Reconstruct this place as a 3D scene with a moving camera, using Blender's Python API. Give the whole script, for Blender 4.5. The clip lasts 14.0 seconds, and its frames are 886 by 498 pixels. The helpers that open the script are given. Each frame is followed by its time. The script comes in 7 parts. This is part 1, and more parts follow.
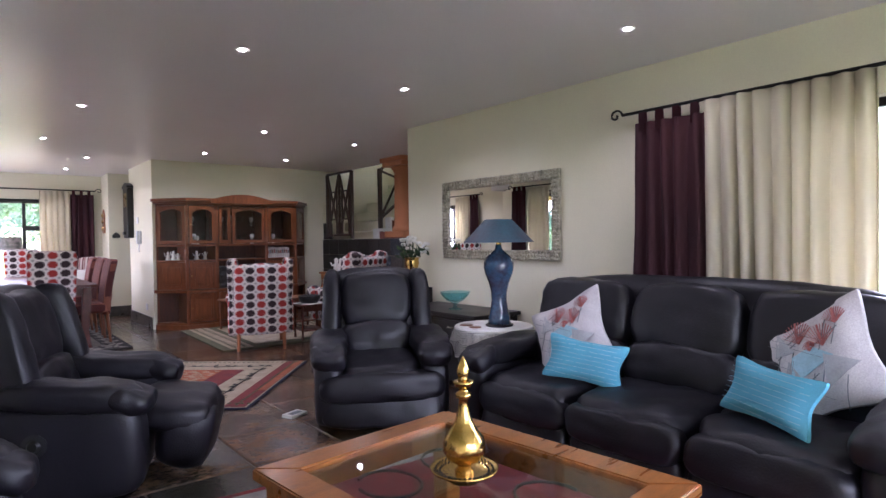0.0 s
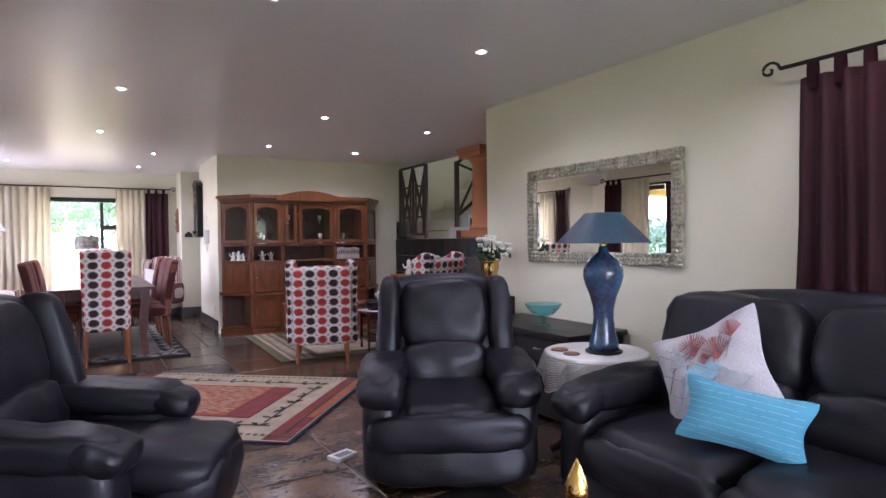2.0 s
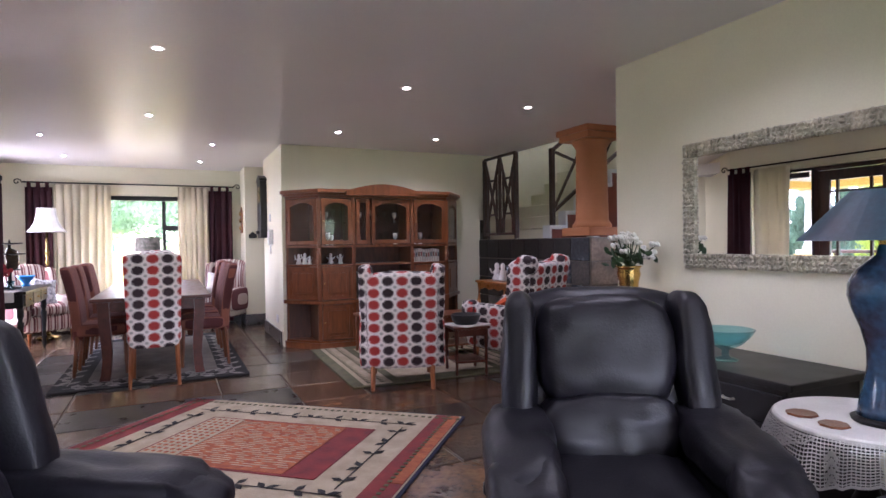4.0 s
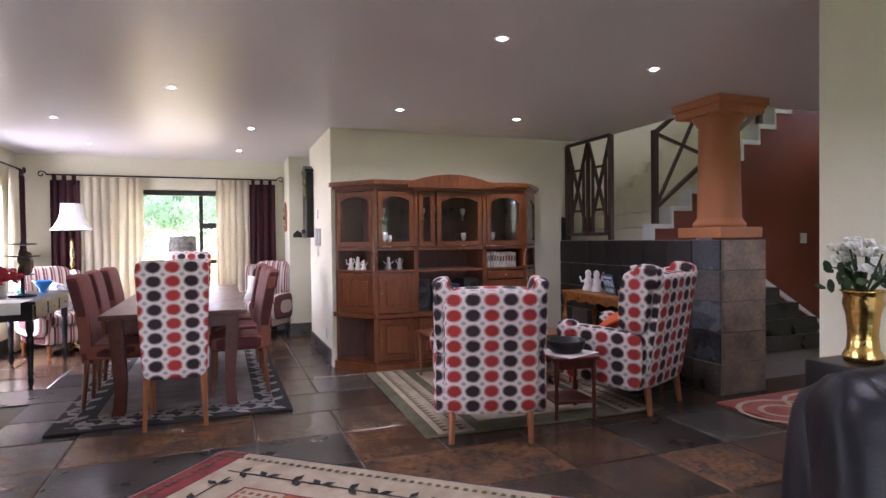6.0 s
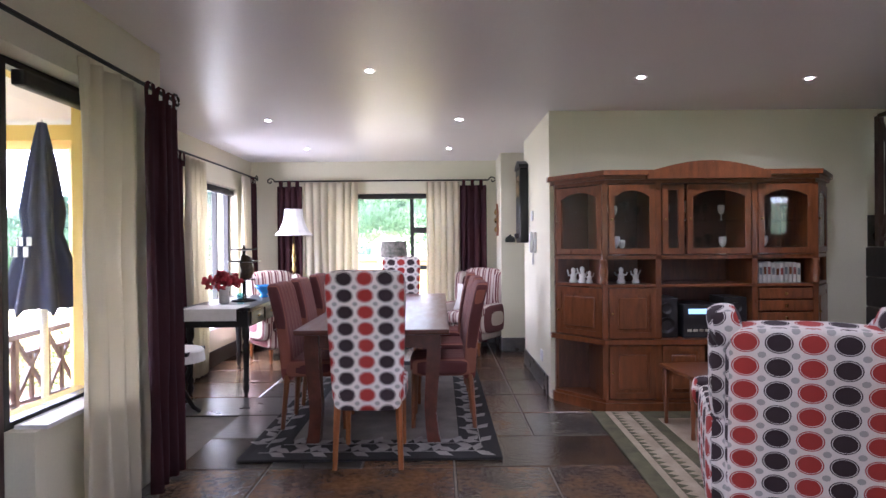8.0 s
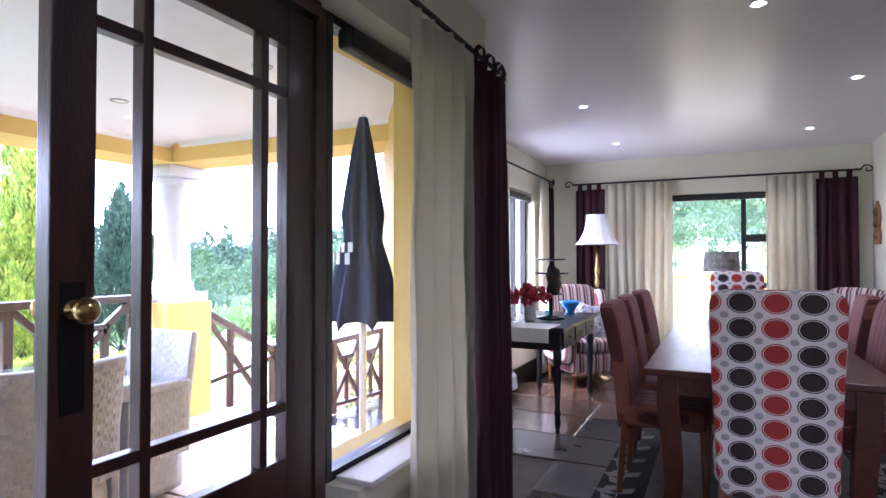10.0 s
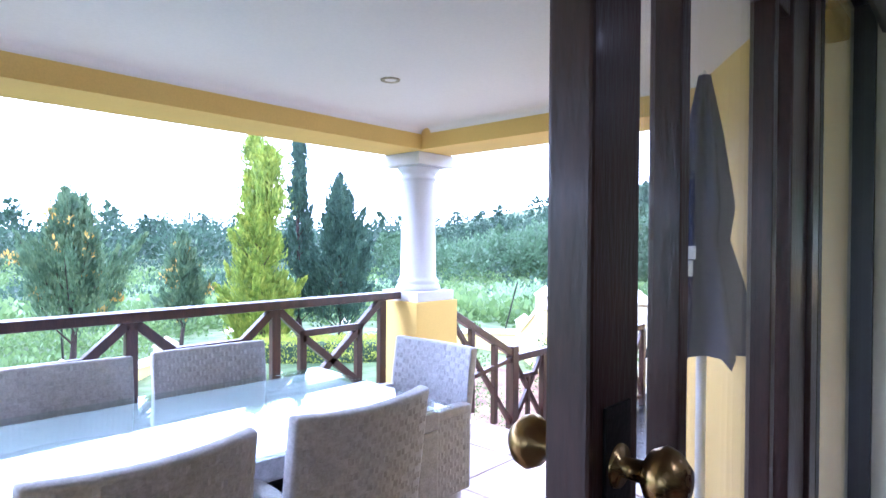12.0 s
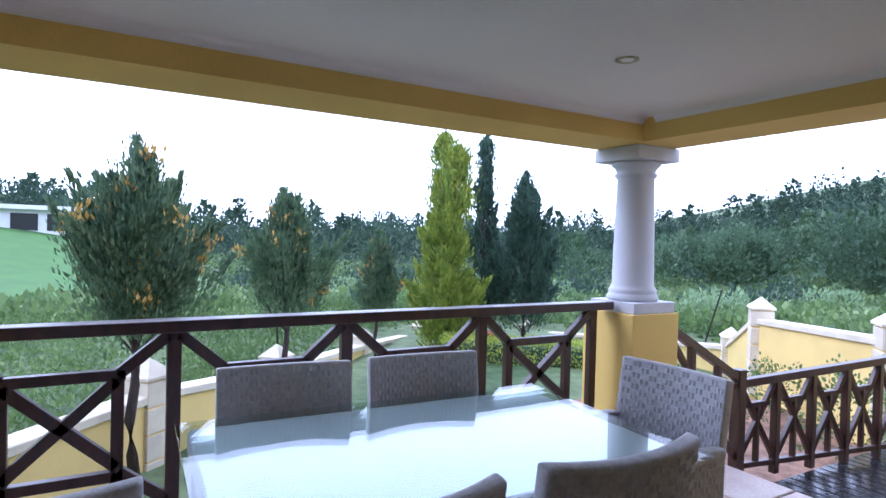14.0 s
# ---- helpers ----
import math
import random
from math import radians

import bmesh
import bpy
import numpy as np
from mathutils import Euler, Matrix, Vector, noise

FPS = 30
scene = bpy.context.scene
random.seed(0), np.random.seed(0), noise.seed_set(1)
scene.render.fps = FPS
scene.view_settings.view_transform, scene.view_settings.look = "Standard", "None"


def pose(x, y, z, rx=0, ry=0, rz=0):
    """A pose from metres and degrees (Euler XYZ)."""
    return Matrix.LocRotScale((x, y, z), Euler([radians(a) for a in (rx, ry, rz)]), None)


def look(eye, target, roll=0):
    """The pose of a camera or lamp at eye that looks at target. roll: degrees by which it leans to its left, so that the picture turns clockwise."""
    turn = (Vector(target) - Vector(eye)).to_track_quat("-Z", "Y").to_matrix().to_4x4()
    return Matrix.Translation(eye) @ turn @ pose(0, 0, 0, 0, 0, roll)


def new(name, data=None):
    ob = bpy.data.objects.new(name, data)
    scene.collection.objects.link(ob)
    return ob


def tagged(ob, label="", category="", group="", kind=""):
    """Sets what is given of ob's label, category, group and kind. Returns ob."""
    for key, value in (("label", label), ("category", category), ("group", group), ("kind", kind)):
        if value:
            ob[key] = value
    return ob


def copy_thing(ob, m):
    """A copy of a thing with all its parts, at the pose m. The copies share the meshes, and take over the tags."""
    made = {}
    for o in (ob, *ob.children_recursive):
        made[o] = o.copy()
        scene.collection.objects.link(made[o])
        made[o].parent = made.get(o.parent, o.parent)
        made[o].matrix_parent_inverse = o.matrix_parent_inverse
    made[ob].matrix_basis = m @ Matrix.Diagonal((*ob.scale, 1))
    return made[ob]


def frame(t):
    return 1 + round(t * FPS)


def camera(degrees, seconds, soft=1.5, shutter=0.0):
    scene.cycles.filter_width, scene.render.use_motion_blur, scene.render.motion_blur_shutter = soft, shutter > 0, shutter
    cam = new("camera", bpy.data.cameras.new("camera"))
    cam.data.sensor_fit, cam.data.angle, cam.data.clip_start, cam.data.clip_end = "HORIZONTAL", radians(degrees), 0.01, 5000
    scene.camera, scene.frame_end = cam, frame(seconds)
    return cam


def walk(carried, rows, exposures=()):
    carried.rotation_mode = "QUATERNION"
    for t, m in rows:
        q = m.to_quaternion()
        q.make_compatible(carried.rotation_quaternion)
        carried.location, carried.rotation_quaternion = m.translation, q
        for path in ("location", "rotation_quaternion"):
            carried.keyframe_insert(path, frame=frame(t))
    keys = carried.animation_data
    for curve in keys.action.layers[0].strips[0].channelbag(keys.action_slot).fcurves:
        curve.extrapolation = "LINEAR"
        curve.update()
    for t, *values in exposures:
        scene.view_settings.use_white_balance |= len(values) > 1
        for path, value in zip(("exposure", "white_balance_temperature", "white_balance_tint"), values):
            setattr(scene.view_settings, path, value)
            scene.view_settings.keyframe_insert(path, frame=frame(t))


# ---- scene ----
cam = camera(74.4, 14.0)
PATH = [
    (0, (0.248, 1.265, 1.26), (1.514, 2.814, 1.226), -0.8),
    (0.5, (0.388, 1.44, 1.25), (1.637, 3.002, 1.214), -0.8),
    (1, (0.528, 1.606, 1.24), (1.739, 3.196, 1.204), -0.8),
    (1.5, (0.681, 1.804, 1.249), (1.808, 3.456, 1.214), -0.8),
    (2, (0.818, 2.005, 1.256), (1.856, 3.713, 1.226), -0.7),
    (2.5, (0.949, 2.286, 1.253), (1.92, 4.034, 1.224), -0.6),
    (3, (1.018, 2.594, 1.236), (1.929, 4.374, 1.207), -0.5),
    (3.2, (1.06, 2.715, 1.227), (1.943, 4.509, 1.213), -0.6),
    (5.3, (1.166, 4.035, 1.275), (1.98, 5.861, 1.242), -0.7),
    (5.5, (1.202, 4.168, 1.279), (1.997, 6.002, 1.248), -0.6),
    (6, (1.279, 4.458, 1.304), (1.991, 6.327, 1.273), -0.6),
    (6.5, (1.357, 4.735, 1.302), (1.95, 6.645, 1.277), -0.6),
    (7, (1.429, 4.996, 1.309), (1.868, 6.947, 1.288), -0.5),
    (7.5, (1.442, 5.241, 1.31), (1.695, 7.224, 1.295), -0.5),
    (8, (1.402, 5.474, 1.324), (1.413, 7.473, 1.313), -0.5),
    (8.2, (1.38, 5.549, 1.313), (1.292, 7.547, 1.309), -0.5),
    (10.3, (0.625, 6.339, 1.303), (-0.308, 8.108, 1.327), -0.0),
    (10.5, (0.52, 6.343, 1.317), (-0.457, 8.088, 1.328), -0.0),
    (11, (0.28, 6.408, 1.333), (-0.825, 8.076, 1.339), 0.2),
    (11.5, (0.089, 6.472, 1.355), (-1.136, 8.053, 1.362), 0.3),
    (12, (-0.14, 6.547, 1.401), (-1.499, 8.014, 1.38), 0.4),
    (12.5, (-0.276, 6.581, 1.404), (-1.78, 7.898, 1.379), 0.9),
    (13, (-0.384, 6.585, 1.407), (-1.998, 7.767, 1.376), 1.2),
    (13.5, (-0.488, 6.586, 1.418), (-2.171, 7.666, 1.384), 1.4),
    (14, (-0.541, 6.582, 1.423), (-2.271, 7.585, 1.389), 1.5),
]
walk(cam, [(t, look(eye, target, roll)) for t, eye, target, roll in PATH],
     [(0, 2.9, 5480, 29), (1.5, 3.1, 5480, 29), (3.2, 3.1, 5500, 29), (6, 3.12, 5650, 29), (8, 2.98, 5400, 26), (10.3, 2.4, 4950, 28), (11.5, 2.0, 4700, 27), (12.5, 1.35, 4750, 25), (13.2, 0.65, 4880, 24), (14, 0.15, 4900, 24)])
# ---- world and light ----
world = bpy.data.worlds.new("world")
scene.world = world
world.use_nodes = True
wn = world.node_tree.nodes
sky = wn.new("ShaderNodeTexSky")
sky.sky_type = "NISHITA"
sky.sun_disc = False
sky.sun_elevation, sky.sun_rotation = radians(48), radians(250)
sky.dust_density, sky.ozone_density = 4.0, 1.0
# thin overcast: the blue of the clear sky is mostly hidden by bright cloud
cloud = wn.new("ShaderNodeMixRGB")
cloud.inputs[0].default_value = 0.82
cloud.inputs[2].default_value = (19.0, 19.4, 20.2, 1)
world.node_tree.links.new(sky.outputs[0], cloud.inputs[1])
world.node_tree.links.new(cloud.outputs[0], wn["Background"].inputs[0])
wn["Background"].inputs[1].default_value = 0.15

sun = new("sun", bpy.data.lights.new("sun", "SUN"))
sun.data.energy, sun.data.angle, sun.data.color = 1.2, radians(14), (1.0, 0.95, 0.88)
sun.matrix_world = look((-6, -3, 9), (0, 4, 0))

# Added lamp in the wide dining window's opening, boosting the sky's own light
day = new("window_fill_lamp", bpy.data.lights.new("window_fill_lamp", "AREA"))
day.data.shape, day.data.size, day.data.size_y, day.data.energy, day.data.color = "RECTANGLE", 1.4, 1.5, 9.5, (1.0, 0.98, 0.96)
day.matrix_world = look((-1.33, 12.1, 1.25), (0.5, 12.1, 1.2))

# ---- materials ----
def mat(name, base, rough=0.6, vary=0.12, scale=6.0, fine=60.0, bump=0.15, metal=0.0, tint=None, random_amount=0.0, coat=0.0, spec=0.5, stretch=(1, 1, 1), dist=0.004):
    """Principled surface with two scales of variation and a fine relief. tint: colour of the stains."""
    m = bpy.data.materials.new(name)
    m.use_nodes = True
    n, l = m.node_tree.nodes, m.node_tree.links
    p = n["Principled BSDF"]
    tc = n.new("ShaderNodeTexCoord")
    mp = n.new("ShaderNodeMapping")
    mp.inputs["Scale"].default_value = stretch
    l.new(tc.outputs["Object"], mp.inputs[0])
    big, small = n.new("ShaderNodeTexNoise"), n.new("ShaderNodeTexNoise")
    big.inputs["Scale"].default_value, small.inputs["Scale"].default_value = scale, fine
    big.inputs["Detail"].default_value, small.inputs["Detail"].default_value = 5, 3
    oi = n.new("ShaderNodeObjectInfo")
    add = n.new("ShaderNodeVectorMath")
    add.operation = "ADD"
    sc = n.new("ShaderNodeVectorMath")
    sc.operation = "SCALE"
    sc.inputs[0].default_value = (17.0, 31.0, 13.0)
    l.new(oi.outputs["Random"], sc.inputs["Scale"])
    l.new(mp.outputs[0], add.inputs[0])
    l.new(sc.outputs[0], add.inputs[1])
    for t in (big, small):
        l.new(add.outputs[0], t.inputs["Vector"])
    ramp = n.new("ShaderNodeValToRGB")
    ramp.color_ramp.elements[0].position, ramp.color_ramp.elements[1].position = 0.3, 0.72
    t2 = tint or tuple(c * (1 - vary * 2) for c in base)
    ramp.color_ramp.elements[0].color = (*t2, 1)
    ramp.color_ramp.elements[1].color = (*[min(c * (1 + vary), 1) for c in base], 1)
    l.new(big.outputs["Fac"], ramp.inputs[0])
    mul = n.new("ShaderNodeMixRGB")
    mul.blend_type = "MULTIPLY"
    mul.inputs[0].default_value = 0.5
    r2 = n.new("ShaderNodeValToRGB")
    r2.color_ramp.elements[0].color = (1 - vary * 2.5, 1 - vary * 2.5, 1 - vary * 2.5, 1)
    r2.color_ramp.elements[0].position, r2.color_ramp.elements[1].position = 0.35, 0.65
    l.new(small.outputs["Fac"], r2.inputs[0])
    l.new(ramp.outputs[0], mul.inputs[1])
    l.new(r2.outputs[0], mul.inputs[2])
    out = mul.outputs[0]
    if random_amount:
        hs = n.new("ShaderNodeHueSaturation")
        mr = n.new("ShaderNodeMapRange")
        mr.inputs[3].default_value, mr.inputs[4].default_value = 1 - random_amount, 1 + random_amount
        l.new(oi.outputs["Random"], mr.inputs[0])
        l.new(mr.outputs[0], hs.inputs["Value"])
        l.new(out, hs.inputs["Color"])
        out = hs.outputs[0]
    l.new(out, p.inputs["Base Color"])
    rr = n.new("ShaderNodeMapRange")
    rr.inputs[3].default_value, rr.inputs[4].default_value = max(rough - 0.1, 0.02), min(rough + 0.1, 1)
    l.new(big.outputs["Fac"], rr.inputs[0])
    l.new(rr.outputs[0], p.inputs["Roughness"])
    p.inputs["Metallic"].default_value = metal
    p.inputs["Coat Weight"].default_value = coat
    p.inputs["Coat Roughness"].default_value = 0.15
    p.inputs["Specular IOR Level"].default_value = spec
    if bump:
        b = n.new("ShaderNodeBump")
        b.inputs["Strength"].default_value, b.inputs["Distance"].default_value = bump, dist
        l.new(small.outputs["Fac"], b.inputs["Height"])
        l.new(b.outputs[0], p.inputs["Normal"])
    return m


def glass_mat(name, tint=(1, 1, 1), rough=0.0):
    m = bpy.data.materials.new(name)
    m.use_nodes = True
    n, l = m.node_tree.nodes, m.node_tree.links
    n.remove(n["Principled BSDF"])
    tr, gl, mx, lw = n.new("ShaderNodeBsdfTransparent"), n.new("ShaderNodeBsdfGlossy"), n.new("ShaderNodeMixShader"), n.new("ShaderNodeLayerWeight")
    tr.inputs[0].default_value = (*tint, 1)
    gl.inputs["Roughness"].default_value = rough
    lw.inputs[0].default_value = 0.5
    pw, ad = n.new("ShaderNodeMath"), n.new("ShaderNodeMath")
    pw.operation, pw.inputs[1].default_value = "POWER", 5.0
    ad.operation, ad.inputs[1].default_value, ad.use_clamp = "ADD", 0.03, True
    l.new(lw.outputs["Facing"], pw.inputs[0])
    l.new(pw.outputs[0], ad.inputs[0])
    l.new(ad.outputs[0], mx.inputs[0])
    l.new(tr.outputs[0], mx.inputs[1])
    l.new(gl.outputs[0], mx.inputs[2])
    l.new(mx.outputs[0], n["Material Output"].inputs[0])
    return m


def glow_mat(name, colour, strength):
    m = bpy.data.materials.new(name)
    m.use_nodes = True
    p = m.node_tree.nodes["Principled BSDF"]
    p.inputs["Base Color"].default_value = (0.8, 0.8, 0.8, 1)
    p.inputs["Emission Color"].default_value = (*colour, 1)
    p.inputs["Emission Strength"].default_value = strength
    return m


CREAM = mat("cream_wall_paint", (0.74, 0.70, 0.54), 0.7, 0.03, 1.2, 90, 0.08)
WHITE = mat("white_ceiling_paint", (0.76, 0.73, 0.74), 0.34, 0.02, 0.8, 70, 0.03)
SOFFIT = mat("white_soffit_paint", (0.74, 0.72, 0.71), 0.6, 0.03, 0.8, 70, 0.05)
YELLOW = mat("yellow_plaster", (0.72, 0.50, 0.13), 0.75, 0.05, 1.5, 110, 0.2)
PALEYELLOW = mat("pale_yellow_plaster", (0.76, 0.57, 0.20), 0.75, 0.06, 1.5, 110, 0.2)
CAPSTONE = mat("cream_cast_stone", (0.70, 0.62, 0.47), 0.8, 0.1, 3, 80, 0.25)
COLGREY = mat("pale_grey_column_paint", (0.55, 0.55, 0.58), 0.6, 0.04, 2, 80, 0.12)
TERRA = mat("terracotta_paint", (0.45, 0.17, 0.06), 0.6, 0.06, 2, 80, 0.12)
RUST = mat("rust_red_paint", (0.20, 0.045, 0.018), 0.55, 0.08, 2, 80, 0.1)
SLATE = mat("polished_brown_slate", (0.125, 0.074, 0.038), 0.2, 0.28, 4.5, 34, 0.45, tint=(0.05, 0.045, 0.043), random_amount=0.45, spec=0.6, dist=0.006)
SLATEDARK = mat("dark_slate", (0.055, 0.045, 0.036), 0.3, 0.25, 5, 40, 0.4, random_amount=0.35)
GROUT = mat("grey_grout", (0.17, 0.145, 0.115), 0.8, 0.1, 8, 90, 0.2)
DARKWOOD = mat("dark_stained_timber", (0.055, 0.02, 0.014), 0.35, 0.25, 3, 30, 0.25, stretch=(6, 6, 1), coat=0.2)
MAHOG = mat("red_brown_wood", (0.20, 0.062, 0.019), 0.32, 0.2, 4, 40, 0.12, stretch=(7, 7, 1.2), coat=0.3)
TABLEWOOD = mat("dark_cherry_wood", (0.088, 0.021, 0.010), 0.32, 0.15, 4, 40, 0.02, stretch=(5, 1, 5), spec=0.28)
HONEY = mat("honey_oak", (0.36, 0.13, 0.026), 0.3, 0.2, 3, 26, 0.15, stretch=(1.3, 8, 8), coat=0.4)
LEGWOOD = mat("orange_brown_leg_wood", (0.30, 0.10, 0.03), 0.35, 0.15, 4, 40, 0.1, stretch=(6, 6, 1), coat=0.3)
LEATHER = mat("dark_brown_leather", (0.0095, 0.0085, 0.0125), 0.42, 0.12, 7, 110, 0.5, spec=0.33, dist=0.002)
BLACK = mat("black_lacquer", (0.012, 0.01, 0.01), 0.36, 0.1, 5, 60, 0.03, spec=0.28)
IRON = mat("black_wrought_iron", (0.02, 0.018, 0.017), 0.45, 0.15, 10, 90, 0.25, metal=0.6)
ALU = mat("dark_bronze_aluminium", (0.03, 0.028, 0.028), 0.4, 0.06, 6, 60, 0.04, metal=0.3)
BRASS = mat("polished_brass", (0.72, 0.47, 0.14), 0.2, 0.12, 14, 60, 0.5, metal=1.0, dist=0.004)
OLDBRASS = mat("dull_brass", (0.42, 0.28, 0.11), 0.28, 0.12, 14, 60, 0.15, metal=1.0)
SILVER = mat("antique_silver_leaf", (0.62, 0.58, 0.45), 0.36, 0.2, 16, 44, 1.0, metal=0.65, tint=(0.26, 0.24, 0.18), dist=0.02)
CURTAINW = mat("cream_curtain_cloth", (0.70, 0.64, 0.50), 0.9, 0.05, 3, 220, 0.25)
CURTAIND = mat("dark_plum_curtain_cloth", (0.028, 0.007, 0.012), 0.85, 0.15, 3, 200, 0.25, tint=(0.05, 0.006, 0.010))
def let_through(m, amount, colour):
    """Thin cloth: part of the light passes through."""
    n, l = m.node_tree.nodes, m.node_tree.links
    t, mx = n.new("ShaderNodeBsdfTranslucent"), n.new("ShaderNodeMixShader")
    t.inputs[0].default_value = (*colour, 1)
    mx.inputs[0].default_value = amount
    l.new(n["Principled BSDF"].outputs[0], mx.inputs[1])
    l.new(t.outputs[0], mx.inputs[2])
    l.new(mx.outputs[0], n["Material Output"].inputs[0])


let_through(CURTAINW, 0.4, (0.76, 0.71, 0.56))
let_through(CURTAIND, 0.2, (0.16, 0.012, 0.02))
LINEN = mat("white_lace_cotton", (0.78, 0.76, 0.73), 0.9, 0.06, 8, 180, 0.4)
CERAMIC = mat("white_glazed_ceramic", (0.75, 0.73, 0.70), 0.2, 0.06, 9, 50, 0.05)
BLUECER = mat("blue_glazed_ceramic", (0.015, 0.12, 0.24), 0.24, 0.25, 5, 40, 0.12, tint=(0.06, 0.045, 0.07), coat=0.4)
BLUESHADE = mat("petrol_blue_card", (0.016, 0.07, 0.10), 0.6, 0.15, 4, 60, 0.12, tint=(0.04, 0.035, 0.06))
GLASS = glass_mat("clear_pane_glass")
TABLEGLASS = glass_mat("greenish_table_glass", (0.93, 0.98, 0.97))
BLUEGLASS = glass_mat("blue_green_glass", (0.66, 0.88, 0.92), 0.02)
PLASTICW = mat("white_plastic", (0.75, 0.75, 0.74), 0.4, 0.03, 8, 60, 0.02)
PLASTICB = mat("black_plastic", (0.015, 0.015, 0.016), 0.35, 0.05, 8, 60, 0.05)
WICKER = mat("grey_brown_wicker", (0.52, 0.51, 0.53), 0.5, 0.10, 30, 120, 0.3, random_amount=0.05)
PAVE = mat("pale_sandstone_paving", (0.42, 0.36, 0.32), 0.4, 0.15, 3, 50, 0.3, tint=(0.34, 0.23, 0.17), random_amount=0.15)
DECKWOOD = mat("wet_black_decking", (0.03, 0.03, 0.033), 0.14, 0.2, 4, 40, 0.2, stretch=(6, 1, 6), random_amount=0.2)
GRASS = mat("meadow_grass", (0.13, 0.165, 0.07), 0.9, 0.3, 0.25, 3.0, 0.6, tint=(0.045, 0.085, 0.022), dist=0.1)
GRAVEL = mat("reddish_gravel", (0.30, 0.17, 0.11), 0.9, 0.3, 5, 60, 0.8, dist=0.02)
LAWN = mat("mown_lawn", (0.065, 0.16, 0.028), 0.9, 0.12, 0.6, 20, 0.3)

DOWNLIGHTS = [(2.80, 9.50), (4.0, 9.55), (0.95, 9.31), (-0.15, 12.35), (-0.15, 10.78), (2.83, 7.53), (4.11, 7.74), (3.02, 5.12), (1.63, 4.93), (3.27, 3.23), (1.06, 7.24), (1.59, 10.8), (1.52, 12.38), (1.6, 2.4)]
LAMP_W = 3.3

# ---- building helpers ----
def link(name, bm, material, parent=None, smooth=False):
    me = bpy.data.meshes.new(name)
    bm.to_mesh(me)
    bm.free()
    ms = material if isinstance(material, (list, tuple)) else [material]
    for m in ms:
        me.materials.append(m)
    if smooth:
        for p in me.polygons:
            p.use_smooth = True
    ob = new(name, me)
    ob.parent = parent
    return ob


def part(name, bm, material, parent, label="", smooth=False):
    ob = link(name, bm, material, parent, smooth)
    if label:
        ob["label"] = label
    return ob


def thing(name, m, label, category, group=""):
    ob = new(name)
    ob.matrix_world = m
    return tagged(ob, label, category, group)


def structure(name, bm, material, label, category="", smooth=False):
    ob = link(name, bm, material, None, smooth)
    return tagged(ob, label, category or name.split("_")[0], "", "structure")


def box(bm, x0, y0, z0, x1, y1, z1, bevel=0.0, seg=2):
    r = bmesh.ops.create_cube(bm, size=1.0, matrix=Matrix.Translation(((x0 + x1) / 2, (y0 + y1) / 2, (z0 + z1) / 2)) @ Matrix.Diagonal((abs(x1 - x0), abs(y1 - y0), abs(z1 - z0), 1)))
    if bevel:
        es = list({e for v in r["verts"] for e in v.link_edges})
        bmesh.ops.bevel(bm, geom=es, offset=bevel, segments=seg, affect="EDGES", profile=0.6)
    return bm


def boxes(*dims, bevel=0.0):
    bm = bmesh.new()
    for d in dims:
        box(bm, *d, bevel=bevel)
    return bm


def beam(bm, a, b, w, h=None, bevel=0.0):
    """A bar of section w x h from a to b."""
    a, b = Vector(a), Vector(b)
    h = h or w
    d = b - a
    q = d.to_track_quat("Z", "Y").to_matrix().to_4x4()
    r = bmesh.ops.create_cube(bm, size=1.0, matrix=Matrix.Translation((a + b) / 2) @ q @ Matrix.Diagonal((w, h, d.length, 1)))
    if bevel:
        es = list({e for v in r["verts"] for e in v.link_edges})
        bmesh.ops.bevel(bm, geom=es, offset=bevel, segments=1, affect="EDGES")
    return bm


def lathe(profile, seg=28, squash=1.0, bm=None, centre=(0, 0, 0)):
    """A turned body: profile of (radius, height)."""
    bm = bm or bmesh.new()
    rings = []
    cx, cy, cz = centre
    for r, z in profile:
        rings.append([bm.verts.new((cx + r * math.cos(2 * math.pi * i / seg), cy + squash * r * math.sin(2 * math.pi * i / seg), cz + z)) for i in range(seg)])
    for a, b in zip(rings, rings[1:]):
        for i in range(seg):
            bm.faces.new((a[i], a[(i + 1) % seg], b[(i + 1) % seg], b[i]))
    bm.faces.new(list(reversed(rings[0])))
    bm.faces.new(rings[-1])
    return bm


def tube(bm, pts, r, seg=8):
    """A round rod along points; r: one radius or one for each point."""
    pts = [Vector(p) for p in pts]
    rs = r if isinstance(r, (list, tuple)) else [r] * len(pts)
    rings = []
    for i, p in enumerate(pts):
        d = (pts[min(i + 1, len(pts) - 1)] - pts[max(i - 1, 0)]).normalized()
        q = d.to_track_quat("Z", "Y").to_matrix()
        rings.append([bm.verts.new(p + q @ Vector((rs[i] * math.cos(2 * math.pi * k / seg), rs[i] * math.sin(2 * math.pi * k / seg), 0))) for k in range(seg)])
    for a, b in zip(rings, rings[1:]):
        for i in range(seg):
            bm.faces.new((a[i], a[(i + 1) % seg], b[(i + 1) % seg], b[i]))
    bm.faces.new(list(reversed(rings[0])))
    bm.faces.new(rings[-1])
    return bm


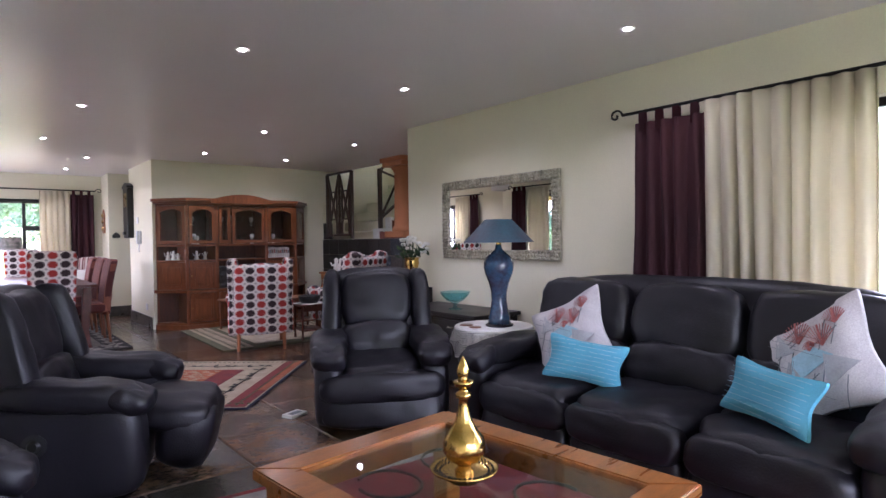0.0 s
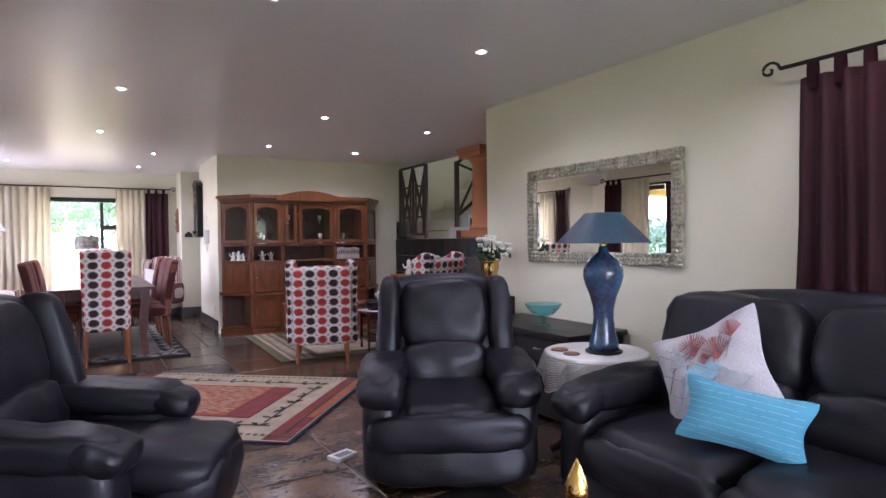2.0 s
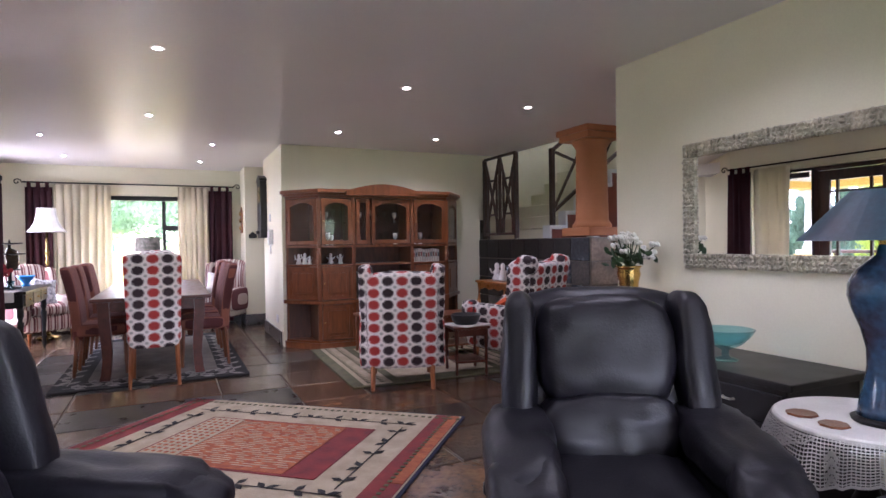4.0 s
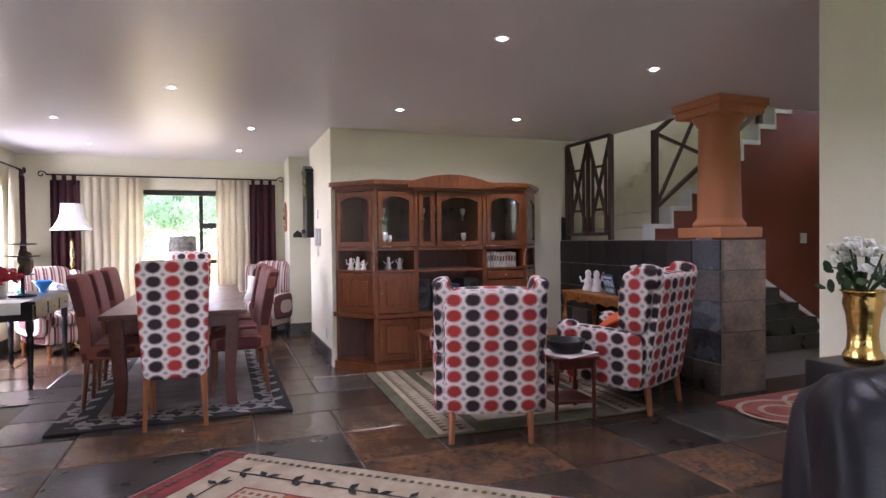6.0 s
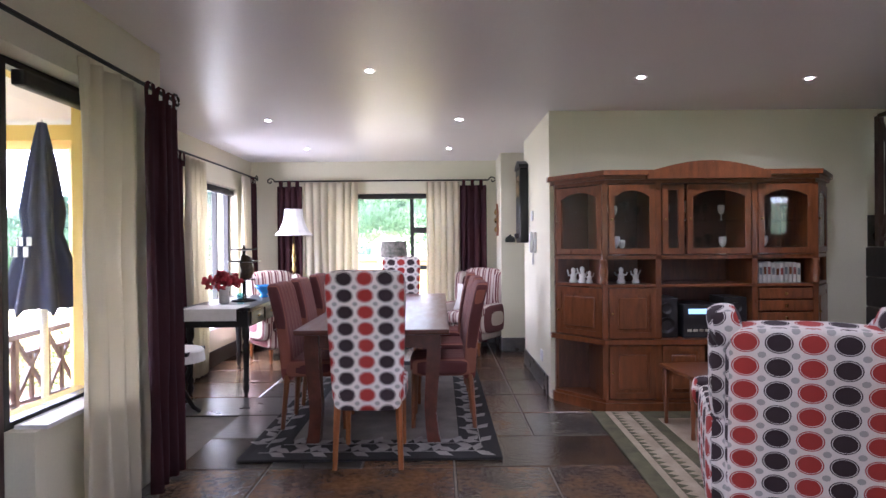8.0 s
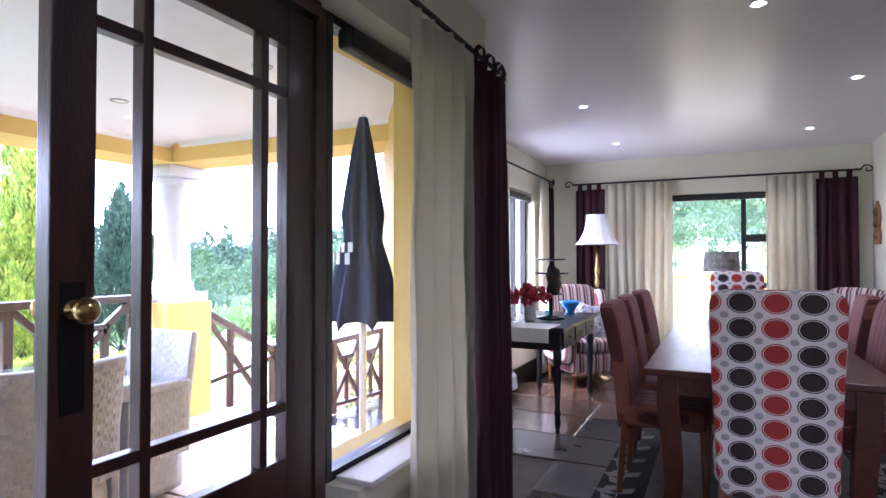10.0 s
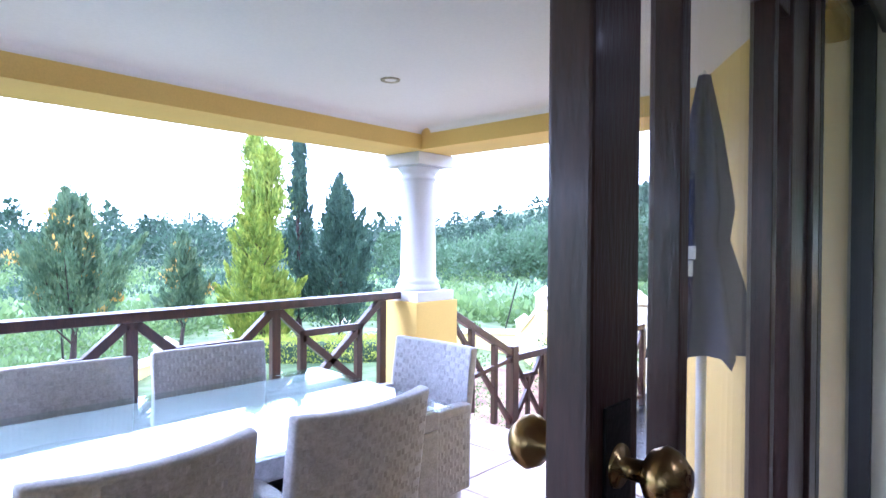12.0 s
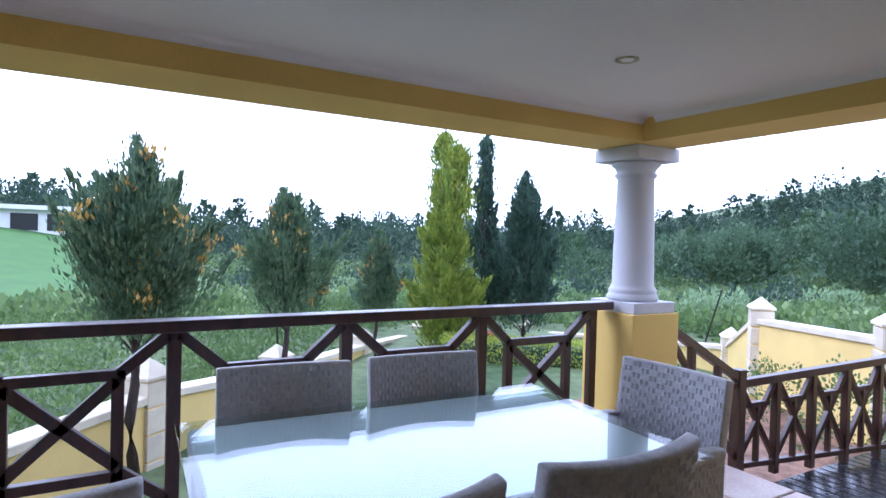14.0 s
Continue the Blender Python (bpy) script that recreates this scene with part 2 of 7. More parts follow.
def prism(outline, z0, z1, bm=None, axis="z"):
    """An outline pulled from z0 to z1. axis y: the outline is (x, z), pulled along y; axis x: (y, z) along x."""
    bm = bm or bmesh.new()
    put = {"z": lambda a, b, c: (a, b, c), "y": lambda a, b, c: (a, c, b), "x": lambda a, b, c: (c, a, b)}[axis]
    lo = [bm.verts.new(put(a, b, z0)) for a, b in outline]
    hi = [bm.verts.new(put(a, b, z1)) for a, b in outline]
    fs = [bm.faces.new(lo), bm.faces.new(hi)]
    n = len(outline)
    for i in range(n):
        fs.append(bm.faces.new((lo[i], lo[(i + 1) % n], hi[(i + 1) % n], hi[i])))
    bmesh.ops.recalc_face_normals(bm, faces=fs)
    return bm


def cushion(sx, sy, sz, m=None, power=3.0, n=9, pinch=0.0, wrinkle=0.0, seed=0, soft=0.8):
    """A stuffed body of size sx, sy, sz: a rounded, creased block. pinch: thinner towards the seams."""
    bm = bmesh.new()
    bmesh.ops.create_cube(bm, size=2.0)
    bmesh.ops.subdivide_edges(bm, edges=list(bm.edges), cuts=n, use_grid_fill=True)
    for v in bm.verts:
        q = v.co.copy()
        k = (abs(q.x) ** power + abs(q.y) ** power + abs(q.z) ** power) ** (1 / power)
        p = (q / k) * soft + q * (1 - soft) * 0.95
        if pinch:
            p.z *= 1 - pinch * max(abs(q.x), abs(q.y)) ** 4
        c = Vector((p.x * sx / 2, p.y * sy / 2, p.z * sz / 2))
        if wrinkle:
            c += p.normalized() * wrinkle * (noise.noise(c * 7 + Vector((seed, 0, 0))) + 0.5 * noise.noise(c * 19 + Vector((0, seed, 0))))
        v.co = c
    if m:
        bmesh.ops.transform(bm, matrix=m, verts=bm.verts)
    return bm


def curtain(x, y0, y1, z0, z1, along="y", depth=0.045, waves=5, seed=1, flare=0.0):
    """A hanging cloth in folds, gathered at the top, with thickness."""
    bm = bmesh.new()
    nu, nv = waves * 14, 16
    grid = []
    for j in range(nv + 1):
        v = j / nv
        row = []
        for i in range(nu + 1):
            u = i / nu
            ph = 2 * math.pi * waves * u
            amp = depth * (0.55 + 0.45 * v) * (0.85 + 0.75 * noise.noise(Vector((u * 6, seed, 0))))
            off = amp * math.sin(ph + 2.6 * noise.noise(Vector((u * 3.5, v * 0.9, seed)))) + 0.012 * noise.noise(Vector((u * 9, v * 4, seed + 5)))
            a = y0 + (y1 - y0) * (u + 0.25 / waves * 0.3 * math.cos(ph)) + flare * (u - 0.5) * v
            z = z1 + (z0 - z1) * v
            row.append(bm.verts.new((x + off, a, z) if along == "y" else (a, x + off, z)))
        grid.append(row)
    for a, b in zip(grid, grid[1:]):
        for i in range(nu):
            bm.faces.new((a[i], a[i + 1], b[i + 1], b[i]))
    bmesh.ops.recalc_face_normals(bm, faces=bm.faces)
    bmesh.ops.solidify(bm, geom=list(bm.faces), thickness=0.006)
    return bm


def wall_x(name, x0, x1, y0, y1, z0, z1, holes, material, label):
    """A wall that runs along y between x0 and x1, with openings (y0, y1, z0, z1)."""
    bm = bmesh.new()
    y = y0
    for a, b, c, d in sorted(holes):
        if a > y:
            box(bm, x0, y, z0, x1, a, z1)
        if c > z0:
            box(bm, x0, a, z0, x1, b, c)
        if d < z1:
            box(bm, x0, a, d, x1, b, z1)
        y = b
    if y < y1:
        box(bm, x0, y, z0, x1, y1, z1)
    bmesh.ops.remove_doubles(bm, verts=bm.verts, dist=0.0005)
    return structure(name, bm, material, label, "wall")


def wall_y(name, y0, y1, x0, x1, z0, z1, holes, material, label):
    bm = bmesh.new()
    x = x0
    for a, b, c, d in sorted(holes):
        if a > x:
            box(bm, x, y0, z0, a, y1, z1)
        if c > z0:
            box(bm, a, y0, z0, b, y1, c)
        if d < z1:
            box(bm, a, y0, d, b, y1, z1)
        x = b
    if x < x1:
        box(bm, x, y0, z0, x1, y1, z1)
    bmesh.ops.remove_doubles(bm, verts=bm.verts, dist=0.0005)
    return structure(name, bm, material, label, "wall")


# ---- large structure: living room, dining room, hall ----
CEIL = 2.476
floor = structure("floor", boxes((-0.55, -2.2, -0.3, 9.0, 14.0, -0.012), (-1.4, 8.96, -0.3, -0.55, 13.65, -0.012)), GROUT, "grey grout bed under the slate floor tiles", "floor")
ceiling = structure("ceiling", boxes((-0.3, -2.2, CEIL, 5.45, 13.45, CEIL + 0.2), (-1.2, 8.95, CEIL, -0.3, 13.45, CEIL + 0.2), (5.45, 6.0, CEIL, 9.0, 8.35, CEIL + 0.2)), WHITE, "smooth white painted ceiling with a soft sheen", "ceiling")
structure("ceiling_upper", boxes((5.2, 8.0, 4.6, 9.0, 11.2, 4.7)), WHITE, "white ceiling above the stairwell", "ceiling")
wall_x("wall_east", 4.03, 4.23, -2.2, 6.48, 0, CEIL, [(0.75, 2.55, 0.75, 2.0)], CREAM, "cream painted wall behind the sofa")
wall_x("wall_west", -0.55, -0.25, -2.2, 8.95, 0, CEIL, [(6.05, 7.85, 0, 2.12), (7.85, 8.62, 0.58, 2.12)], CREAM, "cream inner wall with the garden door")
# the wide opening is added out of view, to let daylight onto the seats
wall_y("wall_south", -2.4, -2.2, -0.55, 4.23, 0, CEIL, [(0.0, 3.9, 0.1, 2.3)], CREAM, "cream end wall of the living room with an added unseen opening")
structure("wall_jog", prism([(-0.549, 8.73), (-0.25, 8.953), (-1.15, 10.15), (-1.4, 9.98)], 0, CEIL), CREAM, "slanting cream wall between living and dining room", "wall")
wall_x("wall_dining_west", -1.4, -1.15, 10.153, 13.65, 0, CEIL, [(11.35, 12.85, 0.42, 2.06)], CREAM, "cream dining wall with a wide window")
wall_y("wall_dining_north", 13.4, 13.65, -1.147, 2.6, 0, CEIL, [(0.0, 1.45, 0.42, 2.04)], CREAM, "cream dining wall with a window")
wall_x("wall_passage", 2.35, 2.55, 10.503, 12.0, 0, CEIL, [], CREAM, "white painted side wall of the passage")
wall_y("wall_cabinet", 10.5, 10.7, 2.553, 5.1, 0, CEIL, [], CREAM, "cream wall behind the display cabinet")
structure("wall_corner", boxes((2.35, 10.497, 0, 2.553, 10.503, CEIL)), CREAM, "cream corner of the passage wall", "wall")
wall_y("wall_nib", 12.75, 12.9, 2.17, 3.4, 0, CEIL, [], CREAM, "white pier beside the passage")
wall_x("wall_plaque", 2.17, 2.37, 12.903, 13.397, 0, CEIL, [], CREAM, "cream wall stub at the end of the dining room")
wall_x("wall_passage_end", 3.4, 3.55, 10.703, 13.65, 0, CEIL, [], CREAM, "plain cream wall at the end of the passage")
# unseen opening added here to brighten the hall floor and block
wall_y("wall_hall_south", 6.0, 6.2, 4.233, 9.0, 0, CEIL, [(6.2, 6.9, 1.45, 2.0)], CREAM, "cream hall wall")
# high opening added out of view as a daylight source for the stairwell
wall_x("wall_hall_east", 9.0, 9.2, 6.0, 11.2, 0, 4.7, [(9.2, 10.8, 2.9, 4.3)], CREAM, "cream hall wall at the foot of the stairs")
wall_y("wall_stair_north", 11.0, 11.2, 5.1, 9.0, 0, 4.7, [], CREAM, "cream stairwell wall above the landing")
wall_x("wall_stair_west", 4.95, 5.1, 10.703, 11.2, 0, 4.7, [], CREAM, "cream stairwell wall")
structure("wall_upper", boxes((5.25, 8.35, CEIL + 0.2, 5.45, 11.0, 4.6), (5.45, 8.15, CEIL + 0.2, 9.0, 8.35, 4.6)), CREAM, "cream upper stairwell wall", "wall")
# arched plaster return at the end of the cabinet wall
arc = [(5.1, CEIL - 0.001), (5.1, 1.3)] + [(5.1 + 0.35 * (1 - math.cos(a)), 2.05 + 0.42 * math.sin(a)) for a in np.linspace(0, math.pi / 2, 9)]
structure("arch", prism(arc, 10.5, 10.7, axis="y"), CREAM, "curved cream plaster arch beside the stairs", "arch")
# yellow outer skin of the garden wall and its reveals
YW = [(-0.57, -2.2, 0, -0.553, 6.05, 2.6), (-0.57, 6.05, 2.12, -0.553, 8.62, 2.6), (-0.57, 8.62, 0, -0.553, 8.74, 2.6), (-0.57, 7.85, 0, -0.553, 8.62, 0.58), (-0.549, 8.605, 0.583, -0.43, 8.617, 2.117), (-0.549, 7.935, 0.583, -0.43, 8.605, 0.595), (-0.549, 7.935, 2.105, -0.43, 8.605, 2.117)]
structure("wall_outer", boxes(*YW), YELLOW, "yellow plastered outer wall beside the garden door", "wall")
structure("wall_outer_slant", prism([(-0.574, 8.735), (-0.56, 8.725), (-1.425, 9.985), (-1.445, 9.975)], 0, 2.6), YELLOW, "yellow plastered slanting outer wall", "wall")
# skirting of slate along the walls
for i, d in enumerate([(2.335, 10.6, 0, 2.35, 12.0, 0.17), (2.17, 12.735, 0, 2.6, 12.75, 0.17), (2.155, 12.75, 0, 2.17, 13.385, 0.17), (-1.135, 13.385, 0, 2.155, 13.4, 0.17), (-1.15, 10.16, 0, -1.135, 13.385, 0.17), (4.015, -2.2, 0, 4.03, 6.48, 0.12)]):
    structure("baseboard", boxes(d, bevel=0.003), SLATEDARK, "dark slate tile baseboard", "baseboard")

# tiled block under the column, landing and stairs
structure("stair_block", boxes((5.1, 8.1, 0, 5.58, 8.8, 1.28), (5.1, 8.8, 0, 6.1, 10.497, 1.28), (5.1, 10.497, 0, 6.1, 11.0, 1.28)), GROUT, "slate clad block that carries the column and landing", "wall")
# ---- fabrics with printed patterns ----
def dots_mat(name, px=0.118, pz=0.098, ox=0.5, oz=0.0):
    """White cloth printed with columns of red and of black ovals, each with a pale ring, and small grey spots between; the print follows each face's own direction."""
    m = mat(name, (0.62, 0.56, 0.53), 0.85, 0.04, 3, 200, 0.2)
    n, l = m.node_tree.nodes, m.node_tree.links
    p = n["Principled BSDF"]
    tc = n.new("ShaderNodeTexCoord")
    sep, nsep = n.new("ShaderNodeSeparateXYZ"), n.new("ShaderNodeSeparateXYZ")
    l.new(tc.outputs["Object"], sep.inputs[0])
    l.new(tc.outputs["Normal"], nsep.inputs[0])

    def op(kind, a, b=None):
        q = n.new("ShaderNodeMath")
        q.operation = kind
        for i, v in enumerate((a, b)):
            if v is None:
                continue
            if isinstance(v, (int, float)):
                q.inputs[i].default_value = v
            else:
                l.new(v, q.inputs[i])
        return q.outputs[0]

    def pick(fac, a, b):
        return op("ADD", op("MULTIPLY", a, op("SUBTRACT", 1.0, fac)), op("MULTIPLY", b, fac))

    side = op("GREATER_THAN", op("ABSOLUTE", nsep.outputs["X"]), op("ABSOLUTE", nsep.outputs["Y"]))
    flat = op("GREATER_THAN", op("ABSOLUTE", nsep.outputs["Z"]), 0.8)
    along = pick(op("MULTIPLY", side, op("SUBTRACT", 1.0, flat)), sep.outputs["X"], sep.outputs["Y"])
    u = op("ADD", op("DIVIDE", along, px), ox)
    v = op("ADD", op("DIVIDE", pick(flat, sep.outputs["Z"], sep.outputs["Y"]), pz), oz)

    def dist(u, v):
        a, b = op("SUBTRACT", op("FRACT", u), 0.5), op("SUBTRACT", op("FRACT", v), 0.5)
        return op("SQRT", op("ADD", op("MULTIPLY", a, a), op("MULTIPLY", b, b)))

    d = dist(u, v)
    par = op("FLOORED_MODULO", op("FLOOR", u), 2.0)
    col = n.new("ShaderNodeMixRGB")
    l.new(par, col.inputs[0])
    col.inputs[1].default_value, col.inputs[2].default_value = (0.30, 0.022, 0.016, 1), (0.022, 0.009, 0.012, 1)
    inside = op("MULTIPLY", op("LESS_THAN", d, 0.425), op("SUBTRACT", 1.0, op("MULTIPLY", op("GREATER_THAN", d, 0.362), op("LESS_THAN", d, 0.385))))
    small = op("LESS_THAN", dist(op("ADD", u, 0.5), op("ADD", v, 0.5)), 0.13)
    base = p.inputs["Base Color"].links[0].from_socket
    for fac, colour in ((small, (0.30, 0.29, 0.28, 1)), (inside, None)):
        mx = n.new("ShaderNodeMixRGB")
        l.new(fac, mx.inputs[0])
        l.new(base, mx.inputs[1])
        if colour:
            mx.inputs[2].default_value = colour
        else:
            l.new(col.outputs[0], mx.inputs[2])
        base = mx.outputs[0]
    l.new(base, p.inputs["Base Color"])
    return m


def stripes_mat(name, axis, colours, period):
    """Cloth with woven stripes: colours as (end of the stripe within the period, colour)."""
    m = mat(name, colours[0][1], 0.85, 0.05, 3, 200, 0.25)
    n, l = m.node_tree.nodes, m.node_tree.links
    tc, sep = n.new("ShaderNodeTexCoord"), n.new("ShaderNodeSeparateXYZ")
    l.new(tc.outputs["Object"], sep.inputs[0])
    dv, fr, ramp = n.new("ShaderNodeMath"), n.new("ShaderNodeMath"), n.new("ShaderNodeValToRGB")
    dv.operation, fr.operation = "DIVIDE", "FRACT"
    dv.inputs[1].default_value = period
    l.new(sep.outputs[axis], dv.inputs[0])
    l.new(dv.outputs[0], fr.inputs[0])
    ramp.color_ramp.interpolation = "CONSTANT"
    e = ramp.color_ramp.elements
    e[0].position, e[0].color = 0.0, (*colours[0][1], 1)
    e[1].position, e[1].color = colours[0][0], (*colours[1][1], 1)
    for (a, _), (_, c) in zip(colours[1:], colours[2:]):
        k = e.new(a)
        k.color = (*c, 1)
    l.new(fr.outputs[0], ramp.inputs[0])
    l.new(ramp.outputs[0], n["Principled BSDF"].inputs["Base Color"])
    return m


DOTS = dots_mat("dotted_cloth")
REDSTRIPE = stripes_mat("red_striped_cloth", "X", [(0.3, (0.12, 0.022, 0.016)), (0.45, (0.20, 0.062, 0.038)), (0.6, (0.075, 0.014, 0.013)), (0.75, (0.23, 0.083, 0.050)), (1.0, (0.125, 0.022, 0.017))], 0.09)
WINESTRIPE = stripes_mat("wine_and_cream_striped_cloth", "X", [(0.22, (0.52, 0.45, 0.40)), (0.5, (0.12, 0.035, 0.04)), (0.62, (0.50, 0.42, 0.36)), (0.8, (0.20, 0.07, 0.07)), (1.0, (0.45, 0.38, 0.34))], 0.085)
BLUECUSH = mat("turquoise_cushion_cloth", (0.10, 0.36, 0.50), 0.85, 0.06, 4, 180, 0.25)
PRINTCUSH = mat("pale_printed_cushion_cloth", (0.58, 0.56, 0.56), 0.85, 0.14, 5, 160, 0.25, tint=(0.42, 0.40, 0.43))
CUSHRED = mat("faded_red_print", (0.42, 0.13, 0.12), 0.85, 0.2, 20, 120, 0.2)
CUSHGREY = mat("grey_print", (0.22, 0.24, 0.27), 0.85, 0.2, 14, 120, 0.2)
CUSHPALE = mat("pale_grey_print", (0.40, 0.41, 0.44), 0.85, 0.1, 9, 120, 0.2)
PALEBLUE = mat("pale_blue_print", (0.33, 0.52, 0.62), 0.85, 0.1, 14, 120, 0.2)


def at(x, y, z=0.0, rz=0.0):
    return pose(x, y, z, 0, 0, rz)


def P(x, y, z, rx=0, ry=0, rz=0):
    return pose(x, y, z, rx, ry, rz)


# ---- living room: leather seats ----
def leather_seat(name, m, width, seats, label, category, depth=0.95, high=1.02, opened=False):
    """A padded leather recliner or sofa that faces -y, with its base in the floor's middle. opened: the footrest is half raised."""
    t = thing(name, m, label, category)
    inner = width - 0.40
    w = inner / seats
    y0, y1 = -depth / 2, depth / 2
    lean = -13

    def pad(nm, sx, sy, sz, x, y, z, rx=0.0, rz=0.0, power=3.2, n=11, wrinkle=0.012, seed=0.0, pinch=0.0):
        bm = cushion(sx, sy, sz, P(x, y, z, rx, 0, rz), power, n, pinch, wrinkle, seed)
        return part(nm, bm, LEATHER, t, smooth=True)

    pad("base", width - 0.12, depth - 0.16, 0.26, 0, 0.02, 0.16, power=5, wrinkle=0.004)
    pad("back_shell", width - 0.13, 0.25, high - 0.17, 0, y1 - 0.155, (high + 0.17) / 2, lean, power=3.6, wrinkle=0.008, n=14)
    for i in range(seats):
        x = -inner / 2 + w * (i + 0.5)
        s = 3.1 * i + width
        wide = w + (0.07 if seats > 1 and i in (0, seats - 1) else 0.0)
        xb = x + (0.035 * (-1 if i == 0 else 1) if wide > w else 0.0)
        pad("seat_cushion", w * 1.01, 0.66, 0.23, x, y0 + 0.36, 0.35, 3, power=3.4, wrinkle=0.02, seed=s)
        front = width - 0.10 if seats == 1 else w
        if opened:
            pad("footrest", w * 1.06, 0.42, 0.19, x, y0 - 0.03, 0.365, 7, power=3.2, wrinkle=0.014, seed=s + 2)
            pad("footrest_front", w * 1.04, 0.30, 0.36, x, y0 - 0.09, 0.25, 14, power=3.0, wrinkle=0.012, seed=s + 3)
        else:
            pad("front_fold", front, 0.16, 0.20, x, y0 + 0.085, 0.305, -4, power=3.2, wrinkle=0.012, seed=s + 2)
            pad("footrest", front * 0.97, 0.15, 0.25, x, y0 + 0.10, 0.16, -9, power=3.4, wrinkle=0.012, seed=s + 3)
        pad("lumbar_cushion", wide * 0.99, 0.22, 0.27, xb, y0 + 0.63, 0.53, lean, power=3.0, wrinkle=0.022, seed=s + 4)
        pad("head_cushion", wide * 0.99, 0.21, 0.44, xb, y0 + 0.725, high - 0.255, lean, power=3.0, wrinkle=0.016, seed=s + 6)
    for s in (-1, 1):
        x = s * (width / 2 - 0.12)
        if seats == 1:
            pad("wing", 0.14, 0.23, high - 0.44, s * (inner / 2 + 0.06), y1 - 0.235, (high + 0.42) / 2, lean, s * 8, power=3.0, wrinkle=0.01, seed=s + 3)
        pad("side_panel", 0.20, depth - 0.12, 0.47, x, -0.01, 0.27, power=4.6, wrinkle=0.006, seed=s)
        pad("armrest", 0.25, depth - 0.26, 0.15, x, -0.07, 0.54, 4, power=2.8, wrinkle=0.018, seed=7 + s)
        pad("armrest_front", 0.235, 0.22, 0.13, x, y0 + 0.12, 0.51, 22, power=2.6, wrinkle=0.016, seed=9 + s)
        if seats == 1:
            part("recline_handle", lever(s * (width / 2 - 0.022), s), PLASTICB, t)
    return t


def lever(x, s):
    bm = lathe([(0.002, 0), (0.05, 0.0), (0.055, 0.012), (0.03, 0.016), (0.02, 0.03), (0.002, 0.032)], 18)
    bmesh.ops.transform(bm, matrix=P(x, 0.05, 0.34, 0, 90 * s, 0), verts=bm.verts)
    return bm


leather_seat("recliner", at(2.53, 4.80, 0, -29), 0.94, 1, "dark brown leather recliner armchair on the slate floor", "armchair", high=1.06)
leather_seat("recliner", at(0.71, 4.89, 0, 64.5), 0.94, 1, "dark brown leather recliner with its footrest half raised", "armchair", 0.90, 1.06, True)
leather_seat("sofa", at(3.13, 2.92, 0, -90), 2.38, 3, "dark brown three seat leather sofa below the curtains", "sofa", 1.0, 1.03)
leather_seat("loveseat", at(0.02, 3.28, 0, 88), 1.15, 1, "dark brown leather seat beside the recliner", "sofa", 0.8, 0.86)


def throw_pillow(m, w, h, deep, material, label, prints, group=""):
    """A soft cushion that lies in the x-z plane, its face to -y."""
    t = thing("throw_pillow", m, label, "cushion", group)
    bm = cushion(w, h, deep, pose(0, 0, 0, 90), 7, 12, 0.78, 0.006, w, 0.55)
    for v in bm.verts:
        k = abs(v.co.x / (w / 2)) * abs(v.co.z / (h / 2))
        ex, ez = v.co.x / (w / 2), v.co.z / (h / 2)
        v.co.x *= 0.93 + 0.20 * k ** 2 - 0.05 * (1 - ez * ez) * ex * ex
        v.co.z *= 0.93 + 0.20 * k ** 2 - 0.05 * (1 - ex * ex) * ez * ez
        v.co.y += 0.008 * noise.noise(Vector((v.co.x * 9 + w, v.co.z * 9, 3.0)))
    part("cover", bm, material, t, smooth=True)
    for name, b, mt, lb in prints:
        part(name, b, mt, t, lb)
    return t


def on_pillow(w, h, deep, bm):
    """Lays a flat print onto the swelling of a cushion's face."""
    bmesh.ops.subdivide_edges(bm, edges=list(bm.edges), cuts=2, use_grid_fill=True)
    for v in bm.verts:
        e = max(abs(v.co.x) / (w / 2), abs(v.co.z) / (h / 2))
        v.co.y = -deep / 2 * (1 - 0.78 * min(e, 1) ** 4) * 0.955 - 0.006 + (0.004 if v.co.y > 0 else 0)
    return bm


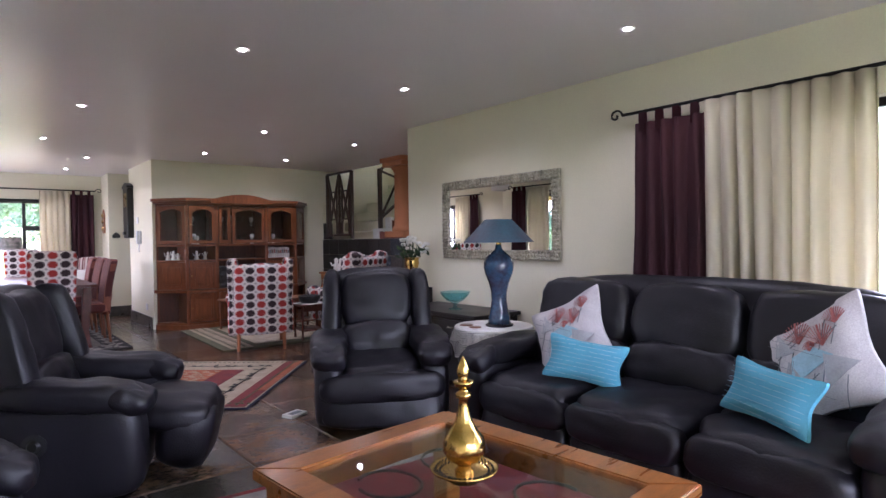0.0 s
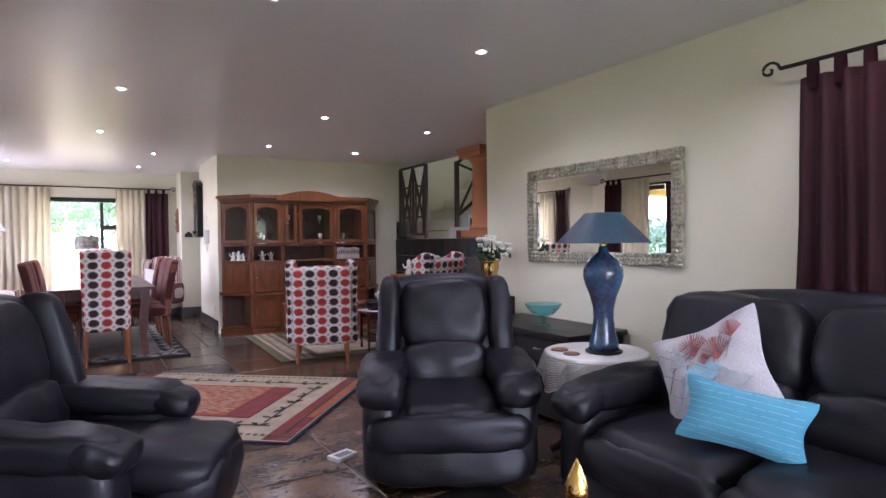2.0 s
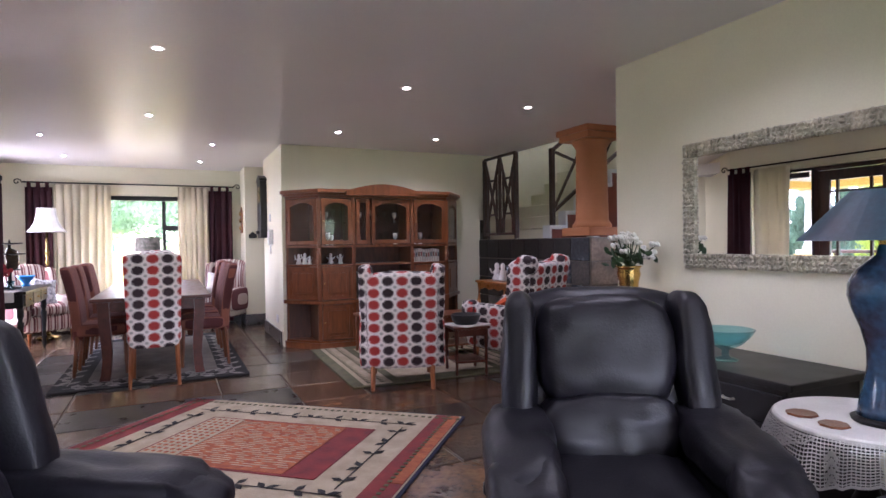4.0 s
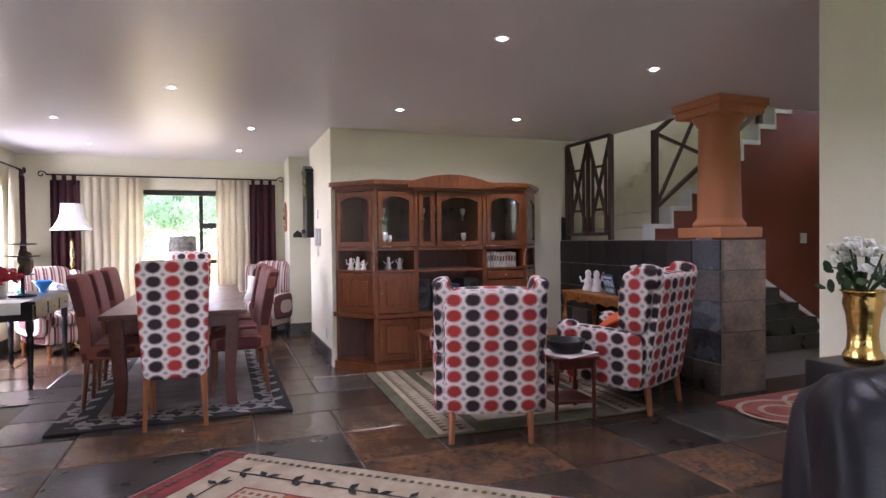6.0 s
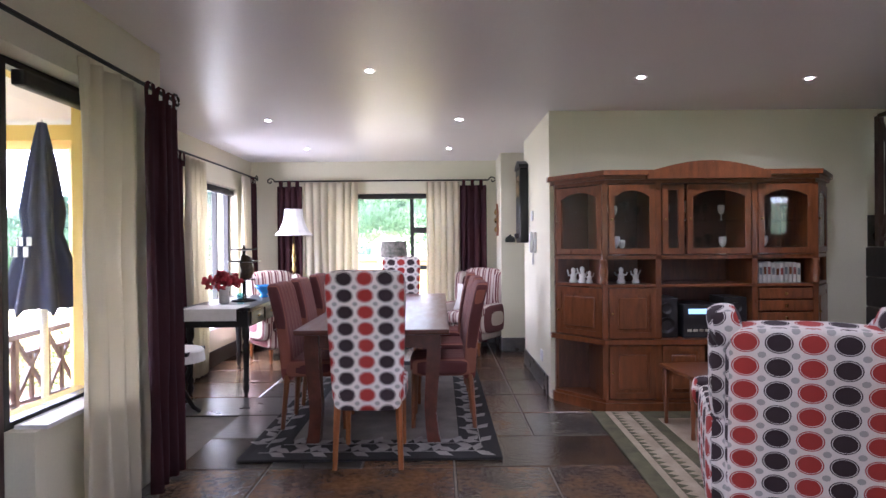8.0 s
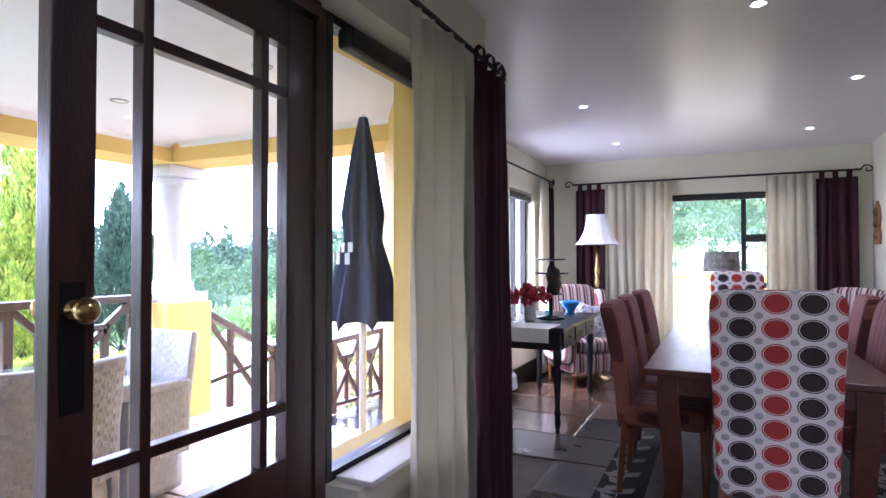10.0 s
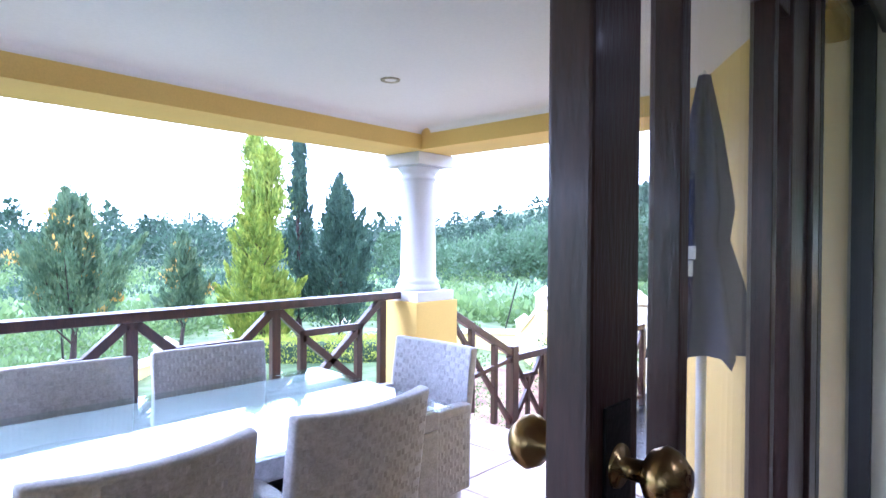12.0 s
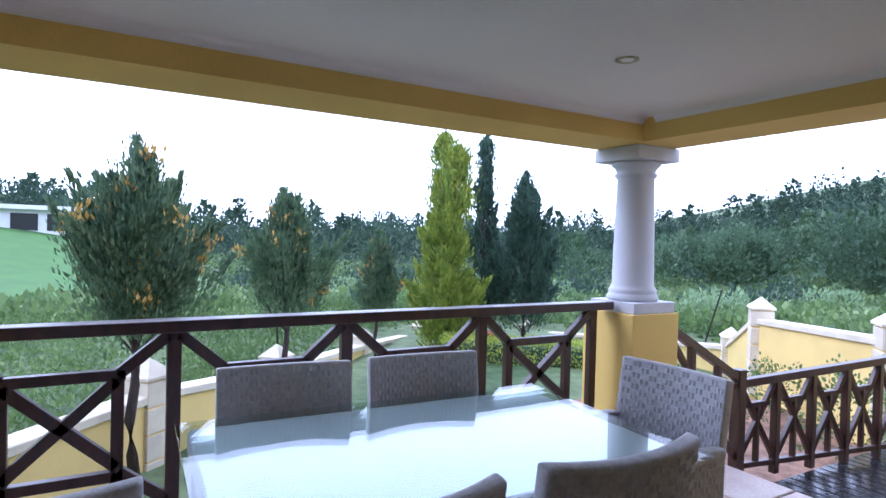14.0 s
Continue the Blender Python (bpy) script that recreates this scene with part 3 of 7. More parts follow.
def printed_pillow(m, label):
    w = h = 0.52
    dp = 0.15
    rng = random.Random(4)
    red = bmesh.new()
    for cx, cz, r in ((-0.03, 0.13, 0.07), (0.07, 0.08, 0.065), (0.01, 0.05, 0.03), (0.15, 0.15, 0.05)):
        for k in range(13):
            a = math.pi * (0.05 + 0.9 * k / 12)
            beam(red, (cx, 0, cz - r * 0.7), (cx + r * math.cos(a), 0, cz + r * math.sin(a) * 0.9), 0.009, 0.002)
    grey = bmesh.new()
    for _ in range(22):
        x, z, a = rng.uniform(-0.17, 0.15), rng.uniform(-0.19, 0.14), rng.choice((0.4, 1.1, 2.5))
        beam(grey, (x - 0.07 * math.cos(a), 0, z - 0.07 * math.sin(a)), (x + 0.07 * math.cos(a), 0, z + 0.07 * math.sin(a)), 0.007, 0.002)
    fold = bmesh.new()
    for tri in (((-0.20, -0.16), (-0.02, -0.18), (-0.10, 0.02)), ((0.03, -0.16), (0.19, -0.08), (0.06, 0.0)), ((-0.16, 0.06), (-0.06, 0.05), (-0.12, 0.17))):
        prism(tri, -0.001, 0.001, fold, axis="y")
    sail = prism([(-0.12, -0.10), (0.10, -0.02), (0.02, 0.05), (-0.08, 0.03)], -0.001, 0.001, axis="y")
    return throw_pillow(m, w, h, dp, PRINTCUSH, label, [("shell_print", on_pillow(w, h, dp, red), CUSHRED, "faded red shell print"), ("fold_print", on_pillow(w, h, dp, fold), CUSHPALE, "pale grey folded shapes"), ("line_print", on_pillow(w, h, dp, grey), CUSHGREY, "grey line drawing"), ("sail_print", on_pillow(w, h, dp, sail), PALEBLUE, "pale blue sail print")], "printed pillows")


def blue_pillow(m, label):
    w, h, dp = 0.46, 0.25, 0.13
    rng = random.Random(8)
    bm = bmesh.new()
    for r in range(9):
        z = -0.095 + r * 0.024
        x = -0.20
        while x < 0.18:
            ln = rng.uniform(0.04, 0.1)
            beam(bm, (x, 0, z), (min(x + ln, 0.2), 0, z + rng.uniform(-0.002, 0.002)), 0.004, 0.002)
            x += ln + rng.uniform(0.008, 0.02)
    return throw_pillow(m, w, h, dp, BLUECUSH, label, [("stripe_print", on_pillow(w, h, dp, bm), PALEBLUE, "broken pale blue lines")], "blue pillows")


printed_pillow(pose(3.15, 3.57, 0.645, -28, -27, -76), "pale cushion with a red shell print on the sofa")
printed_pillow(pose(3.22, 2.22, 0.68, -24, -30, -96), "pale cushion with a red shell print leaning on the sofa")
blue_pillow(pose(2.93, 3.30, 0.56, -22, 6, -72), "turquoise cushion with broken lines on the sofa")
blue_pillow(pose(2.90, 2.31, 0.57, -22, 3, -112), "turquoise cushion with broken lines leaning on the sofa")
printed_pillow(pose(0.10, 2.86, 0.68, -20, 25, 80), "pale cushion with a red shell print on the seat")

# ---- coffee table ----
ct = thing("coffee_table", at(1.607, 2.81, 0, 5), "honey oak coffee table with a glass top", "table")
a, b, h = 0.505, 0.62, 0.42
fr = bmesh.new()
for s in (-1, 1):
    prism([(s * a, -b), (s * a, b), (s * (a - 0.13), b - 0.13), (s * (a - 0.13), -b + 0.13)], h - 0.045, h, fr)
    prism([(-a, s * b), (a, s * b), (a - 0.13, s * (b - 0.13)), (-a + 0.13, s * (b - 0.13))], h - 0.045, h, fr)
bmesh.ops.bevel(fr, geom=list(fr.edges), offset=0.006, segments=2, affect="EDGES")
part("top_frame", fr, HONEY, ct)
part("glass", boxes((-a + 0.12, -b + 0.12, h - 0.022, a - 0.12, b - 0.12, h - 0.014)), TABLEGLASS, ct, "clear glass inset")
for s in (-1, 1):
    part("apron", boxes((s * (a - 0.06) - 0.012, -b + 0.05, h - 0.14, s * (a - 0.06) + 0.012, b - 0.05, h - 0.046), bevel=0.004), HONEY, ct)
    part("apron", boxes((-a + 0.075, s * (b - 0.05) - 0.012, h - 0.14, a - 0.075, s * (b - 0.05) + 0.012, h - 0.046), bevel=0.004), HONEY, ct)
    for q in (-1, 1):
        part("leg", boxes((s * (a - 0.08) - 0.045, q * (b - 0.08) - 0.045, 0, s * (a - 0.08) + 0.045, q * (b - 0.08) + 0.045, h - 0.046), bevel=0.01), HONEY, ct)
for s in (-1, 1):
    for q in (-1, 1):
        scroll = tube(bmesh.new(), [(s * (0.16 + 0.11 * math.cos(k * 0.35 + 1)), q * (0.24 + 0.13 * math.sin(k * 0.35 + 1)), h - 0.05) for k in range(17)], 0.006, 6)
        part("scroll", scroll, IRON, ct, "wrought iron scrolls under the glass")

urn = thing("brass_urn", at(1.574, 2.787, 0.4205, 10), "engraved brass lidded urn on a pierced dish", "urn")
part("dish", lathe([(0.02, 0.0), (0.055, 0.002), (0.06, 0.02), (0.09, 0.028), (0.115, 0.038), (0.12, 0.048), (0.112, 0.045), (0.09, 0.036), (0.05, 0.03), (0.01, 0.03)], 36), BRASS, urn, smooth=True)
pf = bmesh.new()
for k in range(36):
    for r in (0.085, 0.1):
        tube(pf, [(r * math.cos(k * math.pi / 18), r * math.sin(k * math.pi / 18), 0.034 + (r - 0.085) * 0.5 + 0.001), (r * math.cos(k * math.pi / 18), r * math.sin(k * math.pi / 18), 0.037 + (r - 0.085) * 0.5 + 0.003)], 0.0032, 5)
part("piercing", pf, IRON, urn, "dark pierced holes")
body = lathe([(0.03, 0.02), (0.034, 0.035), (0.022, 0.05), (0.03, 0.06), (0.055, 0.075), (0.072, 0.10), (0.075, 0.125), (0.068, 0.15), (0.05, 0.175), (0.034, 0.2), (0.024, 0.23), (0.018, 0.26), (0.016, 0.285), (0.026, 0.29), (0.03, 0.298), (0.026, 0.306), (0.016, 0.312), (0.016, 0.322), (0.028, 0.328), (0.034, 0.338), (0.038, 0.346), (0.03, 0.348), (0.018, 0.35)], 36)
for v in body.verts:
    if 0.06 < v.co.z < 0.24:
        k = 1 + 0.035 * math.sin(8 * math.atan2(v.co.y, v.co.x) + v.co.z * 90)
        v.co.x *= k
        v.co.y *= k
part("body", body, BRASS, urn, smooth=True)
part("lid", lathe([(0.018, 0.349), (0.02, 0.356), (0.017, 0.362), (0.022, 0.37), (0.023, 0.38), (0.018, 0.398), (0.009, 0.418), (0.001, 0.434)], 28), BRASS, urn, "pointed brass lid", smooth=True)

# ---- lamp table, lamp, black cabinet ----
lt = thing("side_table", at(3.31, 4.42), "round dark pedestal table under a lace cloth", "table")
part("tabletop", lathe([(0.02, 0.575), (0.27, 0.575), (0.285, 0.585), (0.285, 0.595), (0.27, 0.603), (0.02, 0.603)], 36), BLACK, lt)
part("pedestal", lathe([(0.05, 0.10), (0.06, 0.14), (0.035, 0.17), (0.05, 0.22), (0.065, 0.28), (0.04, 0.34), (0.03, 0.38), (0.045, 0.42), (0.03, 0.46), (0.06, 0.574)], 20), BLACK, lt, smooth=True)
for k in range(3):
    a = radians(20 + 120 * k)
    part("foot", tube(bmesh.new(), [(r * math.cos(a), r * math.sin(a), z) for r, z in ((0.03, 0.13), (0.09, 0.15), (0.16, 0.11), (0.21, 0.05), (0.26, 0.022))], [0.03, 0.03, 0.027, 0.022, 0.02], 8), BLACK, lt, smooth=True)

cl = thing("lace_tablecloth", at(3.31, 4.42, 0.6035), "white crocheted lace cloth draped over a round table", "tablecloth")


def lace_point(a, v, lift=0.0):
    """A point of the hanging lace: a round the table, v from the edge down; the hem runs in scallops."""
    drop = (0.15 + 0.035 * math.cos(a * 4 + 0.6)) * v + 0.012 * v * abs(math.sin(a * 16))
    r = 0.291 + 0.03 * v ** 0.6 + lift + 0.018 * v * math.sin(a * 9) + 0.008 * v * math.sin(a * 15)
    return (r * math.cos(a), r * math.sin(a), 0.002 - drop)


part("cloth", lathe([(0.001, 0.001), (0.15, 0.0015), (0.284, 0.001), (0.293, -0.003), (0.2935, -0.012), (0.2905, -0.012), (0.289, 0.004), (0.283, 0.005), (0.15, 0.0055), (0.001, 0.005)], 64), LINEN, cl, smooth=True)
vs, fs = [], []
NT, NR = 168, 14


def ribbon(pts, dz, da):
    """A flat thread along points, widened upwards or sideways."""
    for (a0, v0), (a1, v1) in zip(pts, pts[1:]):
        k = len(vs)
        for a, v, e in ((a0, v0, -1), (a1, v1, -1), (a1, v1, 1), (a0, v0, 1)):
            x, y, z = lace_point(a + e * da, v)
            vs.append((x, y, z + e * dz))
        fs.append((k, k + 1, k + 2, k + 3))


for i in range(NT):
    a = 2 * math.pi * i / NT
    ribbon([(a, v / 5) for v in range(6)], 0.0, 0.0048)
for j in range(NR + 1):
    v = (j + 0.5) / (NR + 0.5)
    ribbon([(2 * math.pi * i / 84, v) for i in range(85)], 0.0024 if j < NR else 0.005, 0.0)
me = bpy.data.meshes.new("crochet_net")
me.from_pydata(vs, [], fs)
me.materials.append(LINEN)
net = new("crochet_net", me)
net.parent = cl
net["label"], net["kind"] = "open crochet net of the hanging edge", "stuff"
for i in range(10):
    a0 = 2 * math.pi * (i + 0.3) / 10
    bm = bmesh.new()
    for v in (0.25, 0.42, 0.59, 0.76):
        for e in (-1, 1):
            q = [lace_point(a0, v, 0.002), lace_point(a0 + e * 0.07, v + 0.16, 0.002), lace_point(a0 + e * 0.06, v + 0.26, 0.002), lace_point(a0, v + 0.13, 0.002)]
            f = [bm.verts.new(p) for p in q]
            bm.faces.new(f if e > 0 else f[::-1])
    bmesh.ops.solidify(bm, geom=list(bm.faces), thickness=0.002)
    part("leaf_motif", bm, LINEN, cl, "dense crocheted leaf motif")

lamp = thing("table_lamp", at(3.31, 4.36, 0.6095), "tall blue glazed ceramic table lamp with a blue shade", "lamp")
part("foot", lathe([(0.01, 0), (0.10, 0), (0.105, 0.012), (0.09, 0.02), (0.01, 0.02)], 28), BLACK, lamp)
part("body", lathe([(0.085, 0.02), (0.08, 0.06), (0.066, 0.12), (0.056, 0.19), (0.058, 0.25), (0.075, 0.32), (0.10, 0.385), (0.112, 0.43), (0.11, 0.47), (0.09, 0.515), (0.055, 0.545), (0.028, 0.57), (0.022, 0.60), (0.018, 0.605)], 32), BLUECER, lamp, smooth=True)
bm = lathe([(0.262, 0.62), (0.10, 0.79), (0.098, 0.79), (0.258, 0.62)], 40)
part("shade", bm, BLUESHADE, lamp, "blue cone shade")
part("socket", lathe([(0.015, 0.6), (0.02, 0.605), (0.02, 0.68), (0.01, 0.70)], 14), BRASS, lamp)
for k in range(3):
    part("spoke", tube(bmesh.new(), [(0.0, 0.0, 0.69), (0.1 * math.cos(k * 2.1), 0.1 * math.sin(k * 2.1), 0.785)], 0.002, 5), BRASS, lamp)
for x, y, s in ((3.15, 4.55, 0.05), (3.12, 4.42, 0.045)):
    cst = thing("coaster", at(x, y, 0.6075, 20), "dark wooden coaster on the lace cloth", "coaster", "coasters")
    part("disc", lathe([(0.005, 0.0), (s, 0.0), (s + 0.004, 0.004), (s, 0.009), (0.005, 0.008)], 8), MAHOG, cst)

cb = thing("low_cabinet", at(3.73, 5.30), "black lacquered low cabinet against the wall", "cabinet")
part("body", boxes((-0.24, -0.46, 0.03, 0.28, 0.62, 0.585), bevel=0.006), BLACK, cb)
part("top", boxes((-0.27, -0.50, 0.586, 0.285, 0.66, 0.62), bevel=0.008), BLACK, cb)
for y in (-0.19, 0.35):
    d = part("drawer", boxes((-0.262, y - 0.25, 0.43, -0.241, y + 0.25, 0.56), bevel=0.004), BLACK, cb)
    part("handle", tube(bmesh.new(), [(-0.263, y - 0.03, 0.5), (-0.285, y - 0.025, 0.5), (-0.285, y + 0.025, 0.5), (-0.263, y + 0.03, 0.5)], 0.006, 6), SILVER, d, "small metal handle")
    part("door", boxes((-0.262, y - 0.25, 0.06, -0.241, y + 0.25, 0.42), bevel=0.004), BLACK, cb)
bw = thing("glass_bowl", at(3.68, 5.30, 0.6205), "blue green footed glass bowl on the black cabinet", "bowl")
part("bowl", lathe([(0.005, 0.0), (0.06, 0.0), (0.062, 0.008), (0.02, 0.02), (0.016, 0.05), (0.03, 0.06), (0.08, 0.085), (0.12, 0.125), (0.14, 0.16), (0.134, 0.16), (0.114, 0.128), (0.075, 0.092), (0.005, 0.066)], 36), BLUEGLASS, bw, smooth=True)
vs = thing("flower_vase", at(3.80, 6.12, 0.17), "tall brass vase with white silk flowers", "vase")
part("stand", boxes((-0.15, -0.15, -0.17, 0.15, 0.15, 0.60), bevel=0.01), BLACK, vs, "black stand")
part("vase", lathe([(0.05, 0.601), (0.07, 0.605), (0.075, 0.63), (0.06, 0.66), (0.055, 0.72), (0.062, 0.80), (0.075, 0.85), (0.07, 0.88), (0.075, 0.895), (0.088, 0.905), (0.08, 0.905), (0.06, 0.88), (0.01, 0.87)], 28), BRASS, vs, smooth=True)
FLOWER = mat("white_petals", (0.78, 0.77, 0.70), 0.8, 0.08, 20, 90, 0.2)
LEAF = mat("dark_green_leaves", (0.035, 0.08, 0.025), 0.55, 0.25, 15, 60, 0.3)
rng = random.Random(3)
fl, lf = bmesh.new(), bmesh.new()
for k in range(17):
    a, r, z = rng.uniform(0, 6.28), rng.uniform(0.02, 0.17), rng.uniform(1.0, 1.15)
    z -= r * 0.35
    c = Vector((r * math.cos(a), r * math.sin(a), z))
    for q in range(9):
        b = q * 0.7
        n = Vector((math.cos(b) * 0.8, math.sin(b) * 0.8, 0.5)).normalized() * 0.026
        bmesh.ops.create_icosphere(fl, subdivisions=1, radius=0.022, matrix=Matrix.Translation(c + n) @ pose(0, 0, 0, rng.uniform(0, 90), rng.uniform(0, 90), 0) @ Matrix.Diagonal((1, 0.75, 0.45, 1)))
    tube(lf, [(0, 0, 0.87), (c.x * 0.5, c.y * 0.5, 0.96), tuple(c)], 0.004, 5)
for k in range(40):
    a, r, z = rng.uniform(0, 6.28), rng.uniform(0.04, 0.17), rng.uniform(0.90, 1.03)
    bmesh.ops.create_icosphere(lf, subdivisions=1, radius=0.035, matrix=Matrix.Translation((r * math.cos(a), r * math.sin(a), z)) @ pose(0, 0, 0, rng.uniform(0, 180), rng.uniform(0, 90), 0) @ Matrix.Diagonal((1, 0.5, 0.12, 1)))
part("flowers", fl, FLOWER, vs, "white silk blossoms")["kind"] = "stuff"
part("leaves", lf, LEAF, vs, "dark green leaves")
bx = thing("small_box", at(2.06, 5.20, 0, 20), "small white printed box lying on the floor", "box")
part("carton", boxes((-0.075, -0.05, 0, 0.075, 0.05, 0.022), bevel=0.002), PLASTICW, bx)
part("label", boxes((-0.05, -0.03, 0.0222, 0.05, 0.02, 0.0235)), CUSHGREY, bx, "grey printed label")

# ---- mirror ----
mir = thing("wall_mirror", at(4.028, 5.10, 1.447), "large mirror in an ornate antique silver frame", "mirror")
MIRROR = bpy.data.materials.new("mirror_glass")
MIRROR.use_nodes = True
mp_ = MIRROR.node_tree.nodes["Principled BSDF"]
mp_.inputs["Base Color"].default_value, mp_.inputs["Metallic"].default_value, mp_.inputs["Roughness"].default_value = (0.92, 0.93, 0.93, 1), 1.0, 0.005
W, H, f = 0.755, 0.38, 0.085
part("glass", boxes((-0.014, -W + f - 0.01, -H + f - 0.01, -0.008, W - f + 0.01, H - f + 0.01)), MIRROR, mir, "clear bevelled mirror glass")
for nm, d in (("frame_rail", (-0.035, -W, H - f, -0.002, W, H)), ("frame_rail", (-0.035, -W, -H, -0.002, W, -H + f)), ("frame_stile", (-0.034, -W, -H + f, -0.002, -W + f, H - f)), ("frame_stile", (-0.034, W - f, -H + f, -0.002, W, H - f))):
    bar = part(nm, boxes(d, bevel=0.012), SILVER, mir)
    orn = bmesh.new()
    rng = random.Random(int(abs(d[2]) * 1000))
    along = d[4] - d[1] > d[5] - d[2]
    ln = (d[4] - d[1]) if along else (d[5] - d[2])
    for k in range(int(ln / 0.034)):
        s = (k + 0.5) * 0.034
        y, z = (d[1] + s, (d[2] + d[5]) / 2) if along else ((d[1] + d[4]) / 2, d[2] + s)
        for q in (-0.028, 0.0, 0.028):
            yy, zz = (y, z + q) if along else (y + q, z)
            bmesh.ops.create_icosphere(orn, subdivisions=1, radius=0.017, matrix=Matrix.Translation((-0.034, yy, zz)) @ pose(0, 0, 0, rng.uniform(0, 180), 0, 0) @ Matrix.Diagonal((0.6, 1.2, 0.55, 1)))
    part("carving", orn, SILVER, bar, "raised leaf carving", smooth=True)
beads = bmesh.new()
for k in range(74):
    y = -W + f - 0.006 + k * (2 * (W - f) + 0.012) / 73
    for z in (-H + f - 0.004, H - f + 0.004):
        bmesh.ops.create_icosphere(beads, subdivisions=1, radius=0.007, matrix=Matrix.Translation((-0.03, y, z)))
for k in range(32):
    z = -H + f + k * (2 * (H - f)) / 31
    for y in (-W + f - 0.004, W - f + 0.004):
        bmesh.ops.create_icosphere(beads, subdivisions=1, radius=0.007, matrix=Matrix.Translation((-0.03, y, z)))
part("bead_row", beads, SILVER, mir, "row of small beads", smooth=True)
sw = thing("light_switch", at(4.03, 6.22, 1.16), "small white wall switch beside the vase", "switch")
part("plate", boxes((-0.012, -0.02, -0.045, 0.0, 0.02, 0.045), bevel=0.003), PLASTICW, sw)

# ---- sofa window: glass, curtains, rod ----
def window_unit(name, m, width, z0, z1, mullions, label, bar=0.05):
    """A window in the x-z plane of m, with frame bars and panes."""
    w = thing(name, m, label, "window")
    w["kind"] = "structure"
    part("window_frame", boxes((-width / 2, -0.03, z1 - bar, width / 2, 0.03, z1), (-width / 2, -0.03, z0, width / 2, 0.03, z0 + bar), (-width / 2, -0.03, z0 + bar, -width / 2 + bar, 0.03, z1 - bar), (width / 2 - bar, -0.03, z0 + bar, width / 2, 0.03, z1 - bar)), ALU, w)
    for x in mullions:
        part("mullion", boxes((x - bar / 2, -0.028, z0 + bar, x + bar / 2, 0.028, z1 - bar)), ALU, w)
    xs = [-width / 2 + bar / 2, *mullions, width / 2 - bar / 2]
    for a, b in zip(xs, xs[1:]):
        g = part("pane", boxes((a + bar / 2, -0.004, z0 + bar, b - bar / 2, 0.004, z1 - bar)), GLASS, w)
        g.visible_shadow = False
    return w


def curtain_rod(x, y0, y1, z, along="y", ends=(1, 1)):
    """A wrought iron rod with scrolled ends."""
    r = thing("curtain_rod", at(0, 0), "black wrought iron curtain rod with scrolled ends", "curtain rod")
    f = (lambda a, b, c: (b, a, c)) if along == "y" else (lambda a, b, c: (a, b, c))
    part("rod", tube(bmesh.new(), [f(y0, x, z), f((y0 + y1) / 2, x, z + 0.002), f(y1, x, z)], 0.011, 8), IRON, r)
    for e, s, on in ((y0, -1, ends[0]), (y1, 1, ends[1])):
        if on:
            part("finial", tube(bmesh.new(), [f(e + s * (0.055 + (0.055 - 0.0035 * k) * -math.cos(k * 0.55)), x, z + (0.05 - 0.0035 * k) * math.sin(k * 0.55)) for k in range(14)], 0.008, 6), IRON, r, "scrolled iron finial")
    return r


def curtain_thing(x, y0, y1, z0, z1, material, along, waves, seed, label, loops=False, flare=0.0, depth=0.045):
    c = thing("curtain", at(0, 0), label, "curtain")
    part("cloth", curtain(x, y0, y1, z0, z1, along, depth, waves, seed, flare), material, c, smooth=True)
    if loops:
        n = max(3, int(abs(y1 - y0) / 0.11))
        for k in range(n):
            a = y0 + (y1 - y0) * (k + 0.5) / n
            pts = [(-0.018, -0.12), (-0.02, -0.02), (-0.014, 0.012), (0.0, 0.02), (0.014, 0.012), (0.02, -0.02), (0.018, -0.12)]
            bm = bmesh.new()
            for (p, q), (r, s) in zip(pts, pts[1:]):
                fs = [(x + p, a - 0.022, z1 + 0.06 + q), (x + p, a + 0.022, z1 + 0.06 + q), (x + r, a + 0.022, z1 + 0.06 + s), (x + r, a - 0.022, z1 + 0.06 + s)]
                if along == "x":
                    fs = [(v, u, w) for u, v, w in fs]
                bm.faces.new([bm.verts.new(v) for v in fs])
            bmesh.ops.solidify(bm, geom=list(bm.faces), thickness=0.003)
            part("loop", bm, material, c)
    return c


win_e = window_unit("window_1", pose(4.15, 1.65, 0, 0, 0, 90), 1.8, 0.75, 2.0, [0.0], "bronze aluminium window behind the sofa curtains")
curtain_rod(3.92, 0.4, 3.70, 2.13)
curtain_thing(3.92, 3.10, 3.60, 0.03, 2.05, CURTAIND, "y", 5, 3, "dark plum curtain with tab loops beside the sofa", True, 0.05)
curtain_thing(3.92, 2.17, 3.08, 0.03, 2.12, CURTAINW, "y", 9, 5, "cream curtain gathered in folds behind the sofa")

# ---- garden door and window in the west wall ----
XD = -0.40
gd = thing("door_1", at(0, 0), "closed dark timber garden door leaf with glass panes", "door")
gd["kind"] = "structure"
y0, y1, ztop = 6.985, 7.785, 2.06
for nm, d in (("stile", (XD - 0.022, y0, 0.01, XD + 0.022, y0 + 0.092, ztop)), ("stile", (XD - 0.022, y1 - 0.12, 0.01, XD + 0.022, y1, ztop)), ("rail", (XD - 0.021, y0 + 0.092, ztop - 0.12, XD + 0.021, y1 - 0.12, ztop)), ("bottom_panel", (XD - 0.021, y0 + 0.092, 0.01, XD + 0.021, y1 - 0.12, 0.72))):
    part(nm, boxes(d, bevel=0.004), DARKWOOD, gd)
for a in (y0 + 0.215, y1 - 0.21):
    part("glazing_bar", boxes((XD - 0.018, a - 0.014, 0.72, XD + 0.018, a + 0.014, ztop - 0.12), bevel=0.003), DARKWOOD, gd)
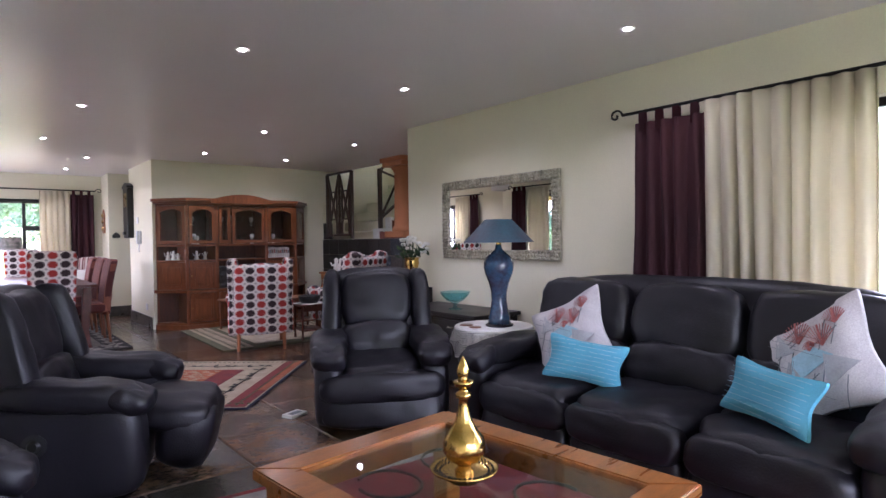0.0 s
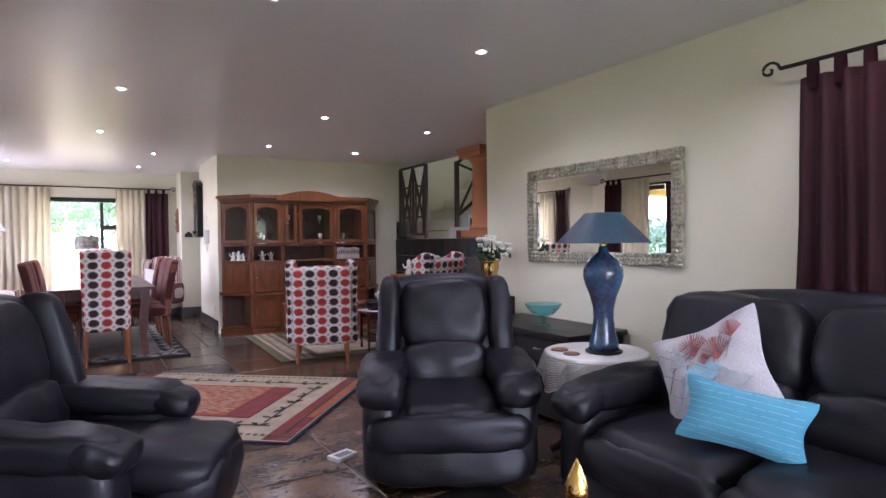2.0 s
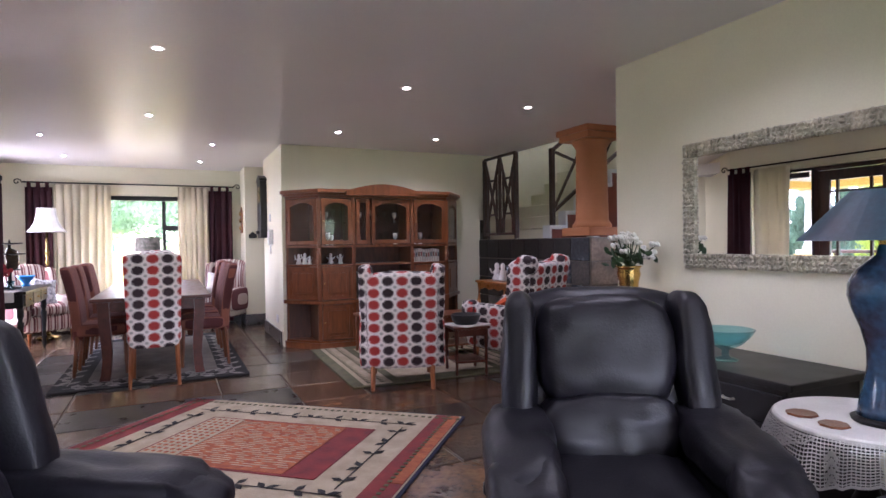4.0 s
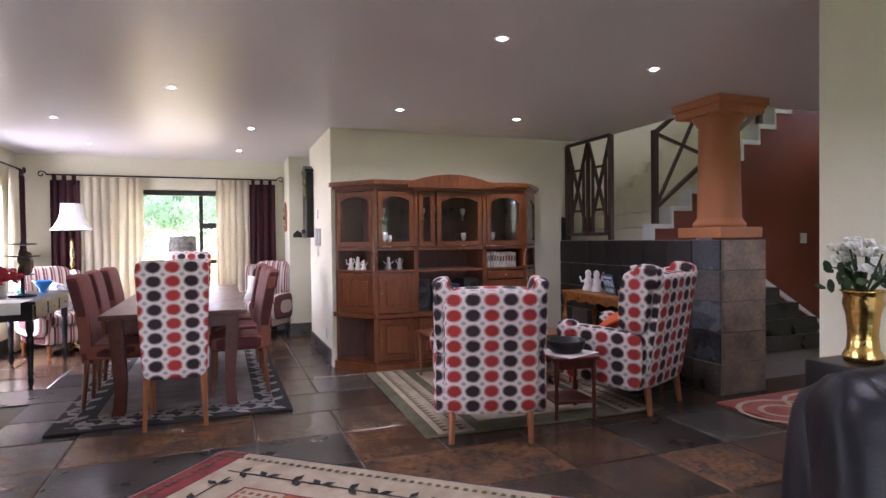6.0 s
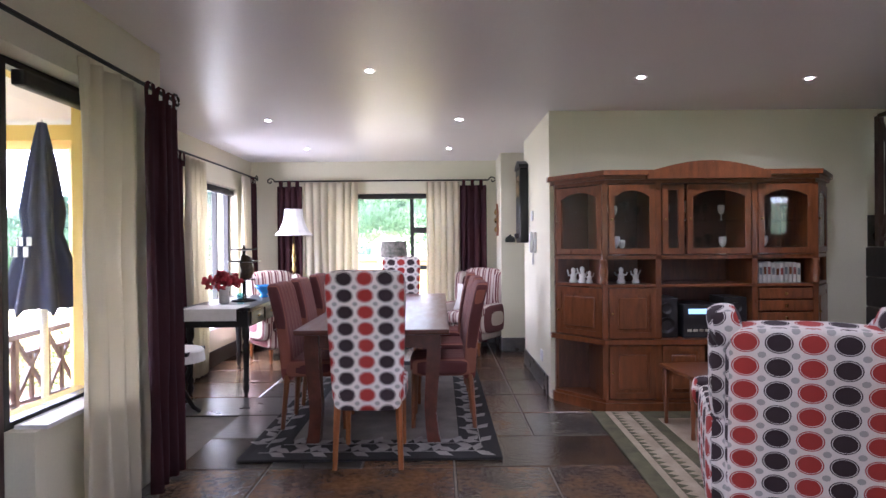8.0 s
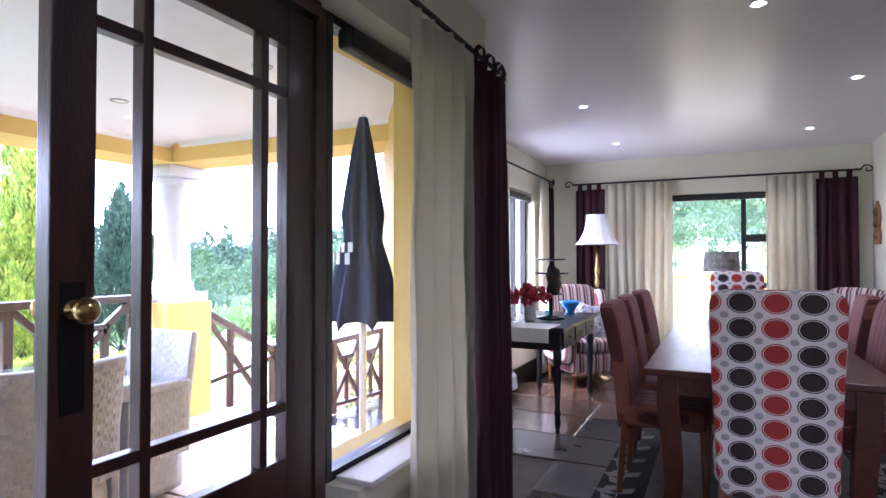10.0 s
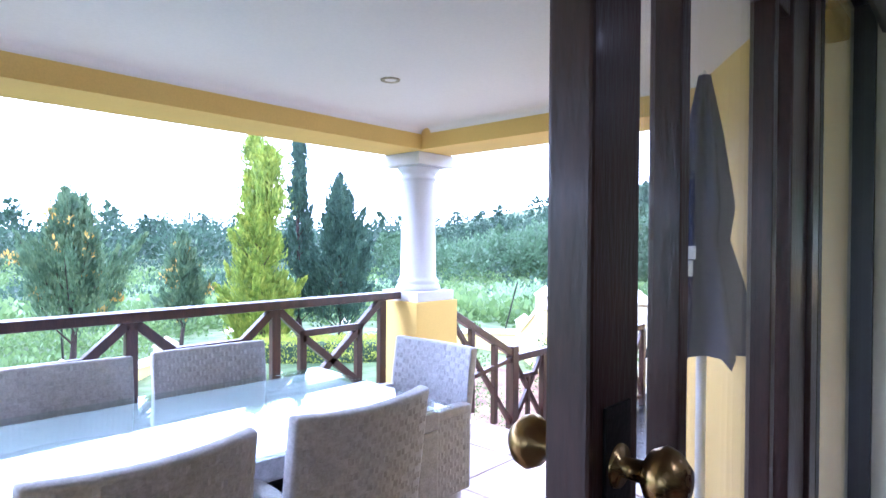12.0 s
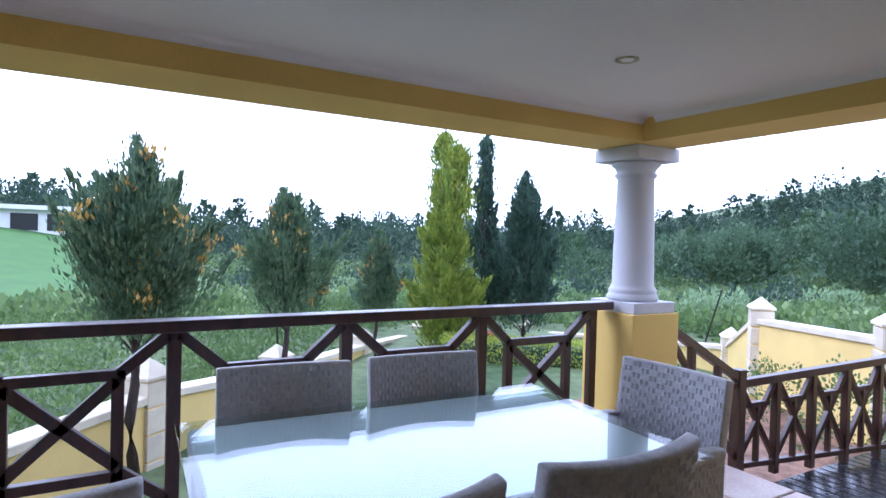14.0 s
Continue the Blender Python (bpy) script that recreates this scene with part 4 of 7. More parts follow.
for z in (0.87, 1.80):
    part("glazing_bar", boxes((XD - 0.017, y0 + 0.092, z - 0.014, XD + 0.017, y1 - 0.12, z + 0.014), bevel=0.003), DARKWOOD, gd)
g = part("pane", boxes((XD - 0.003, y0 + 0.092, 0.72, XD + 0.003, y1 - 0.12, ztop - 0.12)), GLASS, gd)
g.visible_shadow = False
for s in (-1, 1):
    k = lathe([(0.002, 0.066), (0.014, 0.064), (0.024, 0.054), (0.027, 0.044), (0.022, 0.034), (0.010, 0.026), (0.009, 0.008), (0.019, 0.006), (0.021, 0.0), (0.002, 0.0)], 24)
    bmesh.ops.transform(k, matrix=pose(XD + s * 0.022, y0 + 0.046, 1.205, 0, s * 90, 0), verts=k.verts)
    part("door_knob", k, OLDBRASS, gd, "round dull brass knob", smooth=True)
    part("lock_plate", boxes((XD + s * 0.022, y0 + 0.022, 1.0, XD + s * 0.0255, y0 + 0.07, 1.26), bevel=0.001), IRON, gd, "narrow dark lock plate")
df = thing("door_frame", at(0, 0), "dark timber frame of the garden door", "door frame")
df["kind"] = "structure"
part("jamb", boxes((XD - 0.05, 6.053, 0, XD + 0.05, 6.11, 2.117), bevel=0.003), DARKWOOD, df)
part("jamb", boxes((XD - 0.05, 7.79, 0, XD + 0.03, 7.845, 2.117), bevel=0.003), DARKWOOD, df)
part("head", boxes((XD - 0.05, 6.11, 2.065, XD + 0.05, 7.79, 2.117), bevel=0.003), DARKWOOD, df)
window_unit("window_2", pose(XD, 8.232, 0, 0, 0, 90), 0.768, 0.583, 2.117, [], "narrow fixed window beside the garden door", 0.03)
structure("window_sill", boxes((-0.36, 7.885, 0.581, -0.22, 8.617, 0.60), bevel=0.004), WHITE, "white painted window sill", "sill")
rb = thing("roller_blind", at(0, 0), "rolled up dark blind at the window head", "blind")
part("cassette", boxes((-0.36, 7.885, 2.0, -0.30, 8.615, 2.07), bevel=0.015), ALU, rb)
curtain_rod(-0.17, 5.2, 8.93, 2.20)
curtain_thing(-0.16, 8.00, 8.52, 0.03, 2.16, CURTAINW, "y", 4, 11, "cream curtain hanging beside the garden door")
curtain_thing(-0.13, 8.53, 8.88, 0.03, 2.13, CURTAIND, "y", 3, 13, "dark plum curtain with tab loops beside the garden door", True)
# ---- recessed ceiling lights ----
BULB = glow_mat("lit_lamp", (1.0, 0.93, 0.86), 30.0)
for x, y in DOWNLIGHTS:
    t = thing("downlight", at(x, y, CEIL), "small round recessed ceiling light, switched on", "ceiling light", "downlights")
    part("trim_ring", lathe([(0.024, -0.002), (0.036, -0.006), (0.041, -0.004), (0.043, 0.0), (0.024, 0.0)], 24), PLASTICW, t)
    part("bulb", lathe([(0.002, -0.004), (0.018, -0.004), (0.022, -0.001), (0.002, -0.001)], 20), BULB, t, "glowing lamp face")
    lamp_ = new("downlight_beam", bpy.data.lights.new("downlight_beam", "SPOT"))
    lamp_.data.energy, lamp_.data.spot_size, lamp_.data.spot_blend, lamp_.data.shadow_soft_size = LAMP_W, radians(150), 0.6, 0.03
    lamp_.data.color = (1.0, 0.96, 0.93)
    lamp_.location = (x, y, CEIL - 0.02)

# ---- display cabinet ----
cabinet = thing("display_cabinet", at(0, 0), "red brown wooden display cabinet with glazed doors", "cabinet")
F, B, XL, XR, CL, CR = 10.05, 10.495, 2.70, 4.36, 2.385, 4.70
# The cabinet's red brown wood, darkened for the shade inside it
NICHE = mat("shaded_wood_interior", (0.09, 0.03, 0.014), 0.5, 0.2, 4, 40, 0.1, stretch=(6, 6, 1))


def plan(e=0.0):
    return [(CL - e, B), (CL - e, B - 0.06), (XL - e * 0.4, F - e), (XR + e * 0.4, F - e), (CR + e, B - 0.06), (CR + e, B)]


part("plinth", prism(plan(0.02), 0.0, 0.075), MAHOG, cabinet)
part("base_floor", prism(plan(0.0), 0.076, 0.10), MAHOG, cabinet)
part("waist_board", prism(plan(0.035), 0.535, 0.575), MAHOG, cabinet)
part("middle_board", prism(plan(0.0), 0.985, 1.005), MAHOG, cabinet)
part("upper_board", prism(plan(0.0), 1.205, 1.235), MAHOG, cabinet)
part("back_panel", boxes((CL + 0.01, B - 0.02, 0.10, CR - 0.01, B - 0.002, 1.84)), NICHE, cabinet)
crown = bmesh.new()
for e, z0, z1 in ((0.0, 1.80, 1.83), (0.03, 1.83, 1.86), (0.06, 1.86, 1.90)):
    prism(plan(e), z0, z1, crown)
part("cornice", crown, MAHOG, cabinet, "stepped wooden cornice")
arch = [(3.02, 1.885)] + [(3.02 + 0.95 * k / 12, 1.885 + 0.085 * math.sin(math.pi * k / 12)) for k in range(1, 12)] + [(3.97, 1.885)]
part("arched_pediment", prism(arch + [(3.97, 1.83), (3.02, 1.83)], F - 0.07, F + 0.03, axis="y"), MAHOG, cabinet, "curved pediment over the middle doors")
for x in (XL, 3.12, 3.88, XR):
    part("upright", boxes((x - 0.022, F, 0.576, x + 0.022, B - 0.021, 1.80)), MAHOG, cabinet)
    part("lower_upright", boxes((x - 0.022, F + 0.002, 0.101, x + 0.022, B - 0.021, 0.534)), MAHOG, cabinet)
for x in (CL + 0.012, CR - 0.012):
    part("side", boxes((x - 0.012, B - 0.06, 0.101, x + 0.012, B - 0.021, 1.80)), MAHOG, cabinet)


def cab_door(m, w, z0, z1, glazed, arched=True):
    """A framed door in the x-z plane of m, its face to -y."""
    bm = bmesh.new()
    st = 0.045
    box(bm, -w / 2, -0.012, z0, -w / 2 + st, 0.012, z1)
    box(bm, w / 2 - st, -0.012, z0, w / 2, 0.012, z1)
    box(bm, -w / 2 + st, -0.012, z0, w / 2 - st, 0.012, z0 + st)
    n, half = 10, w / 2 - st
    rise = 0.05 if arched else 0.0
    low = [(-half + 2 * half * k / n, z1 - st - rise * (2 * k / n - 1) ** 2) for k in range(n + 1)]
    prism(low + [(half, z1), (-half, z1)], -0.012, 0.012, bm, axis="y")
    bmesh.ops.transform(bm, matrix=m, verts=bm.verts)
    d = part("door", bm, MAHOG, cabinet)
    if glazed:
        g = boxes((-half, -0.003, z0 + st, half, 0.003, z1 - st))
        bmesh.ops.transform(g, matrix=m, verts=g.verts)
        p = part("pane", g, GLASS, d)
        p.visible_shadow = False
    else:
        g = boxes((-half, -0.006, z0 + st, half, 0.004, z1 - st))
        box(g, -half + 0.025, -0.016, z0 + st + 0.025, half - 0.025, -0.006, z1 - st - 0.025, 0.008, 1)
        bmesh.ops.transform(g, matrix=m, verts=g.verts)
        part("raised_panel", g, MAHOG, d)
    k = lathe([(0.002, 0.022), (0.009, 0.018), (0.01, 0.012), (0.005, 0.006), (0.006, 0.0)], 12)
    bmesh.ops.transform(k, matrix=m @ pose(-w / 2 + 0.022, -0.012, (z0 + z1) / 2, 90), verts=k.verts)
    part("knob", k, OLDBRASS, d, "small brass knob")
    return d


slant_l = pose((CL + XL) / 2, (B - 0.06 + F) / 2, 0, 0, 0, math.degrees(math.atan2(F - (B - 0.06), XL - CL)))
slant_r = pose((CR + XR) / 2, (B - 0.06 + F) / 2, 0, 0, 0, math.degrees(math.atan2((B - 0.06) - F, CR - XR)))
sw_ = math.hypot(XL - CL, B - 0.06 - F) - 0.05
for m in (slant_l, slant_r):
    cab_door(m, sw_, 1.245, 1.79, True)
    cab_door(m, sw_, 0.585, 0.975, False, False)
cab_door(pose(2.91, F, 0), 0.365, 1.245, 1.79, True)
cab_door(pose(3.235, F, 0), 0.17, 1.245, 1.79, True, False)
cab_door(pose(3.595, F, 0), 0.50, 1.245, 1.79, True)
cab_door(pose(4.12, F, 0), 0.43, 1.245, 1.79, True)
cab_door(pose(2.91, F, 0), 0.365, 0.585, 0.975, False, False)
cab_door(pose(2.91, F, 0), 0.365, 0.11, 0.525, False, False)
cab_door(pose(4.12, F, 0), 0.43, 0.11, 0.525, False, False)
cab_door(pose(3.31, F, 0), 0.33, 0.11, 0.525, False, False)
cab_door(pose(3.68, F, 0), 0.33, 0.11, 0.525, False, False)
for k in range(4):
    dr = part("drawer", boxes((3.91, F - 0.012, 0.60 + k * 0.095, 4.33, F + 0.012, 0.685 + k * 0.095), bevel=0.006), MAHOG, cabinet)
    part("pull", lathe([(0.003, 0.0), (0.012, 0.0), (0.012, 0.006), (0.003, 0.008)], 10, centre=(0, 0, 0)), OLDBRASS, dr).matrix_basis = pose(4.12, F - 0.012, 0.64 + k * 0.095, 90)
for m in (slant_l @ pose(sw_ / 2 + 0.02, 0, 0), pose(4.34, F - 0.01, 0)):
    k = lathe([(0.025, 1.01), (0.03, 1.03), (0.018, 1.05), (0.03, 1.09), (0.032, 1.12), (0.018, 1.16), (0.028, 1.18), (0.025, 1.203)], 16)
    bmesh.ops.transform(k, matrix=m @ pose(0, -0.02, 0), verts=k.verts)
    part("baluster", k, MAHOG, cabinet, "small turned wooden pillar", smooth=True)
part("shelf", boxes((2.74, F + 0.05, 1.50, 4.32, B - 0.021, 1.508)), GLASS, cabinet, "clear glass shelf")


def figurine(x, y, z, s, label, seed):
    """A small white ornament: rounded body, head and raised arms, left plain."""
    t = bmesh.new()
    rng = random.Random(seed)
    lathe([(0.004, 0), (0.03, 0), (0.034, 0.012), (0.022, 0.035), (0.026, 0.055), (0.014, 0.075), (0.018, 0.092), (0.014, 0.108), (0.003, 0.115)], 12, 0.8, t)
    for a in (-1, 1):
        tube(t, [(0.012 * a, 0, 0.06), (0.035 * a, 0.005, 0.05 + 0.03 * rng.random()), (0.045 * a, 0, 0.075 + 0.03 * rng.random())], [0.009, 0.007, 0.005], 6)
    ob = link("figurine", t, CERAMIC, None, True)
    ob.matrix_world = pose(x, y, z, 0, 0, rng.uniform(-40, 40)) @ Matrix.Diagonal((s, s, s, 1))
    return tagged(ob, label, "figurine", "white figurines")


for x, y, s, k in ((2.52, 10.36, 1.1, 1), (2.58, 10.30, 1.2, 2), (2.63, 10.26, 0.9, 3), (2.87, 10.2, 1.15, 4), (2.99, 10.2, 1.05, 5)):
    figurine(x, y, 1.006, s, "small white glazed figurine on the cabinet shelf", k)
rng = random.Random(12)
CLEARISH = glass_mat("crystal_glass", (0.82, 0.85, 0.85), 0.03)
for x in (2.78, 2.85, 2.93, 3.02, 3.24, 3.42, 3.52, 3.62, 3.74, 4.0, 4.1, 4.22):
    for z in (1.236, 1.509):
        t = thing("wine_glass", at(x + rng.uniform(-0.02, 0.02), 10.27 + rng.uniform(-0.05, 0.05), z), "clear stemmed glass inside the cabinet", "glass", "glasses in the cabinet")
        s = rng.uniform(0.8, 1.2)
        part("glass_body", lathe([(0.03 * s, 0), (0.03 * s, 0.004), (0.005, 0.01), (0.004, 0.06 * s), (0.02, 0.075 * s), (0.032 * s, 0.11 * s), (0.03 * s, 0.15 * s), (0.028 * s, 0.15 * s), (0.003, 0.085 * s)], 14), CLEARISH if rng.random() < 0.6 else CERAMIC, t, smooth=True)
hifi = thing("stereo", at(3.47, 10.22, 0.576), "black compact stereo with two loudspeakers", "stereo")
part("unit", boxes((-0.14, -0.13, 0, 0.14, 0.15, 0.27), bevel=0.008), PLASTICB, hifi)
part("display", boxes((-0.10, -0.134, 0.19, 0.10, -0.131, 0.23)), glow_mat("dim_display", (0.2, 0.5, 0.8), 0.25), hifi, "dim blue display")
for k in range(5):
    part("button", boxes((-0.11 + k * 0.047, -0.137, 0.05, -0.075 + k * 0.047, -0.131, 0.07), bevel=0.002), SILVER, hifi)
for x in (-0.27, 0.28):
    sp = part("loudspeaker", boxes((x - 0.09, -0.12, 0, x + 0.09, 0.14, 0.32), bevel=0.006), PLASTICB, hifi)
    for z, r in ((0.10, 0.065), (0.235, 0.045)):
        part("cone", lathe([(0.005, -0.004), (r * 0.4, -0.006), (r * 0.9, 0.008), (r, 0.01), (r, 0.0), (0.005, 0.0)], 20), ALU, sp).matrix_basis = pose(x, -0.121, z, 90)
for k in range(11):
    bk = thing("book", at(3.935 + k * 0.034, 10.22, 1.006), "pale paperback standing on the cabinet shelf", "book", "row of books")
    hgt = 0.15 + 0.02 * rng.random()
    part("cover", boxes((-0.014, -0.09, 0, 0.014, 0.06, hgt), bevel=0.002), CERAMIC if k % 3 else LINEN, bk)
    part("spine_label", boxes((-0.010, -0.0925, hgt * 0.4, 0.010, -0.0908, hgt * 0.75)), (CUSHRED, CUSHGREY, MAHOG)[k % 3], bk, "dark printed spine")

# ---- passage wall: clock, phone, plaque ----
ck = thing("wall_clock", at(2.35, 11.85, 1.35), "narrow dark wooden wall clock on the passage wall", "clock")
part("case", boxes((-0.09, -0.17, 0.0, -0.001, 0.17, 0.80), bevel=0.012), BLACK, ck)
part("pediment", prism([(-0.2, 0.80), (0.2, 0.80), (0.16, 0.84), (0.0, 0.89), (-0.16, 0.84)], -0.1, -0.001, axis="x"), BLACK, ck)
part("face", boxes((-0.095, -0.11, 0.50, -0.0905, 0.11, 0.72)), OLDBRASS, ck, "dull brass clock face")
part("bracket", boxes((-0.13, -0.05, 0.05, -0.0905, 0.05, 0.10), bevel=0.01), ALU, ck)
ph = thing("intercom_phone", at(2.35, 11.22, 1.25), "white wall intercom handset with a curly cord", "phone")
part("base", boxes((-0.03, -0.05, 0.0, -0.001, 0.05, 0.20), bevel=0.008), PLASTICW, ph)
part("handset", cushion(0.04, 0.045, 0.21, P(-0.05, -0.01, 0.1), 3, 6), PLASTICW, ph, smooth=True)
part("cord", tube(bmesh.new(), [(-0.03, 0.03 * math.sin(k * 0.45), -0.0 - 0.12 * math.sin(math.pi * k / 12)) for k in range(13)], 0.006, 6), PLASTICW, ph)
for y, z, nm, mt, lab in ((11.4, 1.62, "thermostat", PLASTICW, "small grey green wall panel above the phone"), (10.9, 0.30, "wall_socket", PLASTICW, "white wall socket near the floor")):
    o = thing(nm, at(2.35, y, z), lab, "switch")
    part("plate", boxes((-0.014, -0.045, -0.05, -0.001, 0.045, 0.05), bevel=0.004), mt, o)
pl = thing("wall_plaque", at(2.17, 13.15, 1.45), "small carved wooden wall plaque", "plaque")
part("board", prism([(-0.10, 0), (0.10, 0), (0.12, 0.1), (0.08, 0.16), (0.12, 0.26), (0.08, 0.36), (0.0, 0.42), (-0.08, 0.36), (-0.12, 0.26), (-0.08, 0.16), (-0.12, 0.1)], -0.02, -0.001, axis="x"), LEGWOOD, pl)
for z in (0.08, 0.2, 0.31):
    part("boss", lathe([(0.003, 0.03), (0.03, 0.022), (0.04, 0.0), (0.003, 0.0)], 14), OLDBRASS, pl, "round brass boss").matrix_basis = pose(-0.021, 0, z, 0, -90)
hk = thing("key_hook", at(2.28, 12.75, 1.36), "small dark sign with hooks on the pier", "hook rack")
part("board", prism([(-0.06, 0), (0.06, 0), (0.06, 0.05), (0.0, 0.1), (-0.06, 0.05)], -0.014, -0.001, axis="y"), PLASTICB, hk)

# ---- rugs ----
def rug_mat(name, base, spots, scale):
    return mat(name, base, 0.95, 0.15, scale, 150, 0.5, tint=spots)


RBEIGE, RRED, RORANGE, RNAVY, RGREEN, RBLACK, RGREY = (rug_mat("beige_wool", (0.45, 0.37, 0.27), (0.36, 0.29, 0.20), 9), rug_mat("red_wool", (0.23, 0.03, 0.028), (0.13, 0.02, 0.025), 9), rug_mat("orange_wool", (0.38, 0.12, 0.045), (0.26, 0.06, 0.03), 18),
    rug_mat("navy_wool", (0.02, 0.022, 0.06), (0.012, 0.012, 0.03), 9), rug_mat("olive_wool", (0.13, 0.12, 0.06), (0.08, 0.075, 0.04), 9), rug_mat("black_wool", (0.018, 0.016, 0.016), (0.012, 0.011, 0.011), 9), rug_mat("grey_wool", (0.30, 0.28, 0.26), (0.22, 0.2, 0.19), 9))


def strip(bm, x0, y0, x1, y1, z):
    return box(bm, x0, y0, z - 0.003, x1, y1, z)


def rug(m, w, l, label, layers):
    """A rug on the floor; layers of (part name, bmesh, material)."""
    r = thing("rug", m, label, "rug")
    for nm, bm, mt in layers:
        p = part(nm, bm, mt, r)
        if nm == "zigzag":
            p["kind"] = "stuff"
    return r


def leafy(bm, x0, y0, x1, y1, z, step, size, rng):
    d = Vector((x1 - x0, y1 - y0, 0))
    n = int(d.length / step)
    for k in range(n):
        p = Vector((x0, y0, z)) + d * (k + 0.5) / n
        a = math.atan2(d.y, d.x) + (0.6 if k % 2 else -0.6)
        for s in (0, 1.9):
            q = pose(p.x, p.y, p.z, 0, 0, math.degrees(a + s))
            vs = [bm.verts.new(q @ Vector(v)) for v in ((0, 0, 0), (size * 0.5, size * 0.25, 0), (size, 0, 0), (size * 0.5, -size * 0.25, 0))]
            bm.faces.new(vs)
    beam(bm, (x0, y0, z - 0.001), (x1, y1, z - 0.001), 0.008, 0.002)
    return bm


rng = random.Random(21)
a, b = 2.24, 1.72
cols = bmesh.new()
inner_r, inner_o = bmesh.new(), bmesh.new()
strip(inner_r, -0.62, -0.42, 0.62, 0.42, 0.0195)
strip(inner_o, -0.34, -0.40, 0.42, 0.40, 0.0225)
inner_b = bmesh.new()
strip(inner_b, -0.60, -0.40, -0.35, 0.40, 0.0225)
spots = bmesh.new()
for k in range(15):
    for q in range(5):
        strip(spots, -0.585 + q * 0.047, -0.385 + k * 0.052, -0.562 + q * 0.047, -0.36 + k * 0.052, 0.0245)
lines = bmesh.new()
for k in range(26):
    y = -0.35 + 0.7 * k / 25
    x = -0.33
    while x < 0.38:
        ln = rng.uniform(0.03, 0.16)
        strip(lines, x, y, min(x + ln, 0.41), y + 0.006, 0.0245)
        x += ln + rng.uniform(0.02, 0.08)
leaf_ = bmesh.new()
for q in ((-0.85, -0.57, 0.85, -0.57), (-0.85, 0.57, 0.85, 0.57), (-0.78, -0.5, -0.78, 0.5), (0.78, -0.5, 0.78, 0.5)):
    leafy(leaf_, *q, 0.0205, 0.17, 0.085, rng)
border = bmesh.new()
for k in range(44):
    x = -a / 2 + 0.05 + k * 0.05
    for y in (-b / 2 + 0.105, b / 2 - 0.105):
        strip(border, x, y - 0.012, x + 0.024, y + 0.012, 0.0225)
for k in range(33):
    y = -b / 2 + 0.05 + k * 0.05
    for x in (-a / 2 + 0.105, a / 2 - 0.105):
        strip(border, x - 0.012, y, x + 0.012, y + 0.024, 0.0225)
ends = bmesh.new()
for x in (-a / 2 + 0.03, a / 2 - 0.20):
    strip(ends, x, -b / 2 + 0.03, x + 0.17, b / 2 - 0.03, 0.0165)
ends_o = bmesh.new()
strip(ends_o, a / 2 - 0.10, -b / 2 + 0.5, a / 2 - 0.03, b / 2 - 0.04, 0.0195)
mid = math.degrees(math.atan2(-1.46, 1.69))
rug(at((1.28 + 1.86) / 2, (8.35 + 5.56) / 2, 0.001, mid), a, b, "patterned wool rug in beige, orange, red and navy", [("ground", boxes((-a / 2, -b / 2, 0, a / 2, b / 2, 0.012), bevel=0.004), RNAVY), ("field", boxes((-a / 2 + 0.02, -b / 2 + 0.02, 0.0115, a / 2 - 0.02, b / 2 - 0.02, 0.0145)), RBEIGE), ("end_band", ends, RRED), ("orange_band", ends_o, RORANGE), ("centre_field", inner_r, RRED), ("orange_field", inner_o, RORANGE), ("beige_panel", inner_b, RBEIGE), ("spot_pattern", spots, RORANGE), ("woven_pattern", lines, RBEIGE), ("vine_border", leaf_, RBLACK), ("dotted_border", border, RGREEN)])

dx0, dx1, dy0, dy1 = 0.14, 1.78, 9.06, 12.1
leaves_ = bmesh.new()
for q in ((-0.72, -1.40, 0.72, -1.40), (-0.70, -1.3, -0.70, 1.3), (0.70, -1.3, 0.70, 1.3), (-0.6, -1.25, 0.6, -1.25)):
    leafy(leaves_, *q, 0.0185, 0.13, 0.15, rng)
edge = bmesh.new()
for d in ((-0.82, -1.52, 0.82, -1.46), (-0.82, 1.46, 0.82, 1.52), (-0.82, -1.46, -0.77, 1.46), (0.77, -1.46, 0.82, 1.46)):
    strip(edge, *d, 0.0165)
rug(at((dx0 + dx1) / 2, (dy0 + dy1) / 2, 0.001), 1.64, 3.04, "grey rug with a black leaf pattern under the table", [("ground", boxes((-0.82, -1.52, 0, 0.82, 1.52, 0.012), bevel=0.004), RBLACK), ("edge_band", edge, RBLACK), ("field", boxes((-0.56, -1.16, 0.0115, 0.56, 1.3, 0.0155)), rug_mat("taupe_wool", (0.21, 0.185, 0.16), (0.15, 0.13, 0.115), 7)), ("leaf_pattern", leaves_, RGREY)])

zig = bmesh.new()
for s in (-1, 1):
    for k in range(28):
        y = -0.95 + k * 0.068
        for x in (s * 0.66, s * 0.78):
            vs = [zig.verts.new(v) for v in ((x - 0.03, y, 0.0185), (x + 0.03, y + 0.034, 0.0185), (x - 0.03, y + 0.068, 0.0185))]
            zig.faces.new(vs)
bands = []
for s in (-1, 1):
    bands.append(bmesh.new())
    strip(bands[-1], s * 0.72 - 0.13, -0.98, s * 0.72 + 0.13, 0.98, 0.0155)
rug(at(3.50, 9.02, 0.001, -2), 1.9, 2.0, "olive rug with a beige zigzag border", [("ground", boxes((-0.95, -1.0, 0, 0.95, 1.0, 0.012), bevel=0.004), RGREEN), *[("border_band", q, RBEIGE) for q in bands], ("zigzag", zig, RGREEN), ("field", boxes((-0.5, -0.8, 0.0115, 0.5, 0.8, 0.0155)), RBEIGE)])
